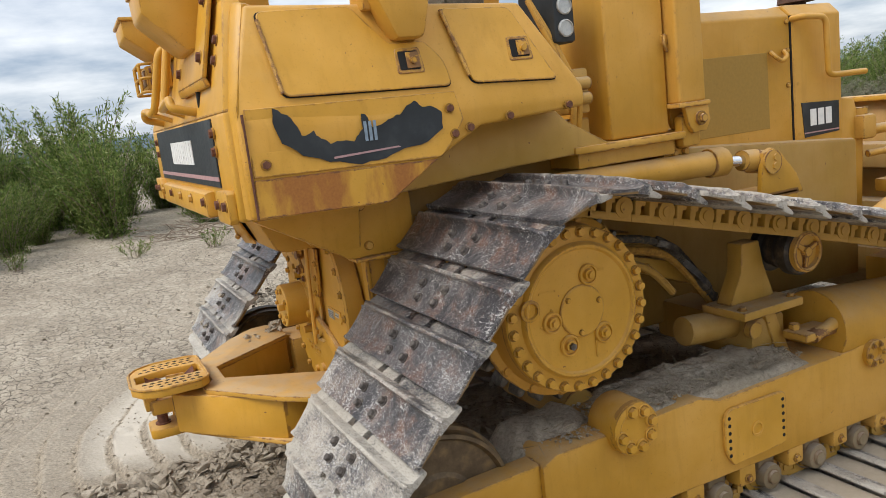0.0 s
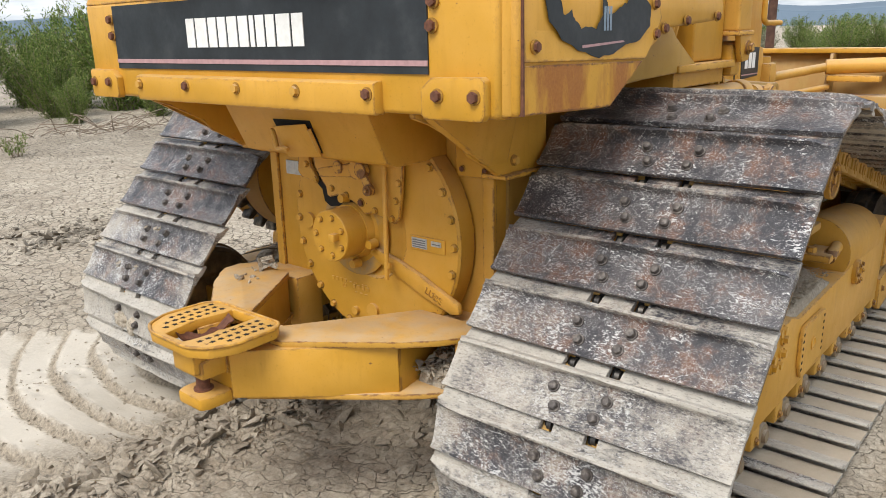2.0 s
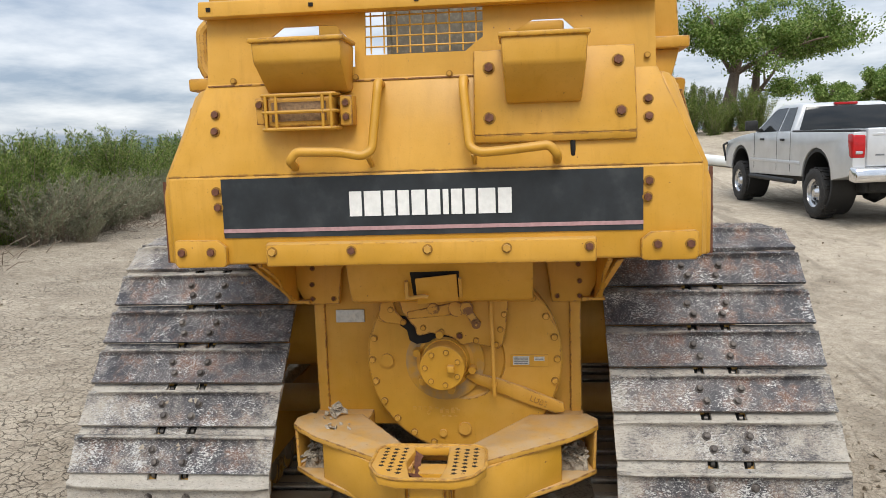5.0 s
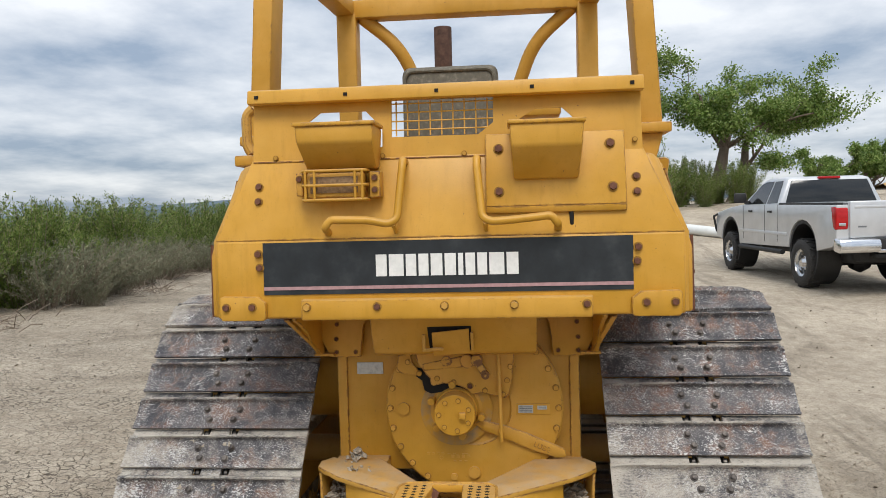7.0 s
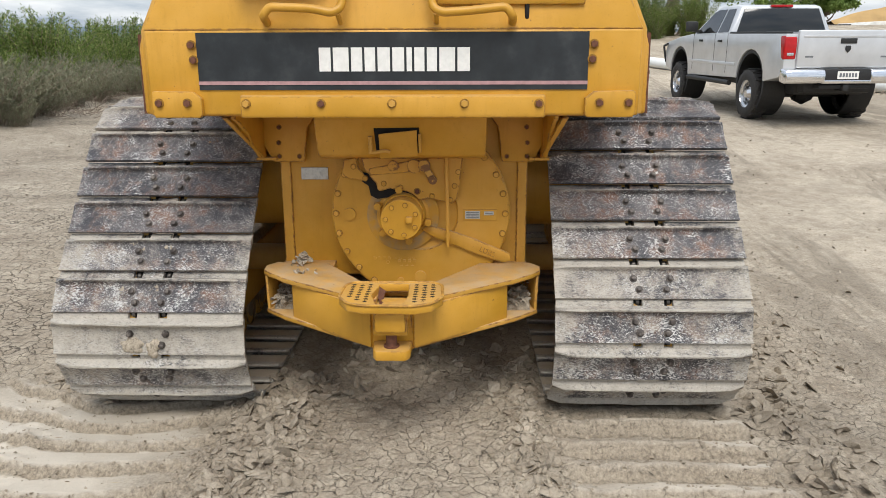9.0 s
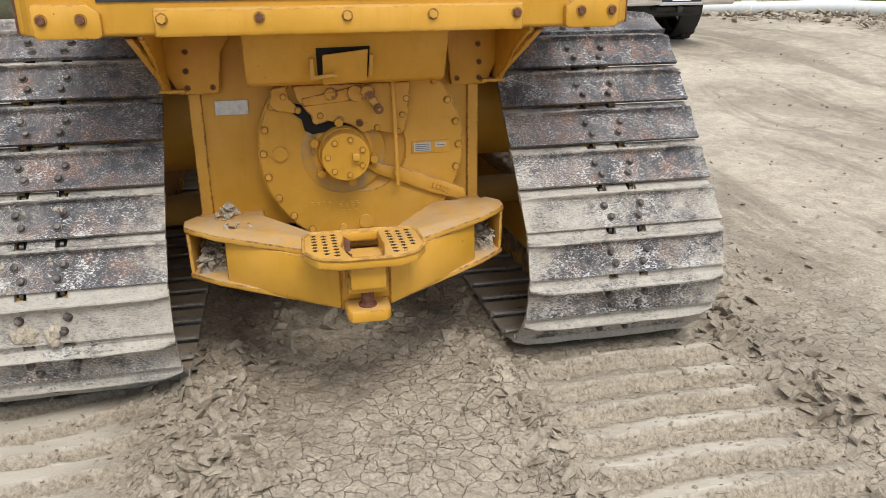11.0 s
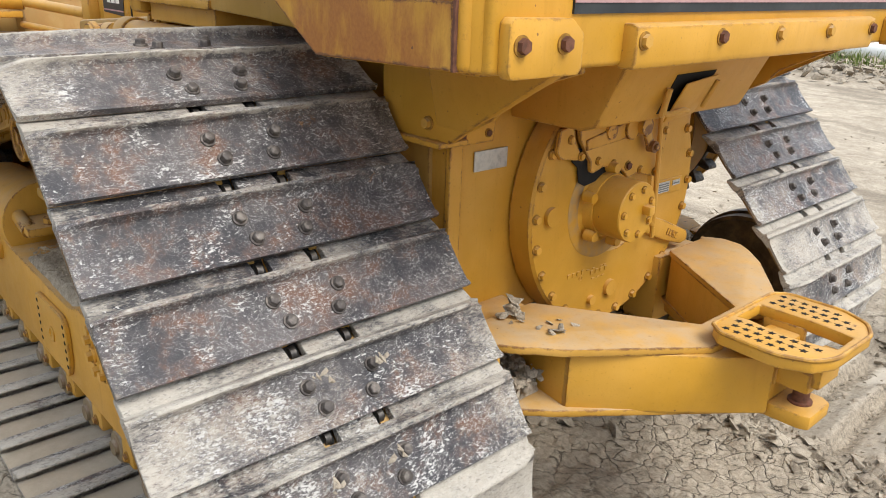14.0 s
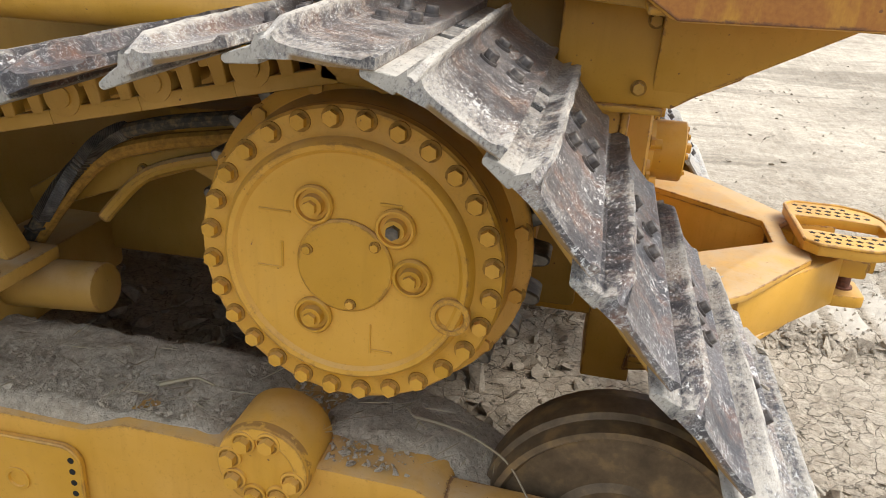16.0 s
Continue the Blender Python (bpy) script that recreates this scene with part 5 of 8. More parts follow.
# caged work lamp
lam = part("work_lamp", group_of([box(-0.03, 0.05, 0.32, 0.56, 1.94, 2.042, 0.008), box(-0.01, 0.07, 0.582, 0.612, 1.95, 2.045, 0.004), box(-0.01, 0.07, 0.255, 0.300, 1.938, 2.045, 0.004)]), paint, cowl, "caged rectangular work lamp")
part("lens", box(-0.037, -0.028, 0.345, 0.545, 1.958, 2.026, 0.002), simple("dusty_lamp_lens", (0.25, 0.15, 0.07), 0.5, 0.1, 0.4, 80, 0.5), lam)
cage = bmesh.new()
for z in (1.930, 1.99, 2.050):
    join(cage, tube(bend([(0.03, 0.308, z), (-0.055, 0.308, z), (-0.055, 0.575, z), (0.03, 0.575, z)], 0.02), 0.0065, 8))
for y in (0.322, 0.352, 0.522, 0.560):
    join(cage, tube([(-0.055, y, 1.930), (-0.055, y, 2.050)], 0.006, 8))
part("cage", cage, paint, lam)
for y, z in ((0.278, 2.018), (0.278, 1.968), (0.597, 2.02)):
    part("lamp_bolt", bolt((-0.01, y, z), (-1, 0, 0), 0.012, 0.01), rusty, lam)
# grab handles of bent bar
part("grab_handle", tube(bend([(0.10, 0.165, 2.085), (0.03, 0.165, 2.09), (0.012, 0.165, 2.06), (-0.035, 0.185, 1.845), (-0.05, 0.22, 1.825), (-0.052, 0.30, 1.842), (-0.052, 0.46, 1.848), (-0.052, 0.485, 1.815), (0.035, 0.49, 1.79)], 0.03), 0.0165, 12), paint_clean, cowl)
part("grab_handle", tube(bend([(0.10, -0.145, 2.085), (0.03, -0.145, 2.09), (0.012, -0.145, 2.06), (-0.035, -0.165, 1.845), (-0.05, -0.20, 1.825), (-0.052, -0.29, 1.83), (-0.052, -0.445, 1.845), (-0.052, -0.47, 1.812), (0.035, -0.475, 1.79)], 0.03), 0.0165, 12), paint_clean, cowl)

for y, z in ((0.200, 1.825), (-0.178, 1.825)):
    part("handle_foot", cyl((-0.045, y, z), (0.032, y, z - 0.035), 0.010, seg=10), paint_clean, cowl)

# ---- side tanks with their doors ----


def side_tank(s):
    low = lambda z: s * (1.02 - max(0.0, z - 1.70) * 0.30)
    out = [(0.052, 1.434), (0.503, 1.42), (0.674, 1.529), (0.871, 1.63), (1.305, 1.654), (1.312, 1.73), (1.13, 2.045), (0.15, 2.08), (0.052, 1.765)]
    bm = bmesh.new()
    # outer skin that leans inwards above, closed by an inner face
    a = [bm.verts.new((x, low(z), z)) for x, z in out]
    m1, m2 = bm.verts.new((1.312, low(1.70), 1.70)), bm.verts.new((0.052, low(1.70), 1.70))
    b = [bm.verts.new((x, s * 0.62, z)) for x, z in out]
    bm.faces.new((a[0], a[1], a[2], a[3], a[4], m1, m2))
    bm.faces.new((m2, m1, a[5], a[6], a[7], a[8]))
    bm.faces.new(b[::-1])
    for i in range(9):
        j = (i + 1) % 9
        f = [a[i], b[i], b[j], a[j]]
        if i == 4:
            f = [a[4], b[4], b[5], a[5], m1]
        if i == 8:
            f = [a[8], b[8], b[0], a[0], m2]
        bm.faces.new(f)
    bmesh.ops.recalc_face_normals(bm, faces=bm.faces[:])
    soften(bm, 0.014, 3)
    tank = part("side_tank", bm, paint, dozer, "yellow side tank with hinged doors and torn decal")
    # corner post between cowl and tank
    part("corner_skin", hull([(0.03, s * 0.97, 1.432), (0.03, s * 0.97, 1.766), (0.058, s * 1.012, 1.432), (0.058, s * 1.012, 1.764), (0.12, s * 0.845, 2.10), (0.15, s * 0.895, 2.09), (0.10, s * 0.9, 1.45), (0.12, s * 0.9, 1.766), (0.2, s * 0.84, 2.09)], 0.012), paint_clean, tank)

    # rust-edged gap down the corner, and the lapped edge beside it
    part("corner_seam", hull([(0.066, s * 1.010, 1.436), (0.072, s * 1.012, 1.436), (0.066, s * 1.0285, 1.436), (0.072, s * 1.0285, 1.436), (0.066, s * 1.010, 1.75), (0.072, s * 1.012, 1.75), (0.066, s * 1.0245, 1.75), (0.072, s * 1.0245, 1.75)]), rusty, tank)

    def skin(x, z, d=0.0):
        return (x, low(z) + s * d, z)

    def panel(pts, t=0.007, d0=0.001, bev=0.002):
        if bev:
            t, d0 = t + 0.02, d0 - 0.02
        bm = bmesh.new()
        lo = [bm.verts.new(skin(x, z, d0)) for x, z in pts]
        hi = [bm.verts.new(skin(x, z, d0 + t)) for x, z in pts]
        bm.faces.new(lo[::-1])
        bm.faces.new(hi)
        k = len(pts)
        for i in range(k):
            bm.faces.new((lo[i], lo[(i + 1) % k], hi[(i + 1) % k], hi[i]))
        bmesh.ops.recalc_face_normals(bm, faces=bm.faces[:])
        return soften(bm, bev, 1)

    def rounded(pts, r=0.025):
        q = [Vector((x, z, 0)) for x, z in pts]
        mid = (q[0] + q[1]) / 2
        return [(p.x, p.y) for p in bend([mid] + q[1:] + [q[0], mid], r, 3)[:-1]]
    d1 = rounded([(0.205, 1.785), (0.785, 1.77), (0.775, 1.86), (0.72, 1.925), (0.69, 1.93), (0.59, 1.925), (0.48, 2.06), (0.17, 2.055)])
    d2 = rounded([(0.86, 1.772), (1.21, 1.757), (1.075, 2.03), (0.80, 2.035)])
    for d in (d1, d2):
        part("door_gap", panel([(0.63 + (x - 0.63) * 1.0, z) for x, z in d], 0.003, 0.0, 0), hole_mat, tank)
    part("door", panel([(0.2 + (x - 0.2) * 0.985 + 0.005, 1.78 + (z - 1.78) * 0.985 + 0.004) for x, z in d1], 0.009, 0.002), paint_clean, tank)
    part("door", panel([(0.86 + (x - 0.86) * 0.975 + 0.005, 1.76 + (z - 1.76) * 0.985 + 0.004) for x, z in d2], 0.009, 0.002), paint_clean, tank)
    # filler neck block that the door is cut round
    part("filler_block", hull([(0.52, s * 0.93, 2.10), (0.74, s * 0.93, 2.10), (0.60, s * 1.02, 1.935), (0.70, s * 1.02, 1.935), (0.52, s * 1.03, 2.10), (0.74, s * 1.03, 2.10), (0.60, s * 0.9, 1.935), (0.70, s * 0.9, 1.935)], 0.02), paint, tank)
    for x, z in ((0.645, 1.868), (1.075, 1.88)):
        bz = bmesh.new()
        join(bz, panel(rounded([(x - 0.05, z - 0.042), (x + 0.05, z - 0.042), (x + 0.045, z + 0.042), (x - 0.045, z + 0.042)], 0.01), 0.005, 0.009), 0)
        join(bz, panel(rounded([(x - 0.038, z - 0.03), (x + 0.036, z - 0.03), (x + 0.034, z + 0.032), (x - 0.036, z + 0.032)], 0.006), 0.003, 0.0125), 1)
        join(bz, panel(rounded([(x - 0.012, z - 0.026), (x + 0.034, z - 0.024), (x + 0.032, z + 0.028), (x - 0.01, z + 0.028)], 0.004), 0.006, 0.014), 0)
        p = skin(x + 0.012, z, 0.02)
        join(bz, cyl(p, (p[0], p[1] + s * 0.012, p[2]), 0.012, seg=14), 0)
        part("latch", bz, [paint, hole_mat], tank)
    for x0, x1 in ((0.176, 0.205), (0.803, 0.852)):
        part("hinge", tube([skin(x0, 2.03, 0.012), skin(x1, 1.80, 0.012)], 0.006, 8), paint_dusty, tank)
    # lower band: bolted panel, seam and rust-streaked skirt
    part("side_panel", panel([(0.075, 1.560), (0.70, 1.545), (0.735, 1.575), (0.80, 1.66), (0.785, 1.755), (0.078, 1.765)], 0.006, 0.001), paint_clean, tank)
    part("skirt", panel([(0.07, 1.437), (0.50, 1.424), (0.675, 1.532), (0.69, 1.540), (0.075, 1.553)], 0.004, 0.001), paint_rusty, tank, "rust-streaked lower skirt")
    for x, z in ((0.116, 1.595), (0.75, 1.70), (0.76, 1.615), (0.98, 1.652), (1.23, 1.665), (0.82, 1.63)):
        part("tank_bolt", bolt(skin(x, z, 0.007), (0, s, 0), 0.013, 0.011), rusty, tank)
    if s < 0:
        rag = [(0.165, 1.762), (0.155, 1.70), (0.175, 1.655), (0.23, 1.61), (0.31, 1.582), (0.42, 1.560), (0.50, 1.566), (0.57, 1.59), (0.66, 1.60), (0.715, 1.64), (0.72, 1.69), (0.69, 1.715), (0.655, 1.715), (0.628, 1.735), (0.60, 1.722),
               (0.57, 1.70), (0.53, 1.69), (0.50, 1.675), (0.468, 1.672), (0.455, 1.71), (0.44, 1.715), (0.435, 1.668), (0.415, 1.645), (0.40, 1.632), (0.36, 1.64), (0.325, 1.632), (0.312, 1.645), (0.285, 1.66), (0.275, 1.68), (0.255, 1.668), (0.235, 1.672), (0.225, 1.70), (0.205, 1.735)]
        rr = random.Random(4)
        pts = []
        for (x0, z0), (x1, z1) in zip(rag, rag[1:] + rag[:1]):
            for k in range(3):
                t = k / 3
                pts.append((x0 + (x1 - x0) * t + rr.uniform(-0.003, 0.003), z0 + (z1 - z0) * t + rr.uniform(-0.003, 0.003)))
        part("torn_decal", panel(pts, 0.0012, 0.0075, 0), black, tank, "torn remains of a black decal")
        blue = simple("faded_blue_decal", (0.22, 0.28, 0.34), 0.5, 0, 0.2, 60, 0)
        for x in (0.44, 0.456, 0.472):
            part("decal_mark", panel([(x, 1.628), (x + 0.01, 1.628), (x + 0.01, 1.69), (x, 1.69)], 0.001, 0.0092, 0), blue, tank)
        part("stripe", panel([(0.33, 1.586), (0.56, 1.596), (0.55, 1.601), (0.33, 1.593)], 0.001, 0.0092, 0), pink, tank)
    return tank


for s in (-1, 1):
    side_tank(s)
# side plates that carry the cowl
for s in (-1, 1):
    a, b = sorted((s * 0.655, s * 0.675))
    part("cowl_bracket", group_of([prism([(0.07, 1.43), (0.72, 1.43), (0.72, 1.195), (0.45, 1.198), (0.405, 1.228), (0.315, 1.275), (0.272, 1.322), (0.14, 1.388), (0.07, 1.412)], "y", a, b, 0.004),
                                   prism([(0.47, 1.196), (0.72, 1.196), (0.72, 1.178), (0.47, 1.182)], "y", min(s * 0.59, s * 0.69), max(s * 0.59, s * 0.69), 0.003)]), paint, dozer)
    for x, z in ((0.53, 1.238), (0.515, 1.388)):
        part("bracket_bolt", bolt((x, s * 0.677, z), (0, s, 0), 0.014, 0.014), paint_dusty, dozer)

# ---- drawbar and rear step ----
hitch = part("drawbar", group_of([
    prism([(0.415, 0.575), (0.43, 0.6), (0.365, 0.645), (0.29, 0.64), (0.235, 0.598), (0.215, 0.572), (0.155, 0.518), (-0.075, 0.2), (-0.08, 0.15), (-0.03, 0.08), (-0.03, -0.08), (-0.08, -0.15), (-0.075, -0.2), (0.155, -0.518), (0.235, -0.598), (0.29, -0.64), (0.365, -0.645), (0.43, -0.6), (0.415, -0.575), (0.412, -0.365), (0.245, -0.25), (0.02, -0.095), (0.02, 0.095), (0.245, 0.25), (0.412, 0.365)], "z", 0.678, 0.700, 0.003),
    prism([(0.44, 0.62), (0.275, 0.632), (0.165, 0.52), (-0.15, 0.095), (-0.15, -0.095), (0.165, -0.52), (0.275, -0.632), (0.44, -0.62), (0.43, -0.38), (0.02, -0.095), (0.02, 0.095), (0.43, 0.38)], "z", 0.495, 0.515, 0.004),
]), paint_dusty, dozer, "heavy welded drawbar bracket, dust on its top plate")
for s in (-1, 1):
    part("web", group_of([hull([(0.165, s * 0.485, 0.50), (0.165, s * 0.485, 0.680), (-0.20, s * 0.088, 0.515), (-0.20, s * 0.088, 0.680), (0.19, s * 0.465, 0.50), (0.19, s * 0.465, 0.680), (-0.10, s * 0.04, 0.53), (-0.10, s * 0.04, 0.680)], 0.006),
                          hull([(0.165, s * 0.485, 0.50), (0.165, s * 0.485, 0.680), (0.19, s * 0.465, 0.680), (0.19, s * 0.465, 0.50), (0.44, s * 0.44, 0.5), (0.44, s * 0.44, 0.680), (0.44, s * 0.41, 0.5), (0.44, s * 0.41, 0.680)], 0.004)]), paint_clean, hitch)
    part("inner_web", hull([(0.00, s * 0.085, 0.50), (0.00, s * 0.085, 0.680), (0.405, s * 0.368, 0.47), (0.405, s * 0.368, 0.680), (0.00, s * 0.108, 0.50), (0.00, s * 0.108, 0.680), (0.405, s * 0.392, 0.47), (0.405, s * 0.392, 0.680)], 0.003), paint, hitch)
    part("end_plate", group_of([hull([(0.275, s * 0.628, 0.50), (0.285, s * 0.635, 0.680), (0.45, s * 0.605, 0.46), (0.42, s * 0.605, 0.680), (0.275, s * 0.615, 0.50), (0.285, s * 0.622, 0.680), (0.45, s * 0.592, 0.46), (0.42, s * 0.592, 0.680)], 0.002),
                                box(0.43, 0.56, min(s * 0.34, s * 0.60), max(s * 0.34, s * 0.60), 0.42, 0.672, 0.006)]), paint_dusty, hitch)
    for y, z in ((0.50, 0.64), (0.57, 0.64), (0.50, 0.585), (0.57, 0.585)):
        part("mount_bolt", bolt((0.428, s * y, z), (-1, 0, 0), 0.015, 0.013), paint_dusty, hitch)
part("clevis", group_of([box(-0.305, -0.255, -0.060, 0.060, 0.622, 0.70, 0.006), box(-0.285, -0.12, -0.068, 0.068, 0.60, 0.665, 0.010), box(-0.19, -0.10, -0.085, 0.085, 0.505, 0.70, 0.006),
                         prism([(-0.12, -0.078), (-0.275, -0.076), (-0.302, -0.060), (-0.302, 0.060), (-0.275, 0.072), (-0.12, 0.078)], "z", 0.500, 0.543, 0.008)]), paint_clean, hitch)
part("hitch_pin", group_of([cyl((-0.245, 0.0, 0.52), (-0.245, 0.0, 0.64), 0.022, seg=18), cyl((-0.245, 0.0, 0.541), (-0.245, 0.0, 0.549), 0.032, seg=18)]), rusty, hitch)
# rear step: rim, two pads pierced with star holes, an opening between
outline = [(-0.05, 0.165), (-0.085, 0.200), (-0.24, 0.205), (-0.315, 0.165), (-0.345, 0.10), (-0.348, -0.10), (-0.315, -0.165), (-0.24, -0.205), (-0.085, -0.200), (-0.05, -0.165)]
step = bmesh.new()
k = len(outline)
cut = [(-0.066, 0.066), (-0.10, 0.060), (-0.20, 0.078), (-0.29, 0.060), (-0.322, 0.05), (-0.322, -0.05), (-0.29, -0.058), (-0.20, -0.066), (-0.10, -0.062), (-0.066, -0.062)]
for z0, z1 in ((0.712, 0.748),):
    lo = [step.verts.new((x, y, z0)) for x, y in outline]
    hi = [step.verts.new((x, y, z1)) for x, y in outline]
    li = [step.verts.new((x, y, z0)) for x, y in cut]
    ui = [step.verts.new((x, y, z1)) for x, y in cut]
    for i in range(k):
        j = (i + 1) % k
        step.faces.new((lo[i], lo[j], hi[j], hi[i]))
        step.faces.new((li[j], li[i], ui[i], ui[j]))
        step.faces.new((hi[i], hi[j], ui[j], ui[i]))
        step.faces.new((lo[j], lo[i], li[i], li[j]))
bmesh.ops.recalc_face_normals(step, faces=step.faces[:])
soften(step, 0.006)
st = part("step", step, paint_clean, hitch, "pierced yellow step plate with an opening")
part("step_rim", tube(bend([(x, y, 0.748) for x, y in outline + outline[:1]], 0.02), 0.006, 8), paint_clean, st)
rr = random.Random(8)
for s in (-1, 1):
    for i in range(8):
        for j in range(3):
            x, y = -0.085 - i * 0.030 - 0.008 * (j == 1), s * (0.096 + j * 0.034)
            if x < -0.24 and abs(y) > 0.15:
                continue
            if x < -0.29 and abs(y) > 0.12:
                continue
            a0 = rr.uniform(0, 1)
            ring = [(x + (0.0115 if q % 2 else 0.005) * math.cos(a0 + q * math.pi / 5), y + (0.0115 if q % 2 else 0.005) * math.sin(a0 + q * math.pi / 5)) for q in range(10)]
            part("star_hole", prism(ring, "z", 0.744, 0.7492, 0), hole_mat, st)
for s in (-1, 1):
    part("step_post", box(-0.20, -0.08, min(s * 0.062, s * 0.078), max(s * 0.062, s * 0.078), 0.60, 0.72, 0.004), paint_dusty, st)
# sheet torn loose and bent down across the opening
strip = bmesh.new()
for i in range(13):
    t = i / 12
    x0, y0, z0 = -0.085 - 0.20 * t, 0.050 + 0.012 * math.sin(t * 9), 0.742 - 0.035 * math.sin(math.pi * t) + 0.004 * math.sin(t * 19)
    wd = 0.016 + 0.006 * math.sin(t * 7)
    for dy, dz in ((0.012, 0), (-wd, -0.020), (-wd, -0.024), (0.012, -0.004)):
        strip.verts.new((x0, y0 + dy, z0 + dz))
strip.verts.ensure_lookup_table()
for i in range(12):
    for j in range(4):
        a, b = i * 4 + j, i * 4 + (j + 1) % 4
        strip.faces.new([strip.verts[q] for q in (a, b, b + 4, a + 4)])
part("torn_strip", strip, rusty, st, "rusty strip of torn tread plate")

# ---- engine hood, operator's place and canopy ----
hood = part("hood", group_of([prism([(-0.42, 1.02), (0.42, 1.02), (0.42, 1.98), (0.36, 2.03), (-0.36, 2.03), (-0.42, 1.98)], "x", 2.00, 3.13, 0.012, 3)]), paint, dozer, "tall yellow engine hood")
part("radiator_guard", group_of([prism([(-0.43, 0.90), (0.43, 0.90), (0.43, 1.98), (0.37, 2.04), (-0.37, 2.04), (-0.43, 1.98)], "x", 3.137, 3.52, 0.012, 3)]), paint, hood)
for s in (-1, 1):
    part("guard_column", prism([(3.50, 0.86), (3.72, 0.86), (3.74, 1.30), (3.66, 1.50), (3.50, 1.52)], "y", min(s * 0.20, s * 0.40), max(s * 0.20, s * 0.40), 0.01), paint, hood)
for s in (-1, 1):
    a, b = sorted((s * 0.418, s * 0.4225))
    part("side_screen", box(2.45, 2.952, a, b, 1.405, 1.80, 0.002, 1), screen_mat, hood, "dull perforated side screen")
    part("seam", box(3.128, 3.139, min(s * 0.415, s * 0.4215), max(s * 0.415, s * 0.4215), 1.0, 1.98, 0), hole_mat, hood)
    for x, z in ((3.10, 1.95), (3.10, 1.62), (3.165, 1.62), (3.165, 1.35), (3.10, 1.28), (3.10, 1.80), (2.30, 1.90), (2.42, 1.90)):
        part("hood_bolt", bolt((x, s * 0.4225, z), (0, s, 0), 0.011, 0.01), paint_dusty, hood)
    part("hand_rail", tube(bend([(3.14, s * 0.42, 1.96), (3.14, s * 0.49, 1.965), (3.31, s * 0.50, 1.955), (3.32, s * 0.50, 1.66), (3.36, s * 0.50, 1.645), (3.62, s * 0.50, 1.645)], 0.05), 0.0165, 12), paint, hood)
    part("hook", tube(bend([(2.97, s * 0.425, 1.80), (2.97, s * 0.46, 1.77), (3.02, s * 0.46, 1.745), (3.06, s * 0.46, 1.77), (3.07, s * 0.425, 1.80)], 0.03), 0.012, 10), paint, hood)
    part("badge", prism([(3.185, 1.515), (3.485, 1.503), (3.485, 1.335), (3.205, 1.325)], "y", min(s * 0.43, s * 0.434), max(s * 0.43, s * 0.434), 0), black, hood, "black badge with white marks")
    for k in range(3):
        part("badge_mark", box(3.25 + k * 0.062, 3.25 + k * 0.062 + 0.048, min(s * 0.434, s * 0.4355), max(s * 0.434, s * 0.4355), 1.385, 1.475, 0), white, hood)
    part("stripe", box(3.20, 3.48, min(s * 0.434, s * 0.4355), max(s * 0.434, s * 0.4355), 1.345, 1.352, 0), pink, hood)
part("precleaner", group_of([cyl((3.36, -0.28, 2.02), (3.36, -0.28, 2.07), 0.05, seg=20), cyl((3.36, -0.28, 2.06), (3.36, -0.28, 2.09), 0.10, 0.095, 24), cyl((3.36, -0.28, 2.09), (3.36, -0.28, 2.2), 0.07, 0.05, 24)]), stack_mat, hood)
part("exhaust_stack", group_of([cyl((2.75, 0.222, 2.0), (2.75, 0.222, 3.29), 0.068, seg=28), cyl((2.75, 0.222, 2.0), (2.75, 0.222, 2.45), 0.11, seg=28)]), stack_mat, hood, "rusted exhaust stack")

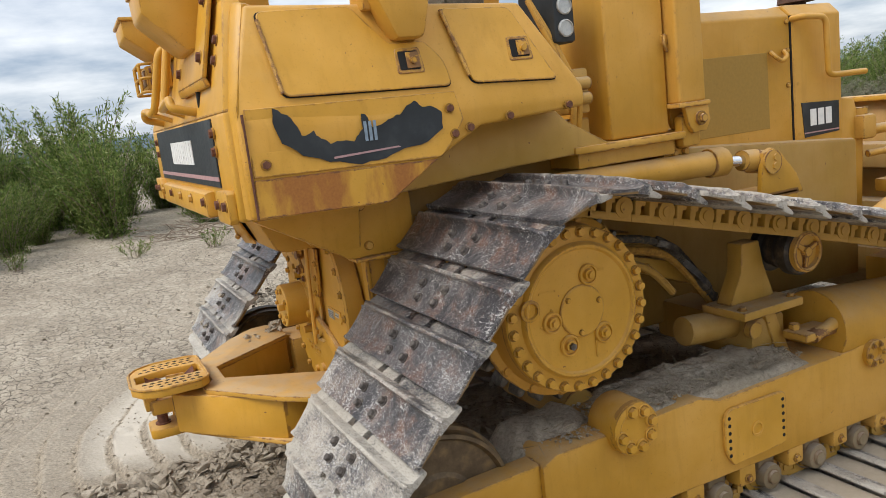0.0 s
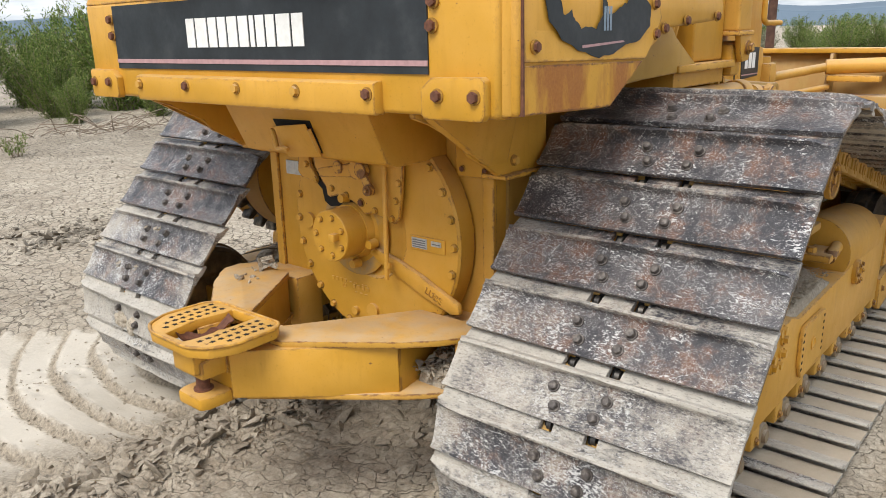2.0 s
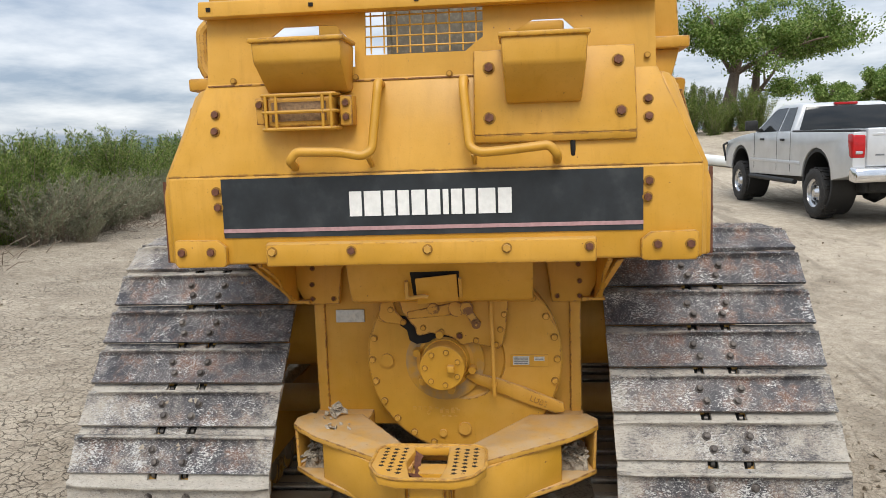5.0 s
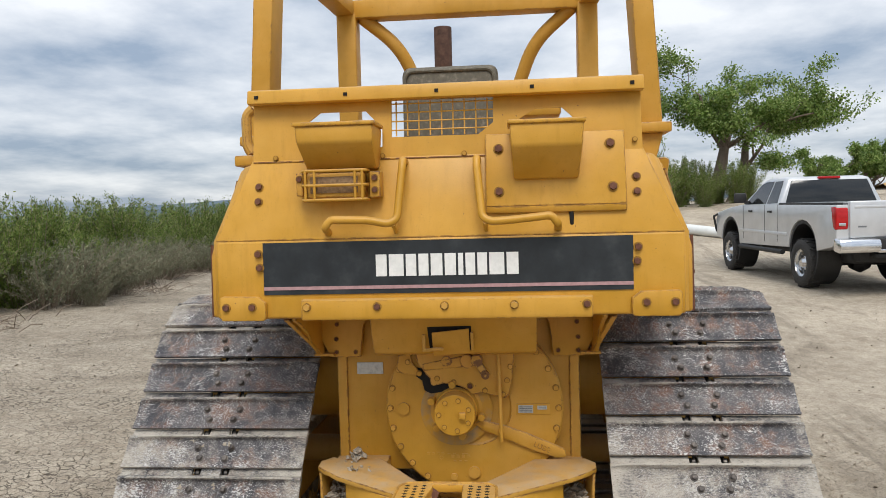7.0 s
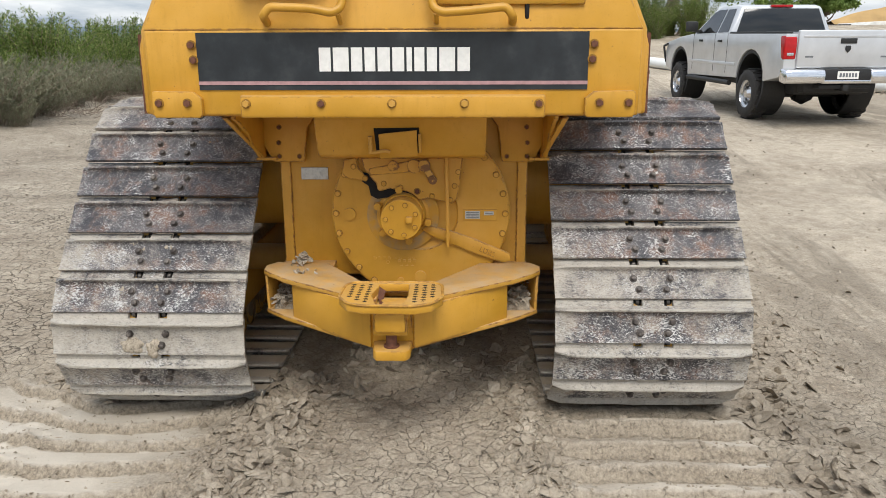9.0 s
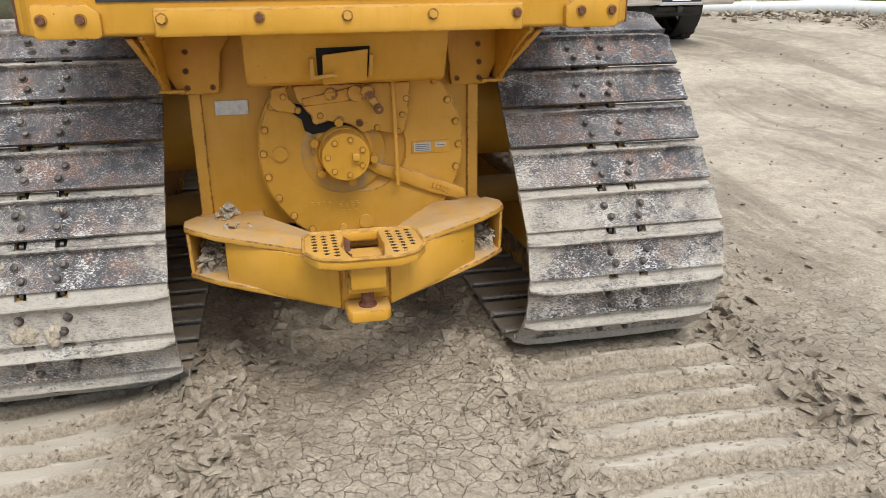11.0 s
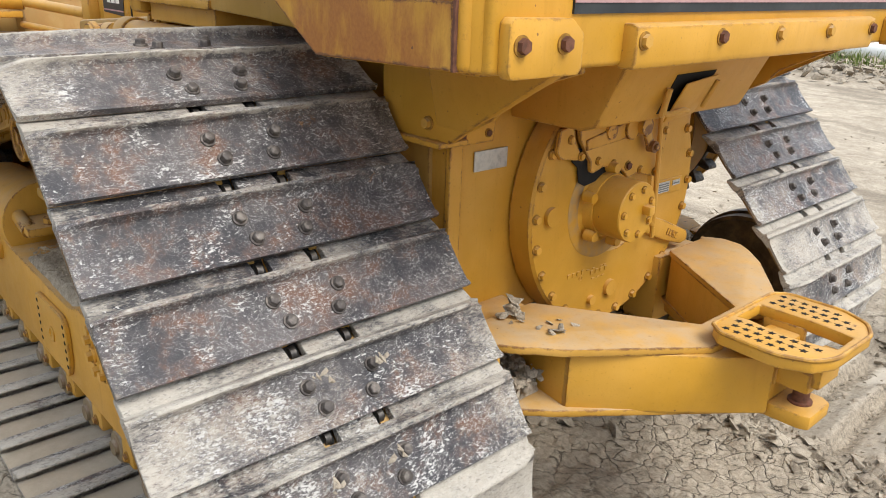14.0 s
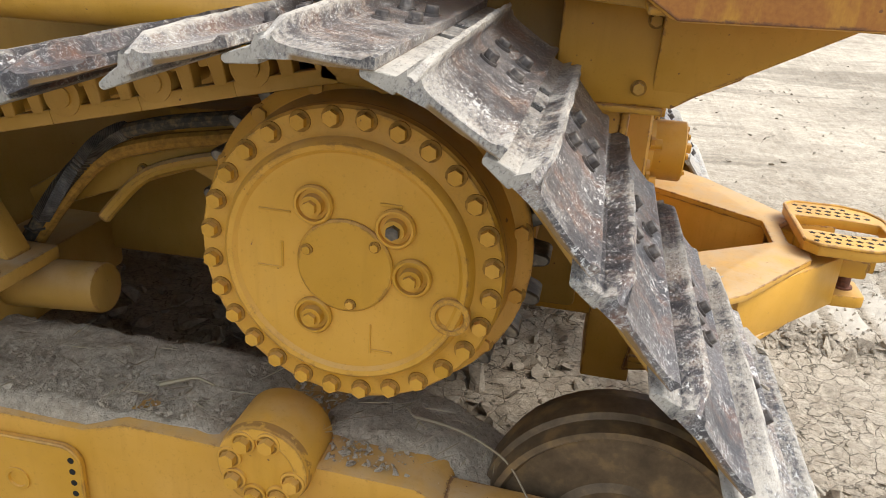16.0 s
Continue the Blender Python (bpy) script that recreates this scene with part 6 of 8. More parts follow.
for s in (-1, 1):
    a, b = sorted((s * 0.42, s * 0.80))
    cab = part("side_cabinet", box(1.595, 1.905, a, b, 1.495, 2.16, 0.010, 3), paint, dozer, "tall yellow side cabinet")
    part("running_plate", group_of([box(1.38, 1.96, min(s * 0.42, s * 0.84), max(s * 0.42, s * 0.84), 1.462, 1.492, 0.006), box(1.42, 1.93, min(s * 0.42, s * 0.80), max(s * 0.42, s * 0.80), 1.40, 1.465, 0.004),
                                    box(1.90, 2.05, min(s * 0.60, s * 0.76), max(s * 0.60, s * 0.76), 1.36, 1.50, 0.006)]), paint, cab)
    for x, z in ((1.99, 1.43), (2.02, 1.40), (1.96, 1.395)):
        part("plate_bolt", bolt((x, s * 0.762, z), (0, s, 0), 0.014, 0.012), paint_dusty, cab)
    # hinged canopy post with its pin
    post = part("canopy_post", group_of([box(1.915, 2.065, min(s * 0.73, s * 0.86), max(s * 0.73, s * 0.86), 1.61, 3.22, 0.012, 3), box(1.90, 2.08, min(s * 0.72, s * 0.87), max(s * 0.72, s * 0.87), 1.592, 1.612, 0.004)]), paint, dozer, "square yellow canopy post")
    part("yoke", group_of([prism([(1.94, 1.60), (2.075, 1.60), (2.085, 1.53), (2.06, 1.485), (1.985, 1.48), (1.96, 1.52)], "y", min(s * 0.835, s * 0.86), max(s * 0.835, s * 0.86), 0.004),
                           prism([(1.94, 1.60), (2.075, 1.60), (2.085, 1.53), (2.06, 1.485), (1.985, 1.48), (1.96, 1.52)], "y", min(s * 0.735, s * 0.76), max(s * 0.735, s * 0.76), 0.004), box(1.95, 2.06, min(s * 0.77, s * 0.83), max(s * 0.77, s * 0.83), 1.42, 1.56, 0.02)]), paint, post)
    part("yoke_pin", group_of([cyl((2.022, s * 0.72, 1.54), (2.022, s * 0.872, 1.54), 0.03, seg=18), bolt((2.022, s * 0.872, 1.54), (0, s, 0), 0.02, 0.018)]), paint_dusty, post)
    part("clip", group_of([box(1.885, 1.915, s * 0.80 - 0.012, s * 0.80 + 0.012, 1.86, 1.90, 0.004), tube(bend([(1.895, s * 0.815, 1.90), (1.88, s * 0.825, 1.86), (1.90, s * 0.82, 1.83)], 0.01), 0.006, 8)]), paint_dusty, post)
    # steering and lift cylinder that lies along the frame
    ram = part("ram", group_of([cyl((1.22, s * 0.78, 1.345), (2.19, s * 0.78, 1.328), 0.056, seg=28), cyl((2.13, s * 0.78, 1.329), (2.222, s * 0.78, 1.327), 0.066, seg=28, bevel=0.006), cyl((1.18, s * 0.78, 1.346), (1.25, s * 0.78, 1.345), 0.064, seg=28)]), paint, dozer)
    part("rod", cyl((2.2, s * 0.78, 1.327), (2.36, s * 0.78, 1.312), 0.026, seg=20), chrome, ram, "bright chrome rod")
    part("rod_eye", group_of([cyl((2.34, s * 0.78, 1.314), (2.43, s * 0.78, 1.305), 0.048, 0.052, 20), cyl((2.455, s * 0.72, 1.295), (2.455, s * 0.86, 1.295), 0.055, seg=24)]), paint_dusty, ram)
    part("ram_bracket", group_of([prism([(2.38, 1.13), (2.66, 1.13), (2.62, 1.22), (2.52, 1.33), (2.46, 1.36), (2.41, 1.34), (2.39, 1.25)], "y", min(s * 0.82, s * 0.85), max(s * 0.82, s * 0.85), 0.006), box(2.40, 2.62, min(s * 0.58, s * 0.85), max(s * 0.58, s * 0.85), 1.10, 1.15, 0.006)]), paint, ram)
    for x, z in ((2.47, 1.315), (2.465, 1.275)):
        part("bracket_bolt", bolt((x, s * 0.852, z), (0, s, 0), 0.017, 0.014), paint_dusty, ram)
    # brake and oil lines beside the seat
    for k in range(2):
        part("oil_line", tube(bend([(1.30, s * 0.72, 2.08), (1.36 + 0.02 * k, s * 0.78, 1.88), (1.43 + 0.03 * k, s * 0.80, 1.72 - 0.03 * k), (1.44 + 0.02 * k, s * 0.74, 1.50)], 0.12), 0.013, 10), paint_dusty, dozer)
    part("valve_block", group_of([box(1.42, 1.53, min(s * 0.62, s * 0.76), max(s * 0.62, s * 0.76), 1.62, 1.80, 0.01), cyl((1.44, s * 0.77, 1.74), (1.52, s * 0.77, 1.74), 0.025, seg=12), cyl((1.44, s * 0.77, 1.68), (1.52, s * 0.77, 1.68), 0.025, seg=12), box(1.43, 1.55, min(s * 0.6, s * 0.72), max(s * 0.6, s * 0.72), 1.49, 1.60, 0.008)]), paint_dark, dozer)
    # rear canopy post on its foot
    rp = part("canopy_post", group_of([hull([(x, s * y, z) for x in (0.54, 0.72) for y, z in ((0.90, 2.26), (1.0, 2.26), (0.84, 3.22), (0.94, 3.22))], 0.012)]), paint, dozer, "square yellow canopy post")
    part("foot", group_of([box(0.48, 0.78, min(s * 0.86, s * 1.03), max(s * 0.86, s * 1.03), 2.215, 2.262, 0.008), hull([(x, s * y, z) for x in (0.52, 0.74) for y, z in ((0.86, 2.22), (1.0, 2.22), (0.82, 2.04), (0.95, 2.04))], 0.01)]), paint, rp)
part("canopy_beam", group_of([box(1.92, 2.06, -0.86, 0.86, 3.18, 3.30, 0.012)]), paint, dozer)
for s in (-1, 1):
    part("canopy_side_rail", hull([(x, s * y, z) for x, y in ((0.55, 0.84), (0.70, 0.94), (1.93, 0.74), (2.05, 0.86)) for z in (3.20, 3.30)], 0.01), paint, dozer)
    part("canopy_brace", tube(bend([(2.00, s * 0.70, 3.20), (2.06, s * 0.45, 3.0), (2.2, s * 0.30, 2.62), (2.25, s * 0.28, 2.0)], 0.25, 8), 0.045, 12), paint, dozer)
seat = part("seat", group_of([box(1.20, 1.42, -0.22, 0.33, 2.04, 2.705, 0.05, 4), box(1.30, 1.80, -0.22, 0.31, 1.80, 2.0, 0.05, 3)]), seat_mat, dozer, "worn olive vinyl operator seat")
part("seat_piping", tube(bend([(1.20, -0.2, 2.08), (1.20, -0.2, 2.675), (1.20, 0.31, 2.675), (1.20, 0.31, 2.08)], 0.06), 0.012, 8), seat_mat, seat)
part("dash_hoop", box(2.0, 2.2, -0.62, 0.1, 2.5, 2.58, 0.02), paint, dozer)
dash = part("dash_panel", box(1.36, 1.46, -0.80, -0.55, 1.90, 2.20, 0.015), black, dozer, "black gauge panel")
for k in range(3):
    part("gauge", group_of([lathe([(0.034, 0.80), (0.034, 0.808), (0.029, 0.811), (0.027, 0.805), (0, 0.805)], (1.41, 0, 1.955 + k * 0.085), (0, -1, 0), 24)]), tin, dash)
# hydraulic hose in a spring sleeve
for s in (-1, 1):
    pts = bend([(1.40, s * 0.90, 1.125), (1.57, s * 0.95, 1.105), (1.72, s * 0.95, 1.055), (1.86, s * 0.95, 0.905), (2.02, s * 0.95, 0.69)], 0.12, 8)
    part("hose", tube(pts, 0.017, 10), hose_mat, dozer)
    part("hose", tube([p + Vector((0.02, -0.02 * s, -0.052)) for p in pts], 0.019, 10), grime, dozer)
    part("hose", tube([p + Vector((-0.06, -0.06 * s, -0.095)) for p in pts[:-6]], 0.017, 10), paint_dark, dozer)
    coil = []
    for i in range(300):
        t = i / 299 * 0.62 + 0.36
        f = t * (len(pts) - 1)
        k = min(int(f), len(pts) - 2)
        p = pts[k].lerp(pts[k + 1], f - k)
        d = (pts[k + 1] - pts[k]).normalized()
        u = d.cross(Vector((0, 1, 0))).normalized()
        w = d.cross(u)
        coil.append(p + (u * math.cos(i * 1.25) + w * math.sin(i * 1.25)) * 0.021)
    part("spring_sleeve", tube(coil, 0.0035, 5), bare, dozer)
    part("hose_guard", group_of([prism([(1.40, 1.13), (1.60, 1.12), (1.585, 1.02), (1.90, 0.93), (2.02, 0.86), (2.0, 0.80), (1.55, 0.97), (1.40, 0.90)], "y", min(s * 0.70, s * 0.86), max(s * 0.70, s * 0.86), 0.006), bolt((1.52, s * 0.862, 1.0), (0, s, 0), 0.012, 0.012), bolt((1.68, s * 0.862, 0.955), (0, s, 0), 0.012, 0.012)]), paint_dark, dozer)

# ---- blade and its linkage ----
prof = []
for i in range(13):
    t = i / 12
    prof.append((4.66 + 0.20 * math.sin(math.pi * t) * -1 + 0.16 * (1 - t), 0.02 + 1.42 * t))
back = [(x - 0.035, z) for x, z in prof[::-1]]
blade = part("blade", group_of([prism(prof + back, "y", -1.95, 1.95, 0.004, 1)]), blade_mat, dozer, "wide yellow dozer blade")
part("blade_lip", group_of([box(4.54, 4.74, -1.95, 1.95, 1.43, 1.465, 0.006)]), paint, blade)
for z in (0.30, 0.62, 1.0):
    part("blade_rib", box(4.34, 4.52, -1.80, 1.80, z, z + 0.16, 0.012), blade_mat, blade)
for y in (-1.75, -1.2, -0.6, 0.6, 1.2, 1.75):
    part("blade_gusset", prism([(4.34, 0.3), (4.52, 0.3), (4.60, 1.43), (4.50, 1.43), (4.38, 1.16)], "y", y - 0.012, y + 0.012, 0.003), blade_mat, blade)
for s in (-1, 1):
    an = part("angle_cylinder", group_of([cyl((4.36, s * 0.60, 1.345), (4.50, s * 1.02, 1.36), 0.05, seg=24), box(4.33, 4.40, min(s * 0.62, s * 0.95), max(s * 0.62, s * 0.95), 1.25, 1.29, 0.006), cyl((4.48, s * 1.0, 1.36), (4.52, s * 1.10, 1.363), 0.075, seg=24)]), paint, dozer)
    part("rod", cyl((3.74, s * 0.40, 1.30), (4.37, s * 0.61, 1.345), 0.03, seg=16), paint_dusty, an)
    part("rod_clamp", group_of([box(3.66, 3.78, min(s * 0.32, s * 0.46), max(s * 0.32, s * 0.46), 1.26, 1.40, 0.02), cyl((3.72, s * 0.38, 1.38), (3.72, s * 0.38, 1.44), 0.05, seg=18)]), paint_dusty, an)
    part("link_bar", cyl((3.74, s * 0.42, 1.17), (4.38, s * 0.62, 1.21), 0.02, seg=12), paint_dusty, an)
    lf = part("lift_cylinder", cyl((3.30, s * 0.72, 0.84), (3.85, s * 0.74, 1.05), 0.062, seg=24), paint, dozer)
    part("rod", cyl((3.84, s * 0.74, 1.045), (4.05, s * 0.75, 1.12), 0.032, seg=16), chrome, lf)
    part("rod_eye", cyl((4.07, s * 0.68, 1.13), (4.07, s * 0.82, 1.13), 0.055, seg=18), paint_dusty, lf)
    part("push_arm", group_of([hull([(3.3, s * 0.70, 0.50), (3.3, s * 0.90, 0.50), (3.3, s * 0.70, 0.68), (3.3, s * 0.90, 0.68), (4.42, s * 0.75, 0.40), (4.42, s * 0.95, 0.40), (4.42, s * 0.75, 0.72), (4.42, s * 0.95, 0.72)], 0.01),
                               prism([(4.10, 0.40), (4.50, 0.35), (4.50, 1.16), (4.34, 1.18), (4.22, 1.10)], "y", min(s * 1.25, s * 1.29), max(s * 1.25, s * 1.29), 0.008), box(3.9, 4.42, min(s * 0.35, s * 1.2), max(s * 0.35, s * 1.2), 0.92, 1.0, 0.01)]), paint, blade)
    for z in (0.95, 1.02, 1.09):
        part("arm_bolt", bolt((4.38, s * 1.292, z), (0, s, 0), 0.018, 0.014), paint_dusty, blade)
    if s < 0:
        part("blade_marker", cyl((4.62, s * 0.13, 1.46), (4.62, s * 0.13, 2.5), 0.032, seg=14), stack_mat, blade, "rusty upright marker post")

# rolled side curtain tied beside the rail
for k in range(3):
    part("curtain_roll", tube(bend([(0.30 + 0.03 * k, 0.90 + 0.012 * k, 2.16), (0.30 + 0.03 * k, 0.925 + 0.012 * k, 2.20), (0.30 + 0.03 * k, 0.925 + 0.012 * k, 2.34), (0.30 + 0.03 * k, 0.89 + 0.012 * k, 2.37)], 0.03), 0.022, 10), paint_dusty, dozer)
part("curtain_shelf", box(0.24, 0.46, 0.84, 0.97, 2.10, 2.15, 0.01), paint, dozer)

# ---- loose dirt ----
def clod_shapes(count, seed):
    """Broken lumps of clay: points on a squashed ball, pulled into a hull."""
    r = random.Random(seed)
    out = []
    for _ in range(count):
        bm = bmesh.new()
        sx, sy, sz = r.uniform(0.7, 1.4), r.uniform(0.6, 1.2), r.uniform(0.16, 0.55)
        for _ in range(11):
            v = Vector((r.gauss(0, 1), r.gauss(0, 1), r.gauss(0, 1))).normalized() * r.uniform(0.8, 1.05)
            bm.verts.new((v.x * sx, v.y * sy, v.z * sz))
        bmesh.ops.convex_hull(bm, input=bm.verts[:])
        for v in [v for v in bm.verts if not v.link_faces]:
            bm.verts.remove(v)
        bm.verts.index_update()
        out.append((np.array([v.co[:] for v in bm.verts]), [[v.index for v in f.verts] for f in bm.faces]))
        bm.free()
    return out


CLODS = clod_shapes(24, 11)


def scatter_clods(name, spots, mat, label, sink=0.35):
    """One mesh of many lumps. spots: (x, y, z, size, rotation seed)."""
    V, F, base = [], [], 0
    r = random.Random(len(spots))
    for x, y, z, size in spots:
        pts, faces = CLODS[r.randrange(len(CLODS))]
        e = np.array(Euler((r.gauss(0, 0.5), r.gauss(0, 0.5), r.uniform(0, 6.28))).to_matrix())
        q = (pts * size) @ e.T + np.array((x, y, z + size * 0.5 * (1 - sink) - size * 0.15))
        V.extend(q.tolist())
        F.extend([[i + base for i in f] for f in faces])
        base += len(pts)
    me = bpy.data.meshes.new(name)
    me.from_pydata(V, [], F)
    me.materials.append(mat)
    return tagged(new(name, me), label, "dirt", kind="stuff")


def band(r, n, xs, ys, sizes, bias=2.0):
    out = []
    for _ in range(n):
        x, y = r.uniform(*xs), r.gauss((ys[0] + ys[1]) / 2, (ys[1] - ys[0]) / 3.2)
        out.append((x, y, float(ground_z(x, y)), sizes[0] + (sizes[1] - sizes[0]) * r.random() ** bias))
    return out


r = random.Random(5)
spots = band(r, 1300, (-1.5, 0.7), (0.44, 0.78), (0.006, 0.056), 2.9) + band(r, 380, (-0.8, 0.9), (-0.66, -0.48), (0.006, 0.045), 2.4) + band(r, 1000, (-2.0, 1.2), (-2.0, -1.58), (0.005, 0.055), 3.0)
spots += band(r, 3600, (-1.9, 0.7), (0.34, 0.90), (0.003, 0.020), 1.6) + band(r, 600, (-0.9, 0.9), (-0.72, -0.46), (0.003, 0.020), 1.6)
spots += band(r, 400, (-0.6, 1.2), (1.58, 1.95), (0.005, 0.04), 2.6) + band(r, 1500, (-2.6, 0.5), (-1.6, -0.6), (0.003, 0.016), 2.0) + band(r, 500, (0.4, 3.0), (-0.6, 0.6), (0.006, 0.07), 2.0)
spots += band(r, 900, (0.8, 4.0), (-2.5, -1.6), (0.005, 0.04), 2.5) + band(r, 500, (-2.4, 0.4), (0.6, 2.6), (0.003, 0.012), 2.0)
for _ in range(2200):
    if r.random() < 0.5:
        x, y = -0.14 + 0.187 * r.randrange(-9, 2) + r.gauss(0, 0.018), r.uniform(-1.62, -0.66)
    else:
        q, a = 1.30 + 0.196 * r.randrange(0, 6) + r.gauss(0, 0.014), radians(r.uniform(-22, 42))
        x, y = 1.40 - q * math.cos(a), 1.35 + q * math.sin(a)
    spots.append((x, y, float(ground_z(x, y)), 0.003 + 0.011 * r.random() ** 2))
spots = [q for q in spots if q[3] < 0.012 or float(ring_prints(q[0], q[1])[0]) < 0.3 or q[1] < 0.95]
scatter_clods("dirt_clods", spots, clod_mat, "broken clods of grey-brown clay beside the tracks")
spots = []
for _ in range(6000):
    x = r.uniform(-3, 9)
    y = r.choice((r.uniform(2.0, 9.0), r.uniform(2.6, 7.0), r.uniform(-9, -1.7), r.uniform(-7, -1.8), r.uniform(-2.2, 2.2)) if x > -0.2 else (r.uniform(2.0, 9.0), r.uniform(-9, -1.7)))
    spots.append((x, y, float(ground_z(x, y)), 0.004 + 0.024 * r.random() ** 3))
scatter_clods("crumbs", spots, clod_mat, "small crumbs of clay strewn over the ground")
spots = []
for _ in range(900):
    cx, cy, rx, ry = ((1.92, 4.2, 0.26, 0.20), (1.12, 4.2, 0.24, 0.17))[r.random() < 0.5]
    x, y = r.gauss(cx, rx), r.gauss(cy, ry)
    spots.append((x, y, float(ground_z(x, y)), 0.006 + 0.036 * r.random() ** 2.2))
scatter_clods("dirt_clods", spots, dark_clod, "dark patches of freshly broken clay")
# low bank of rough dirt before the white pipe
spots = []
for _ in range(2600):
    t = r.random()
    x = 3 + 18 * t
    y = -11.2 + 4.6 * max(0, t - 0.35) + r.gauss(0, 0.55)
    spots.append((x, y, float(ground_z(x, y)) + r.uniform(0, 0.10), 0.02 + 0.10 * r.random() ** 2.5))
scatter_clods("dirt_bank", spots, clod_mat, "low bank of rough grey clods along the track")


# ---- dirt that lies on the machine ----
def mud_sheet(name, x0, x1, y0, y1, zf, parent, amp, seed, label="", nx=90, ny=26):
    xs, ys = np.linspace(x0, x1, nx), np.linspace(y0, y1, ny)
    A, B = np.meshgrid(xs, ys, indexing="ij")
    e = np.minimum(np.minimum((A - x0) / (x1 - x0), (x1 - A) / (x1 - x0)) * 8, np.minimum((B - y0) / (y1 - y0), (y1 - B) / (y1 - y0)) * 14)
    e = np.clip(e, 0, 1) ** 0.6
    C = zf(A, B) - 0.03 * (1 - e) + amp * e * (0.7 + 0.35 * waves(A, B, seed, 10, 9, 30) + 0.22 * waves(A, B, seed + 1, 16, 40, 110))
    V = np.stack([A.ravel(), B.ravel(), C.ravel()], 1)
    i = np.arange(nx - 1)[:, None] * ny + np.arange(ny - 1)[None, :]
    Q = np.stack([i, i + ny, i + ny + 1, i + 1], -1).reshape(-1, 4)
    me = bpy.data.meshes.new(name)
    me.from_pydata(V.tolist(), [], Q.tolist())
    me.materials.append(mud_mat)
    me.polygons.foreach_set("use_smooth", [True] * len(me.polygons))
    sol = new(name, me)
    return tagged(sol, label, "mud")


for s in (-1, 1):
    a, b = sorted((s * 0.985, s * 1.292))
    mud_sheet("mud", 1.20, 2.16, a, b, lambda A, B: 0.530 + 0.03 * smooth(1.27, 1.1, np.abs(B)), dozer, 0.024, 31 + s, "dried mud and chaff lying along the track frame")
    a, b = sorted((s * 0.985, s * 1.205))
    mud_sheet("mud", 0.62, 1.14, a, b, lambda A, B: 0.505 - 0.11 * (1 - smooth(0.62, 0.92, A)) + 0.035 * smooth(1.27, 1.1, np.abs(B)), dozer, 0.028, 41 + s, "dried mud lying behind the pivot cap", 50)
    y0, y1 = sorted((s * 0.47, s * 0.60))
    mud_sheet("mud", 0.26, 0.43, y0, y1, lambda A, B: 0.52 + 0.25 * (A - 0.24), dozer, 0.05, 51 + s, "dried mud packed inside the drawbar", 30, 16)
    q = []
    rr = random.Random(60 + s)
    for _ in range(3200):
        x, y = rr.uniform(0.66, 2.1), s * rr.uniform(1.0, 1.28)
        q.append((x, y, 0.568 if x > 1.28 else 0.54 - 0.11 * max(0.0, min(1.0, (0.92 - x) / 0.3)), 0.002 + 0.010 * rr.random() ** 2.5))
    scatter_clods("mud_crumbs", q, mud_mat, "crumbs of dried mud on the track frame")
for s in (-1, 1):
    q = []
    for _ in range(130):
        x = rr.uniform(0.24, 0.39)
        q.append((x, s * rr.uniform(0.48, 0.595), 0.545 + 0.3 * (x - 0.24) + rr.uniform(0, 0.03), 0.004 + 0.022 * rr.random() ** 2))
    scatter_clods("mud_crumbs", q, clod_mat, "broken dry mud packed into the drawbar")
lump = [(0.386, 0.480, 0.716, 0.046), (0.392, 0.470, 0.735, 0.034), (0.372, 0.496, 0.722, 0.036), (0.398, 0.455, 0.716, 0.034), (0.378, 0.462, 0.738, 0.026), (0.356, 0.478, 0.708, 0.024), (0.384, 0.515, 0.710, 0.026), (0.335, 0.49, 0.704, 0.014), (0.345, 0.52, 0.704, 0.012)]
scatter_clods("mud_lump", lump, mud_mat, "lump of dried mud left on the drawbar")
lump = [(0.25 + 0.03 * math.cos(k * 2.1), 0.43 + 0.05 * math.sin(k * 1.3), 0.702, 0.012 + 0.005 * (k % 3)) for k in range(7)]
scatter_clods("mud_lump", lump, mud_mat, "small lump of dried mud on the drawbar")

# clay pressed onto the shoes round their bolts
rr = random.Random(91)
def clay_smear(y0, z0, x0, wy, hz, seed):
    """A smear of clay dried onto a shoe: ragged outline, domed, thin towards its rim."""
    q = random.Random(seed)
    waves_ = [(k, q.uniform(0, 6.28), q.uniform(0.10, 0.26) / k ** 0.5) for k in (2, 3, 5, 7, 11)]
    bm = bmesh.new()
    rings = []
    for i in range(7):
        f, ring = 1 - i / 7, []
        for j in range(44):
            a = 2 * math.pi * j / 44
            g = 1 + sum(h * math.sin(k * a + p) for k, p, h in waves_)
            y, z = wy * f * g * math.cos(a), hz * f * g * math.sin(a)
            up = 0.013 * (1 - f ** 3) + 0.003 * math.sin(y * 190 + seed) * math.sin(z * 160) * (1 - f)
            ring.append(bm.verts.new((x0 + 0.16 * (z) - up + 0.006 * (i == 0), y0 + y, z0 + z)))
        rings.append(ring)
    for u, w in zip(rings, rings[1:]):
        for j in range(44):
            bm.faces.new((u[j], u[(j + 1) % 44], w[(j + 1) % 44], w[j]))
    bm.faces.new(rings[-1])
    bmesh.ops.recalc_face_normals(bm, faces=bm.faces[:])
    if bm.faces[0].normal.x > 0:
        bmesh.ops.reverse_faces(bm, faces=bm.faces[:])
    tagged(part("clay_smear", bm, mud_mat, None, "", 60), "smear of pale clay dried onto a track shoe", "clay")


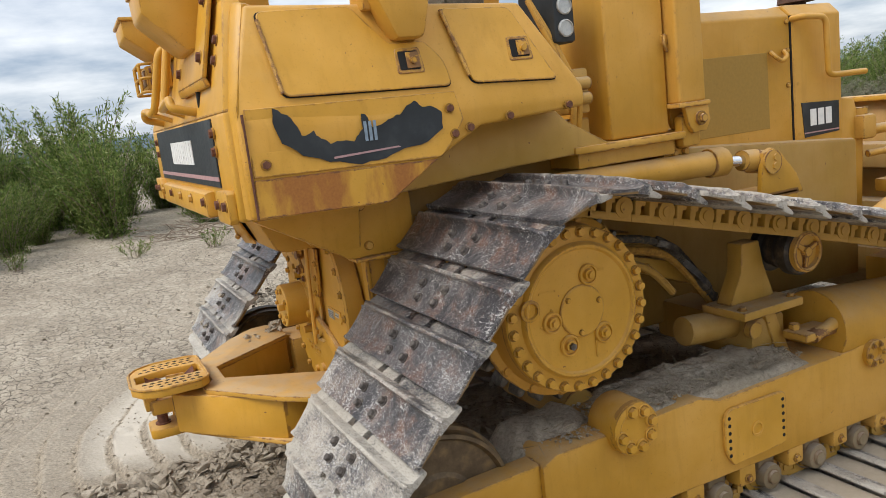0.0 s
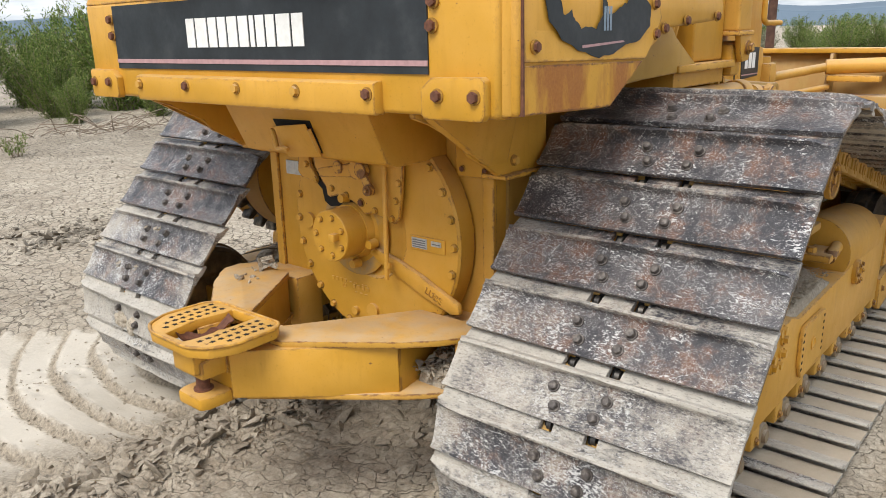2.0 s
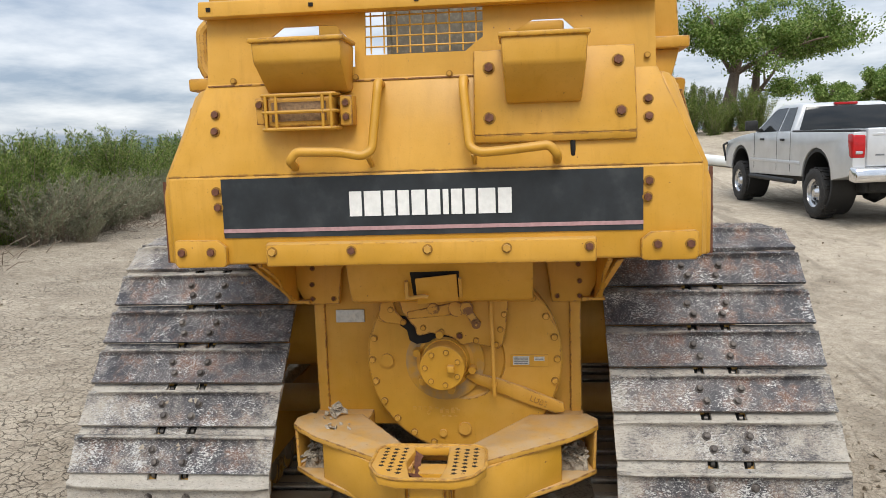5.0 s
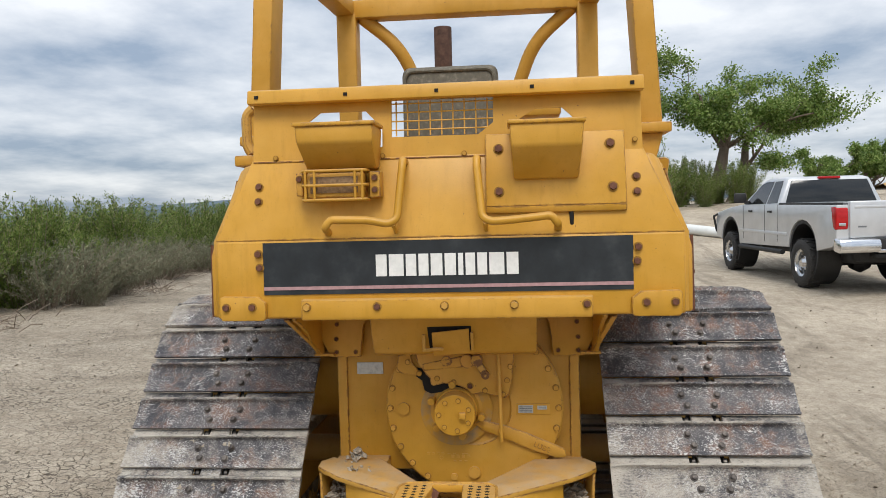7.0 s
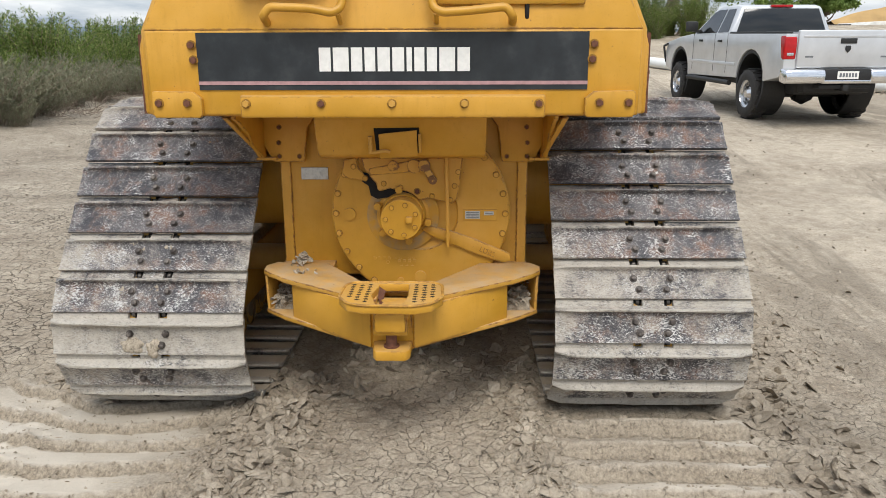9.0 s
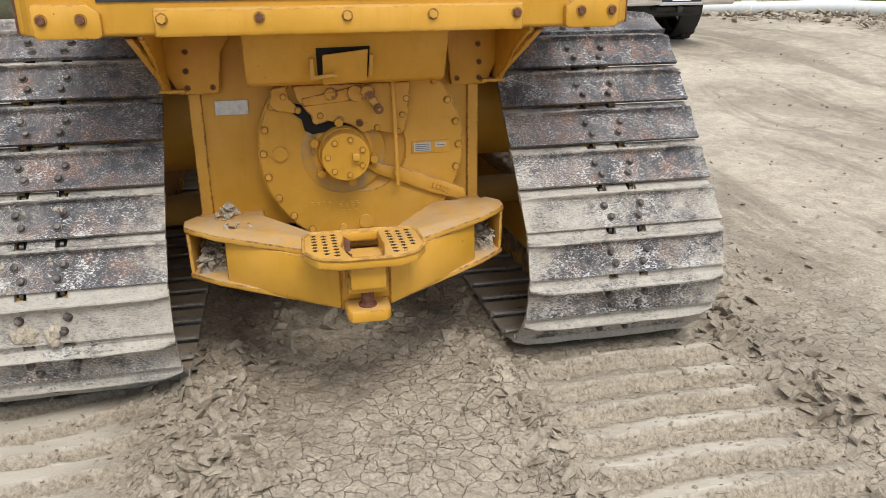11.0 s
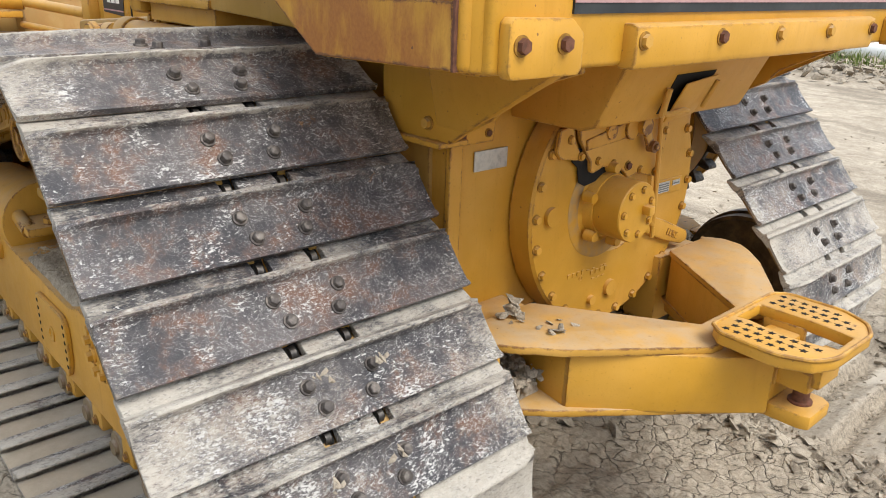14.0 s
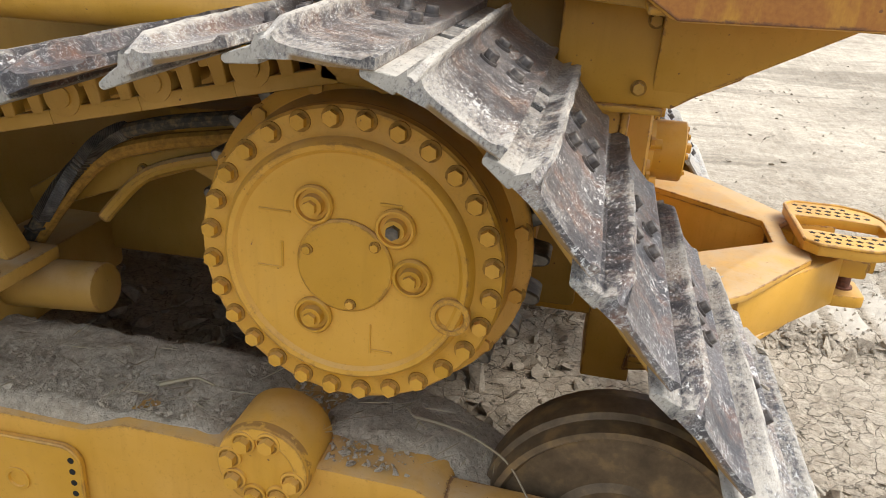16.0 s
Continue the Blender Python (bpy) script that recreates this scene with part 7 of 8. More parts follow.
clay_smear(1.200, 0.405, 0.078, 0.048, 0.042, 4)
clay_smear(1.105, 0.392, 0.076, 0.030, 0.046, 9)
for x, y, z, size, n in ((0.125, 1.235, 0.655, 0.014, 4), (0.125, 1.088, 0.648, 0.015, 4), (0.232, 1.190, 0.828, 0.016, 4), (0.232, 1.068, 0.828, 0.016, 4)):
    q = [(x + rr.gauss(0, 0.004), y + rr.gauss(0, size * 0.9), z + rr.gauss(0, size * 0.9), size * rr.uniform(0.5, 1.0)) for _ in range(n)]
    scatter_clods("clay_lump", q, clod_mat, "lump of pale clay stuck to a track shoe")
# ---- plants ----


def leaf_material(name, cols, rough=0.6, trans=0.25):
    m, nt, b = material(name)
    g = nt.nodes.new("ShaderNodeNewGeometry")
    c = ramp(nt, g.outputs["Random Per Island"], [(i / (len(cols) - 1), q) for i, q in enumerate(cols)])
    link(nt, c, b.inputs["Base Color"])
    b.inputs["Roughness"].default_value = rough
    b.inputs["Specular IOR Level"].default_value = 0.25
    tr = nt.nodes.new("ShaderNodeBsdfTranslucent")
    link(nt, c, tr.inputs[0])
    mx = nt.nodes.new("ShaderNodeMixShader")
    mx.inputs[0].default_value = trans
    link(nt, b.outputs[0], mx.inputs[1])
    link(nt, tr.outputs[0], mx.inputs[2])
    link(nt, mx.outputs[0], nt.nodes["Material Output"].inputs[0])
    return m


willow = leaf_material("willow_leaves", [(0.052, 0.088, 0.016), (0.10, 0.155, 0.028), (0.175, 0.235, 0.05), (0.29, 0.32, 0.11)])
sage = leaf_material("sage_leaves", [(0.13, 0.14, 0.08), (0.20, 0.205, 0.13), (0.27, 0.255, 0.17)])
cotton = leaf_material("cottonwood_leaves", [(0.07, 0.13, 0.022), (0.13, 0.21, 0.04), (0.21, 0.30, 0.075), (0.30, 0.36, 0.12)], 0.45, 0.3)
straw = leaf_material("dry_straw", [(0.30, 0.25, 0.16), (0.42, 0.36, 0.25), (0.22, 0.17, 0.11)], 0.8, 0.1)
grass_leaf = leaf_material("grass_blades", [(0.09, 0.14, 0.03), (0.15, 0.20, 0.05), (0.25, 0.26, 0.10)])
bark = simple("grey_brown_bark", (0.17, 0.13, 0.10), 0.9, 0, 0.35, 18, 0.8)
twig = simple("dry_twigs", (0.22, 0.17, 0.125), 0.9, 0, 0.3, 30, 0.3)


def leaf_quads(P, D, L, Wd, rs, droop=0.0):
    """Narrow four-cornered leaves at points P, along directions D."""
    n = len(P)
    D = D / np.linalg.norm(D, axis=1, keepdims=True)
    S = np.cross(D, rs.normal(size=(n, 3)))
    S /= np.linalg.norm(S, axis=1, keepdims=True)
    L, Wd = L[:, None], Wd[:, None]
    a = P
    b = P + D * L * 0.45 + S * Wd * 0.5
    c = P + D * L + np.array((0, 0, -droop)) * L
    d = P + D * L * 0.45 - S * Wd * 0.5
    return np.stack([a, b, c, d], 1).reshape(-1, 3)


def foliage_mesh(name, V, mat):
    n = len(V) // 4
    me = bpy.data.meshes.new(name)
    me.from_pydata(V.tolist(), [], np.arange(n * 4).reshape(-1, 4).tolist())
    me.materials.append(mat)
    return me


def stems_and_leaves(seed, height, spread, stems, per, leaf, width, lift=1.0, base=0.12, bare_low=0.12):
    """Curved stems out of one root, leaves along each; returns twig tubes and leaf corners."""
    rs = np.random.RandomState(seed)
    V = []
    tw = bmesh.new()
    for k in range(stems):
        a = rs.uniform(0, 2 * np.pi)
        h = height * rs.uniform(0.55, 1.0)
        out = spread * rs.uniform(0.1, 1.0)
        p0 = np.array((np.cos(a), np.sin(a), 0)) * rs.uniform(0, base)
        t = np.linspace(0, 1, 7)
        bow = rs.uniform(0.8, 1.8)
        side = rs.normal(size=2) * 0.08 * height
        line = np.stack([p0[0] + np.cos(a) * out * t ** bow + side[0] * t * t, p0[1] + np.sin(a) * out * t ** bow + side[1] * t * t, h * t ** lift], 1)
        join(tw, tube(line.tolist(), 0.006, 4, [0.010 * (1 - 0.85 * q) * height / 2 + 0.002 for q in t], False))
        n = int(per * rs.uniform(0.7, 1.3))
        q = bare_low + (1 - bare_low) * rs.uniform(0, 1, n) ** 0.8
        P = np.stack([np.interp(q, t, line[:, i]) for i in range(3)], 1)
        off = rs.normal(size=(n, 3)) * (0.035 + 0.075 * (1 - q[:, None])) * height / 2
        P = P + off
        P[:, 2] = np.maximum(P[:, 2], 0.01)
        D = rs.normal(size=(n, 3)) * 0.75 + np.array((np.cos(a) * 0.4, np.sin(a) * 0.4, 0.9))
        V.append(leaf_quads(P, D, leaf * rs.uniform(0.5, 1.4, n), width * rs.uniform(0.6, 1.3, n), rs))
    return tw, np.concatenate(V)


def plant(name, label, cat, tw, V, leaf_mat, loc, group=""):
    e = empty(name, (0, 0, 0))
    part("brushwood", tw, twig, e)
    f = new("foliage", foliage_mesh("foliage", V, leaf_mat))
    f.parent = e
    e.matrix_basis = Matrix.Translation(loc)
    return tagged(e, label, cat, group)


protos = []
for k in range(5):
    tw, V = stems_and_leaves(100 + k, 2.4, 1.15, 58, 240, 0.10, 0.024, 1.0, 0.25, 0.0)
    protos.append(plant("willow_bush", "dense green willow bush with thin upright shoots", "bush", tw, V, willow, (0, 60 + k * 5, -20), "willow thicket"))
sages = []
for k in range(3):
    tw, V = stems_and_leaves(200 + k, 1.0, 0.8, 46, 90, 0.06, 0.016, 0.8, 0.25, 0.12)
    sages.append(plant("sage_bush", "low grey-green sage bush", "bush", tw, V, sage, (20, 60 + k * 5, -20), "sage bushes"))
rb = random.Random(77)


def stand(ob, x, y, sc, sink=0.05):
    m = Matrix.Translation((x, y, float(ground_z(x, y)) - sink)) @ Euler((rb.uniform(-0.08, 0.08), rb.uniform(-0.08, 0.08), rb.uniform(0, 6.28))).to_matrix().to_4x4()
    c = copy_thing(ob, m)
    c.scale = (sc * rb.uniform(0.9, 1.15), sc * rb.uniform(0.9, 1.15), sc)
    return c


# thicket along the far side of the clearing
for k in range(150):
    x = -9 + 42 * k / 149 + rb.uniform(-0.5, 0.5)
    row = k % 4
    y = 9.0 + row * 1.25 + rb.uniform(-0.45, 0.6) + (0.6 * math.sin(x * 0.5)) - 0.03 * max(0, x - 8)
    stand(protos[k % 5], x, y, rb.uniform(0.36, 0.95) * (0.75 if row == 0 else 1.0))
for k in range(44):
    x = 9.6 + 20 * k / 43 + rb.uniform(-0.5, 0.5)
    stand(sages[k % 3], x, 8.2 + rb.uniform(-0.3, 0.7) + 0.6 * math.sin(x * 0.5) - 0.03 * max(0, x - 8), rb.uniform(0.6, 1.25))
# scrub beyond the machine's front, and along the road
for k in range(26):
    x, y = 26 + 22 * rb.random(), 7.0 - 9.5 * rb.random()
    stand(protos[k % 5], x, y, rb.uniform(0.45, 0.8))
for k in range(16):
    x, y = 30 + 14 * rb.random(), -6 - 5 * rb.random()
    stand(protos[k % 5], x, y, rb.uniform(0.5, 1.2))
stand(protos[2], 33.0, -5.2, 1.9)
stand(protos[3], 34.5, -4.6, 1.7)
for p in protos + sages:
    for c in list(p.children):
        bpy.data.objects.remove(c)
    bpy.data.objects.remove(p)

# dead brush at the foot of the thicket
for k in range(7):
    x = (-3.0, 1.2, 3.6, 5.4, 7.2, 12.0, 15.5)[k]
    y = 7.7 + rb.uniform(-0.2, 0.3) + 0.6 * math.sin(x * 0.5)
    bm = bmesh.new()
    for _ in range(46):
        a, l = rb.uniform(0, 6.28), rb.uniform(0.25, 0.8)
        p = Vector((rb.gauss(0, 0.45), rb.gauss(0, 0.25), rb.uniform(0.0, 0.12)))
        q = p + Vector((math.cos(a) * l, math.sin(a) * l * 0.6, rb.uniform(0.0, 0.25)))
        join(bm, tube([p, (p + q) / 2 + Vector((0, 0, rb.uniform(0, 0.07))), q], 0.006, 4, None, False))
    bmesh.ops.translate(bm, verts=bm.verts, vec=(x, y, float(ground_z(x, y))))
    tagged(part("brush_pile", bm, twig), "heap of dry dead brush", "brush", "dead brush", "stuff")
for k, (x, y) in enumerate(((1.15, 7.0), (2.1, 7.5), (0.2, 7.2), (4.2, 7.1), (-1.2, 7.6))):
    tw, V = stems_and_leaves(300 + k, 0.26, 0.2, 14, 22, 0.05, 0.012)
    plant("weed", "small green weed sprouting from the clay", "weed", tw, V, grass_leaf, (x, y, float(ground_z(x, y))), "weeds")

# grass strip behind the pipe and tufts before it
rs = np.random.RandomState(9)
n = 26000
t = rs.uniform(0, 1, n)
gx_ = 2 + 22 * t
gy_ = -12.7 + 4.8 * np.clip(t - 0.4, 0, 1) - 0.4 - np.abs(rs.normal(size=n)) * 3.0
front = rs.uniform(0, 1, n) < 0.16
gy_ = np.where(front, -11.95 + 4.8 * np.clip(t - 0.4, 0, 1) + 0.25 * np.sin(gx_ * 2.1) + rs.normal(size=n) * 0.16, gy_)
P = np.stack([gx_, gy_, ground_z(gx_, gy_)], 1)
D = rs.normal(size=(n, 3)) * 0.35 + np.array((0, 0, 1.0))
V = leaf_quads(P, D, rs.uniform(0.08, 0.30, n), rs.uniform(0.012, 0.03, n), rs)
tagged(new("grass", foliage_mesh("grass", V, grass_leaf)), "rough green grass along the white pipe", "grass", kind="stuff")
# bits of straw on the dirt
n = 500
P = np.stack([rs.uniform(-2.4, 1.0, n), rs.normal(size=n) * 0.9, np.zeros(n)], 1)
P[:, 2] = ground_z(P[:, 0], P[:, 1]) + 0.012
D = rs.normal(size=(n, 3)) * np.array((1, 1, 0.12))
V = leaf_quads(P, D, rs.uniform(0.02, 0.09, n), np.full(n, 0.0035), rs)
tagged(new("straw", foliage_mesh("straw", V, straw)), "scattered bits of dry straw", "straw", kind="stuff")
n = 260
P = np.stack([rs.uniform(0.7, 2.1, n), np.where(rs.uniform(0, 1, n) < 0.5, -1, 1) * rs.uniform(1.0, 1.28, n), np.full(n, 0.585)], 1)
D = rs.normal(size=(n, 3)) * np.array((1, 1, 0.15))
V = leaf_quads(P, D, rs.uniform(0.02, 0.10, n), np.full(n, 0.0035), rs)
tagged(new("straw", foliage_mesh("straw", V, straw)), "bits of dry straw on the track frames", "straw", kind="stuff")

# a pale root and a dry stalk on the mud of the track frame
for name, pts, rad, label in (("root", [(0.91, 1.12, 0.565), (0.85, 1.135, 0.572), (0.784, 1.15, 0.568), (0.694, 1.19, 0.552), (0.64, 1.26, 0.520)], 0.0045, "pale curved root lying on dried mud"),
                              ("stalk", [(1.47, 1.20, 0.588), (1.43, 1.175, 0.592), (1.40, 1.16, 0.596), (1.355, 1.17, 0.590)], 0.0055, "short dry stalk lying on dried mud")):
    line_ = bend(pts, 0.04, 4)
    tagged(part(name, tube(line_, rad, 7, [rad * (1 - 0.6 * k / len(line_)) for k in range(len(line_))]), straw), label, "twig")

# ---- cottonwood ----


def tree(name, label, loc, height, seed, leaves, leaf, levels=4, lean=0.0):
    rs = np.random.RandomState(seed)
    e = empty(name, (0, 0, 0))
    wood = bmesh.new()
    tips = []

    def grow(p, d, length, rad, lev):
        pts = [p]
        radii = [rad]
        q, dd = p.copy(), d.copy()
        for i in range(5):
            dd = dd + rs.normal(size=3) * 0.13 + np.array((0, 0, 0.05))
            dd /= np.linalg.norm(dd)
            q = q + dd * length / 5
            pts.append(q.copy())
            radii.append(rad * (1 - 0.11 * (i + 1)))
        join(wood, tube([tuple(a) for a in pts], rad, 8 if lev == 0 else 5, radii, False))
        if lev >= 2:
            tips.extend([(pts[k], lev) for k in ((2, 3, 4, 5) if lev > 2 else (4, 5))])
        if lev < levels:
            for k in range(rs.randint(3, 5)):
                i = rs.randint(2, 6)
                a = rs.normal(size=3)
                a -= a.dot(dd) * dd
                a /= np.linalg.norm(a)
                nd = dd * rs.uniform(0.45, 0.8) + a * rs.uniform(0.55, 0.9)
                nd[2] = max(nd[2], -0.05)
                grow(pts[i], nd / np.linalg.norm(nd), length * rs.uniform(0.5, 0.78), radii[i] * 0.62, lev + 1)
    base = np.array((0.0, 0.0, -0.2))
    grow(base, np.array((0.05 + lean, -0.12, 1.0)), height * 0.40, height * 0.038, 0)
    grow(base + np.array((0.3, -0.7, 0)), np.array((0.15, -0.42, 1.0)), height * 0.42, height * 0.028, 0)
    part("trunk", wood, bark, e)
    T = np.array([t[0] for t in tips])
    k = rs.randint(0, len(T), leaves)
    P = T[k] + rs.normal(size=(leaves, 3)) * height * 0.019
    D = rs.normal(size=(leaves, 3)) + np.array((0, 0, -0.3))
    V = leaf_quads(P, D, leaf * rs.uniform(0.6, 1.3, leaves), leaf * 0.85 * rs.uniform(0.6, 1.2, leaves), rs, 0.3)
    f = new("crown", foliage_mesh("crown", V, cotton))
    f.parent = e
    e.matrix_basis = Matrix.Translation(loc) @ Matrix.Diagonal((1.15, 1.2, 1.0, 1.0))
    return tagged(e, label, "tree")


tree("cottonwood_tree", "spreading cottonwood with bare grey limbs and open crown", (34.0, -9.7, float(ground_z(34.0, -9.7))), 8.8, 12, 46000, 0.105)
tree("shade_tree", "round dark green tree far off", (60.0, -25.5, float(ground_z(60.0, -25.5))), 5.2, 21, 26000, 0.13, 4)
tree("shade_tree", "round dark green tree far off", (62.0, -28.5, float(ground_z(62.0, -28.5))), 5.6, 22, 26000, 0.13, 4)
tree("shade_tree", "small far tree beyond the road", (70.0, -27.0, float(ground_z(70.0, -27.0))), 4.4, 23, 18000, 0.13, 4)

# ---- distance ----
# the haze of distance is put into the hills' blue base colour
hill_mat = simple("haze_tinted_hills", (0.10, 0.135, 0.17), 1.0, 0, 0.12, 0.02, 0)
ang = np.linspace(radians(-60), radians(150), 181)
top = 17 + 4 * np.sin(ang * 7.0) + 3 * np.sin(ang * 17 + 1) + 1.2 * np.sin(ang * 41)
V, Q = [], []
for a, h in zip(ang, top):
    for rr_, z in ((690, -6.0), (735, h * 0.7), (790, h)):
        V.append((rr_ * math.cos(a), rr_ * math.sin(a), z))
for i in range(len(ang) - 1):
    for j in range(2):
        Q.append((i * 3 + j, i * 3 + 3 + j, i * 3 + 4 + j, i * 3 + 1 + j))
hm = bpy.data.meshes.new("backdrop")
hm.from_pydata(V, [], Q)
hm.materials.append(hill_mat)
tagged(new("backdrop", hm), "low hills on the horizon, distance haze painted in their blue", "hills", kind="structure")

# ---- white irrigation pipe ----
pipe_mat = simple("white_plastic_pipe", (0.72, 0.73, 0.70), 0.5, 0, 0.08, 3, 0.05, dirt=CLAY, dirt_amount=0.15)
line = [(23.0, -4.2), (20.2, -5.9), (17.2, -7.8), (14.2, -9.6), (11.6, -11.0), (9.0, -11.9), (5.0, -12.4), (0.0, -12.8)]
pp = []
for (x0, y0), (x1, y1) in zip(line, line[1:]):
    for k in range(6):
        x, y = x0 + (x1 - x0) * k / 6, y0 + (y1 - y0) * k / 6
        pp.append((x, y, float(ground_z(x, y)) + 0.14))
pipe = part("pipe", tube(pp, 0.15, 20), pipe_mat)
tagged(pipe, "long white plastic pipe lying on the ground", "pipe")
for k in (8, 20, 32):
    a, b = Vector(pp[k]), Vector(pp[k + 1])
    part("collar", cyl(a, a + (b - a).normalized() * 0.3, 0.168, seg=20), pipe_mat, pipe)

# ---- yard beyond the truck ----
culvert = simple("dark_pipe_ends", (0.055, 0.045, 0.04), 0.8, 0, 0.3, 6, 0.2)
wrap_mat = simple("off_white_sheeting", (0.62, 0.60, 0.55), 0.6, 0, 0.15, 4, 0.4)
tan_mat = simple("tan_dry_fill", (0.40, 0.26, 0.11), 0.95, 0, 0.2, 0.6, 0.3)
gz_ = float(ground_z(33.0, -17.3))
stack = empty("pipe_stack", (33.0, -17.3, gz_))
tagged(stack, "stack of dark pipes lying beside wrapped white bundles", "pipes")
for row in range(5):
    for col in range(9 - row % 2):
        y, z = -17.75 + (col + 0.5 * (row % 2)) * 0.145, 1.95 + row * 0.128
        part("pipe", lathe([(0.056, 0), (0.070, 0), (0.070, 4.0), (0.056, 4.0), (0.056, 0)], (33.0, y, z), (1, 0.1, 0), 10), culvert, stack)
part("bearer", box(33.1, 36.8, -17.9, -16.5, gz_ - 0.1, 1.88, 0.02), bark, stack)
bundle = part("wrapped_bundle", hull([(x, y, z) for x in (32.6, 36.0) for y, z in ((-18.0, gz_ - 0.1), (-21.5, gz_ - 0.1), (-18.05, 2.15), (-18.6, 2.62), (-20.0, 2.70), (-21.4, 2.3))], 0.12), wrap_mat)
tagged(bundle, "off-white sheeted bundle lying in the yard", "bundle")
mound = []
for k in range(41):
    t = k / 40
    mound.append((62 + 6 * t, -33.5 - 26 * t, 3.6 + 1.6 * smooth(0.0, 0.25, np.float64(t)) + 0.25 * math.sin(t * 23)))
mb = bmesh.new()
for a, b in zip(mound, mound[1:]):
    mb.faces.new([mb.verts.new(p) for p in ((a[0], a[1], 0.5), (b[0], b[1], 0.5), (b[0] + 5, b[1] + 1, b[2]), (a[0] + 5, a[1] + 1, a[2]))])
    mb.faces.new([mb.verts.new(p) for p in ((a[0] + 5, a[1] + 1, a[2]), (b[0] + 5, b[1] + 1, b[2]), (b[0] + 20, b[1] + 4, 0.5), (a[0] + 20, a[1] + 4, 0.5))])
bmesh.ops.remove_doubles(mb, verts=mb.verts[:], dist=0.01)
tagged(part("fill_mound", mb, tan_mat), "long mound of tan fill beyond the yard", "mound")

# ---- pickup truck ----
silver, _nt, _b = material("silver_car_paint")
_v = objvec(_nt)
_n = noise_node(_nt, 3, 4, 0.6, _v)
link(_nt, ramp(_nt, _n.outputs["Fac"], [(0.3, (0.52, 0.53, 0.54)), (0.7, (0.62, 0.63, 0.64))]), _b.inputs["Base Color"])
_b.inputs["Metallic"].default_value = 0.35
_b.inputs["Roughness"].default_value = 0.32
_b.inputs["Coat Weight"].default_value = 0.4
car_glass = simple("dark_car_glass", (0.012, 0.014, 0.015), 0.08, 0, 0.1, 5, 0, spec=0.6)
trim_black = simple("black_plastic_trim", (0.02, 0.02, 0.02), 0.6, 0, 0.2, 30, 0.1)
lens_red = simple("red_lamp_lens", (0.42, 0.012, 0.014), 0.15, 0, 0.15, 20, 0.0)
alloy = simple("polished_wheel_alloy", (0.62, 0.62, 0.62), 0.22, 0.9, 0.1, 30, 0)

truck = empty("pickup_truck", (0, 0, 0))
tagged(truck, "silver four-door pickup truck parked on the dirt road", "truck")


def arch(cx, r, z0, n=10):
    return [(cx + r * math.cos(math.pi * k / n), z0 + r * 0.92 * math.sin(math.pi * k / n)) for k in range(n + 1)]


W = 0.98
low = 0.66
# lower sides with wheel arches, from tail to nose
side = [(-1.22, 1.42), (-1.22, 0.80), (-1.05, 0.74), (-0.56, low)] + arch(0.0, 0.55, low)[::-1] + [(0.56, low), (3.0, 0.60)] + arch(3.57, 0.55, low)[::-1] + [(4.15, low), (4.45, 0.72), (4.50, 1.05), (4.40, 1.24), (3.55, 1.36), (2.85, 1.42)]
shell = group_of([prism(side, "y", -W, W, 0.035, 3)])
bd = part("body", shell, silver, truck)
# cab
cabp = [(1.02, 1.40), (2.92, 1.40), (2.25, 1.87), (2.05, 1.925), (1.28, 1.935), (1.12, 1.90)]
cabm = bmesh.new()
lo_, hi_ = [], []
for sgn in (-1, 1):
    lo_.append([cabm.verts.new((x, sgn * (W - 0.02 - max(0, z - 1.40) * 0.42), z)) for x, z in cabp])
for i in range(6):
    j = (i + 1) % 6
    cabm.faces.new((lo_[0][i], lo_[0][j], lo_[1][j], lo_[1][i]))
cabm.faces.new(lo_[0])
cabm.faces.new(lo_[1][::-1])
bmesh.ops.recalc_face_normals(cabm, faces=cabm.faces[:])
soften(cabm, 0.05, 4)
part("cab", cabm, silver, truck)


def cab_y(z):
    return W - 0.02 - max(0, z - 1.40) * 0.42


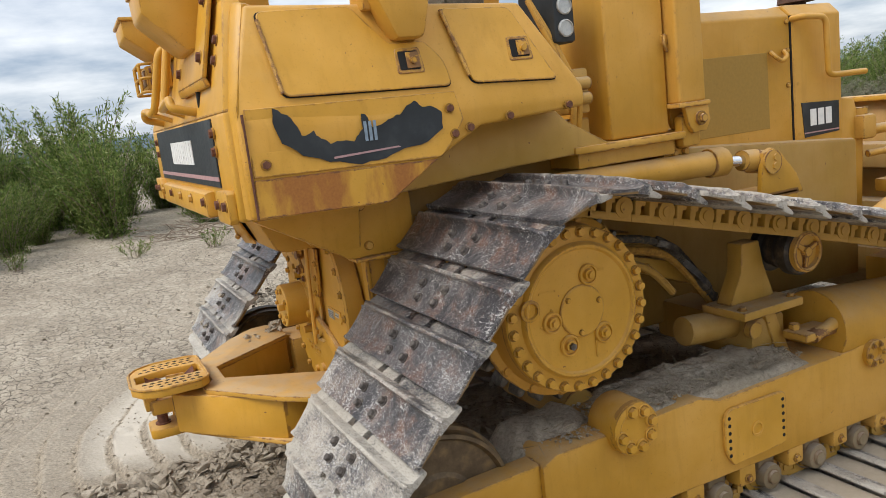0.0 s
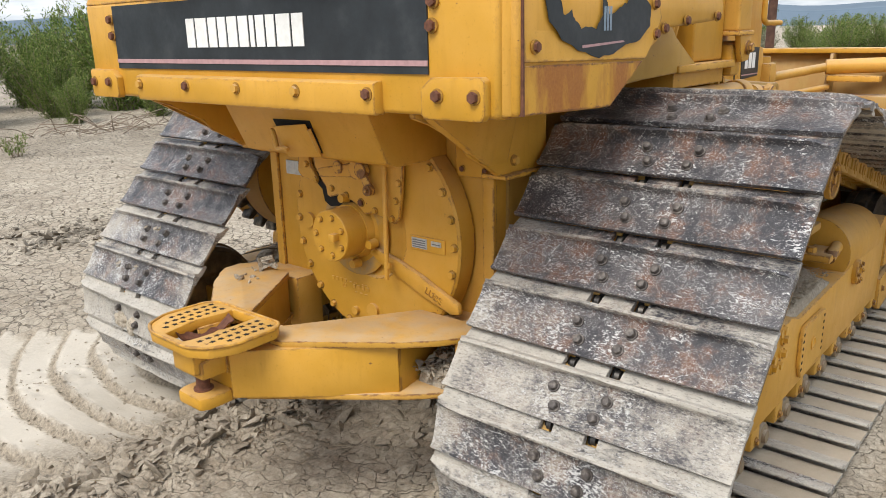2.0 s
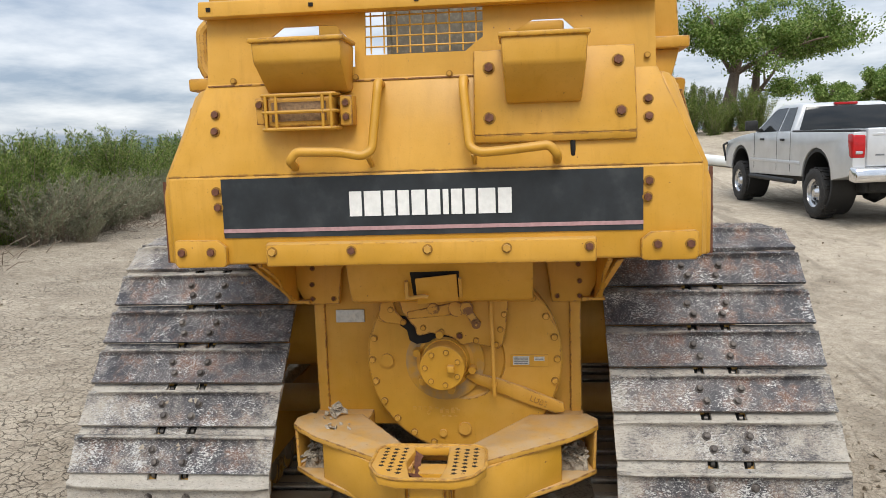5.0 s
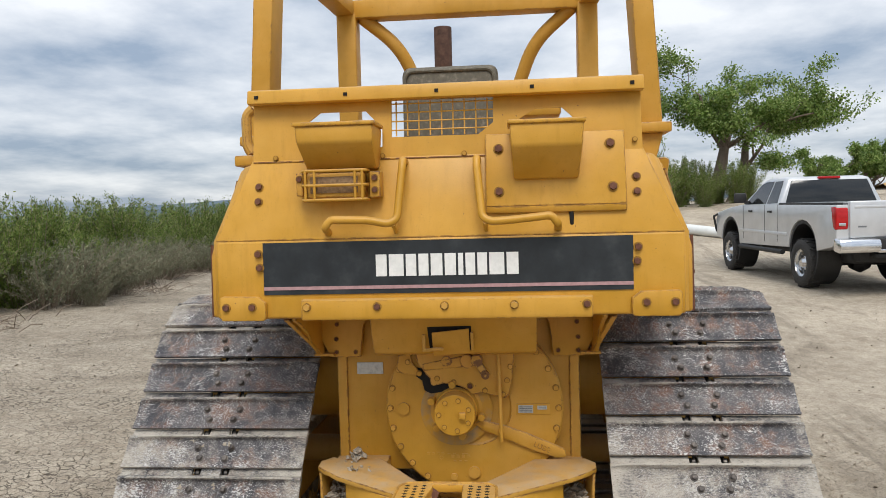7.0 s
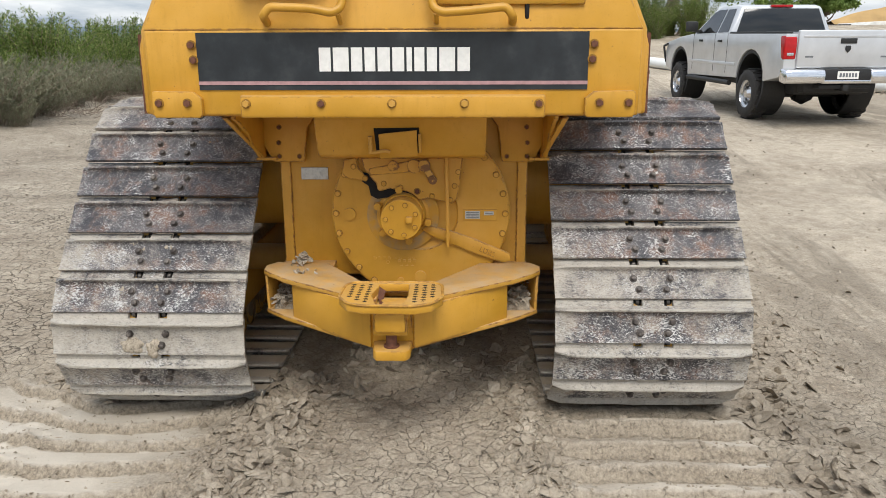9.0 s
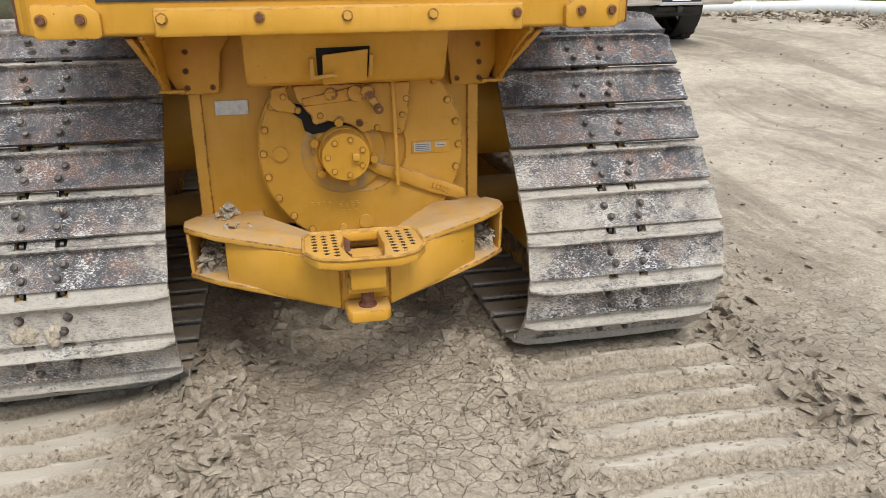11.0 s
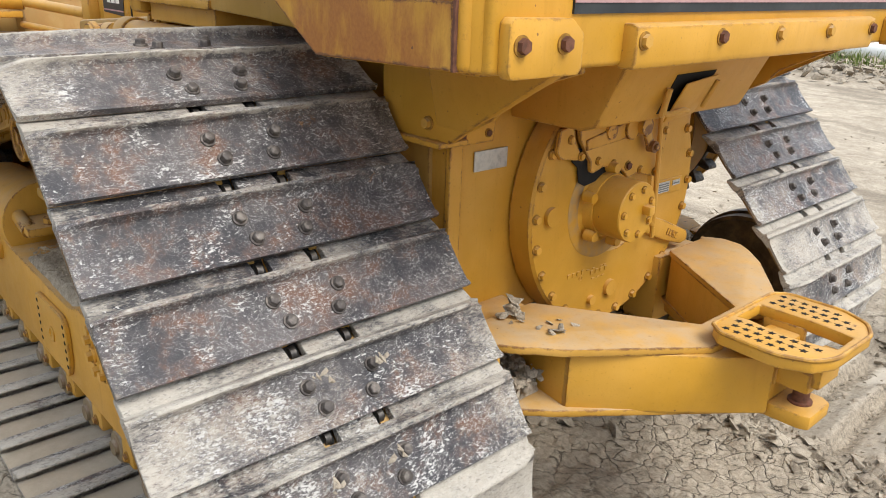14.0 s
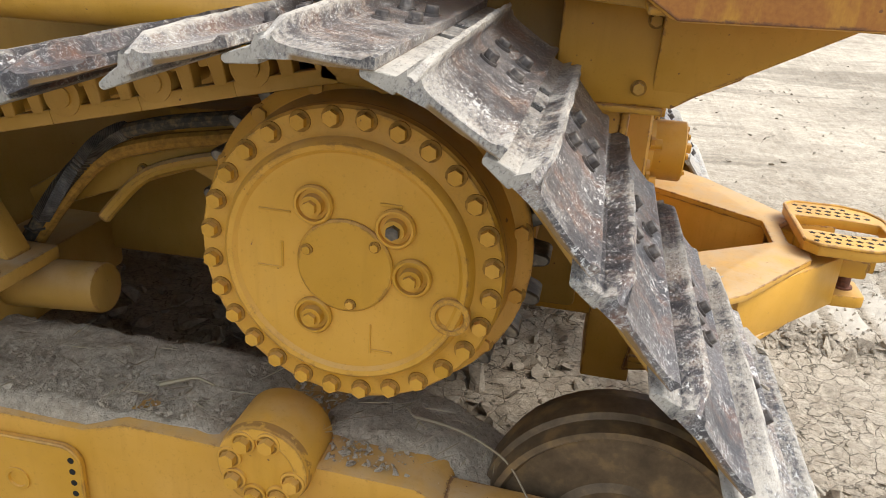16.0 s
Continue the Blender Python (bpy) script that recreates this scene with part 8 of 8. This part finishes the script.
part("rear_window", hull([(x + d, y, z) for d in (0.0, 0.05) for x, y, z in ((1.010, 0.83, 1.455), (1.010, -0.83, 1.455), (1.095, -0.69, 1.865), (1.095, 0.69, 1.865))], 0.006), car_glass, truck)
part("windscreen", hull([(x - d, y, z) for d in (0.0, 0.05) for x, y, z in ((2.88, 0.80, 1.45), (2.88, -0.80, 1.45), (2.32, -0.66, 1.845), (2.32, 0.66, 1.845))], 0.006), car_glass, truck)
for sgn in (-1, 1):
    for pts in (((1.14, 1.45), (1.62, 1.44), (1.62, 1.86), (1.27, 1.865)), ((1.68, 1.44), (2.74, 1.42), (2.24, 1.82), (2.08, 1.86), (1.68, 1.865))):
        bm = bmesh.new()
        f = [bm.verts.new((x, sgn * (cab_y(z) + 0.006), z)) for x, z in pts]
        g = [bm.verts.new((x, sgn * (cab_y(z) - 0.02), z)) for x, z in pts]
        bm.faces.new(f)
        bm.faces.new(g[::-1])
        for i in range(len(pts)):
            j = (i + 1) % len(pts)
            bm.faces.new((f[i], f[j], g[j], g[i]))
        part("side_window", bm, car_glass, truck)
    for x in (1.30, 2.28):
        part("door_handle", box(x, x + 0.17, sgn * W - 0.02, sgn * W + 0.025, 1.27, 1.31, 0.01), trim_black, truck)
    for x in (1.04, 1.65, 2.78):
        part("door_seam", box(x - 0.005, x + 0.005, sgn * W - 0.01, sgn * W + 0.003, 0.72, 1.42, 0), trim_black, truck)
    part("side_moulding", box(0.62, 3.0, sgn * W - 0.01, sgn * W + 0.016, 0.86, 0.92, 0.008), silver, truck)
    part("running_board", group_of([tube([(0.75, sgn * 1.0, 0.56), (2.9, sgn * 1.0, 0.56)], 0.045, 12)]), trim_black, truck)
    part("mirror", group_of([box(2.52, 2.62, sgn * 1.0, sgn * 1.0 + sgn * 0.24, 1.46, 1.66, 0.03) if sgn > 0 else box(2.52, 2.62, -1.24, -1.0, 1.46, 1.66, 0.03), box(2.56, 2.64, min(sgn * 0.9, sgn * 1.02), max(sgn * 0.9, sgn * 1.02), 1.44, 1.50, 0.01)]), trim_black, truck)
    lamp_ = part("tail_lamp", prism([(-1.235, 1.04), (-1.245, 1.20), (-1.235, 1.36), (-1.20, 1.395), (-1.06, 1.39), (-1.09, 1.20), (-1.13, 1.05), (-1.20, 1.02)], "y", min(sgn * 0.80, sgn * 0.992), max(sgn * 0.80, sgn * 0.992), 0.03, 3), lens_red, truck)
    part("reversing_lens", box(-1.250, -1.22, min(sgn * 0.84, sgn * 0.95), max(sgn * 0.84, sgn * 0.95), 1.085, 1.135, 0.01), alloy, lamp_)
    for cx in (0.0, 3.57):
        part("arch_lining", lathe([(0.555, 0.55), (0.555, 0.955), (0.50, 0.955), (0.50, 0.55)], (cx, 0, low - 0.06), (0, sgn, 0), 32), trim_black, truck)
    for cx in (0.0, 3.57):
        y0 = sgn * 0.875
        tyre = part("wheel", lathe([(0.235, -0.13), (0.30, -0.145), (0.37, -0.14), (0.405, -0.115), (0.415, -0.06), (0.415, 0.06), (0.405, 0.115), (0.37, 0.14), (0.30, 0.145), (0.235, 0.13)], (cx, y0, 0.415), (0, sgn, 0), 40), rubber, truck)
        for k in range(30):
            a = 2 * math.pi * k / 30
            c = Vector((cx + 0.418 * math.cos(a), y0, 0.415 + 0.418 * math.sin(a)))
            lug = box(-0.022, 0.022, -0.12, 0.12, -0.012, 0.010, 0.003, 1)
            bmesh.ops.transform(lug, matrix=Matrix.Translation(c) @ Matrix.Rotation(-a + math.pi / 2, 4, "Y") @ Matrix.Rotation(0.25 if k % 2 else -0.25, 4, "Z"), verts=lug.verts)
            part("tread_block", lug, rubber, tyre)
        rim = lathe([(0.24, 0.13), (0.235, 0.11), (0.20, 0.09), (0.19, 0.03), (0.10, 0.06), (0.075, 0.10), (0.06, 0.125), (0.0, 0.13)], (cx, y0, 0.415), (0, sgn, 0), 32)
        part("rim", rim, alloy, tyre)
        for k in range(8):
            a = 2 * math.pi * k / 8
            part("rim_hole", cyl((cx + 0.145 * math.cos(a), y0 + sgn * 0.035, 0.415 + 0.145 * math.sin(a)), (cx + 0.145 * math.cos(a), y0 + sgn * 0.062, 0.415 + 0.145 * math.sin(a)), 0.028, seg=14), trim_black, tyre)
# bed: open box with dark floor, rails and tailgate
part("bed_floor", box(-1.15, 0.98, -0.80, 0.80, 1.412, 1.424, 0.0), trim_black, truck)
for sgn in (-1, 1):
    part("bed_rail", box(-1.20, 1.0, min(sgn * 0.86, sgn * 0.97), max(sgn * 0.86, sgn * 0.97), 1.41, 1.455, 0.012), trim_black if sgn > 0 else silver, truck)
gate = part("tailgate", group_of([box(-1.262, -1.19, -0.79, 0.79, 0.90, 1.475, 0.022, 3), box(-1.268, -1.255, -0.72, 0.72, 1.36, 1.40, 0.005)]), silver, truck)
part("gate_handle", box(-1.275, -1.262, -0.13, 0.13, 1.27, 1.35, 0.01), trim_black, gate)
part("emblem", prism([(-0.04, 1.24), (0.04, 1.24), (0.045, 1.18), (0.0, 1.13), (-0.045, 1.18)], "x", -1.275, -1.262, 0.004), trim_black, gate)
for y, w_ in ((0.60, 0.13), (-0.62, 0.16)):
    part("lettering_bar", box(-1.266, -1.261, y - w_ / 2, y + w_ / 2, 1.06, 1.085, 0.0), bar_ink, gate)
part("rear_bumper", group_of([prism([(-1.39, 0.70), (-1.40, 0.80), (-1.37, 0.875), (-1.20, 0.90), (-1.16, 0.86), (-1.16, 0.68), (-1.34, 0.66)], "y", y0, y1, 0.025, 3) for y0, y1 in ((-1.0, -0.36), (0.36, 1.0))] + [prism([(-1.38, 0.665), (-1.385, 0.72), (-1.20, 0.72), (-1.20, 0.665)], "y", -0.40, 0.40, 0.012, 2)]), chrome, truck, "chromed step bumper")
part("bumper_step", box(-1.365, -1.18, -0.37, 0.37, 0.70, 0.885, 0.012), trim_black, truck)
lp = part("number_plate", box(-1.376, -1.37, -0.17, 0.17, 0.735, 0.855, 0.002, 1), white, truck)
for k in range(6):
    part("plate_bar", box(-1.3775, -1.375, -0.14 + k * 0.049, -0.14 + k * 0.049 + 0.034, 0.765, 0.825, 0), bar_ink, lp)
part("hitch_receiver", group_of([box(-1.36, -1.1, -0.05, 0.05, 0.55, 0.65, 0.01), box(-1.3, -1.1, -0.4, 0.4, 0.58, 0.64, 0.01)]), trim_black, truck)
part("axle", group_of([cyl((0, -0.75, 0.415), (0, 0.75, 0.415), 0.06, seg=14), lathe([(0.0, -0.2), (0.12, -0.15), (0.19, 0.0), (0.12, 0.15), (0.0, 0.2)], (0, 0, 0.415), (0, 1, 0), 20)]), trim_black, truck)
part("underbody", group_of([box(-1.1, 4.2, -0.55, 0.55, 0.50, 0.70, 0.03), box(-0.9, -0.55, -0.6, 0.6, 0.46, 0.66, 0.05)]), trim_black, truck)
part("roof_lamp", box(1.085, 1.16, -0.20, 0.20, 1.885, 1.93, 0.012), lens_red, truck)
part("grille_guard", group_of([tube(bend([(4.5, -0.9, 0.75), (4.66, -0.85, 1.1), (4.66, 0.85, 1.1), (4.5, 0.9, 0.75)], 0.1), 0.03, 10), tube(bend([(4.55, 0.95, 0.8), (4.62, 1.0, 1.15), (4.3, 1.02, 1.2)], 0.05), 0.025, 10)]), trim_black, truck)
slope = math.atan(0.013)
truck.matrix_basis = Matrix.Translation((10.60, -6.215, 0.447)) @ Matrix.Rotation(radians(3.6), 4, "Z") @ Matrix.Rotation(-slope, 4, "Y")
for c in truck.children:
    c.matrix_parent_inverse = Matrix.Identity(4)
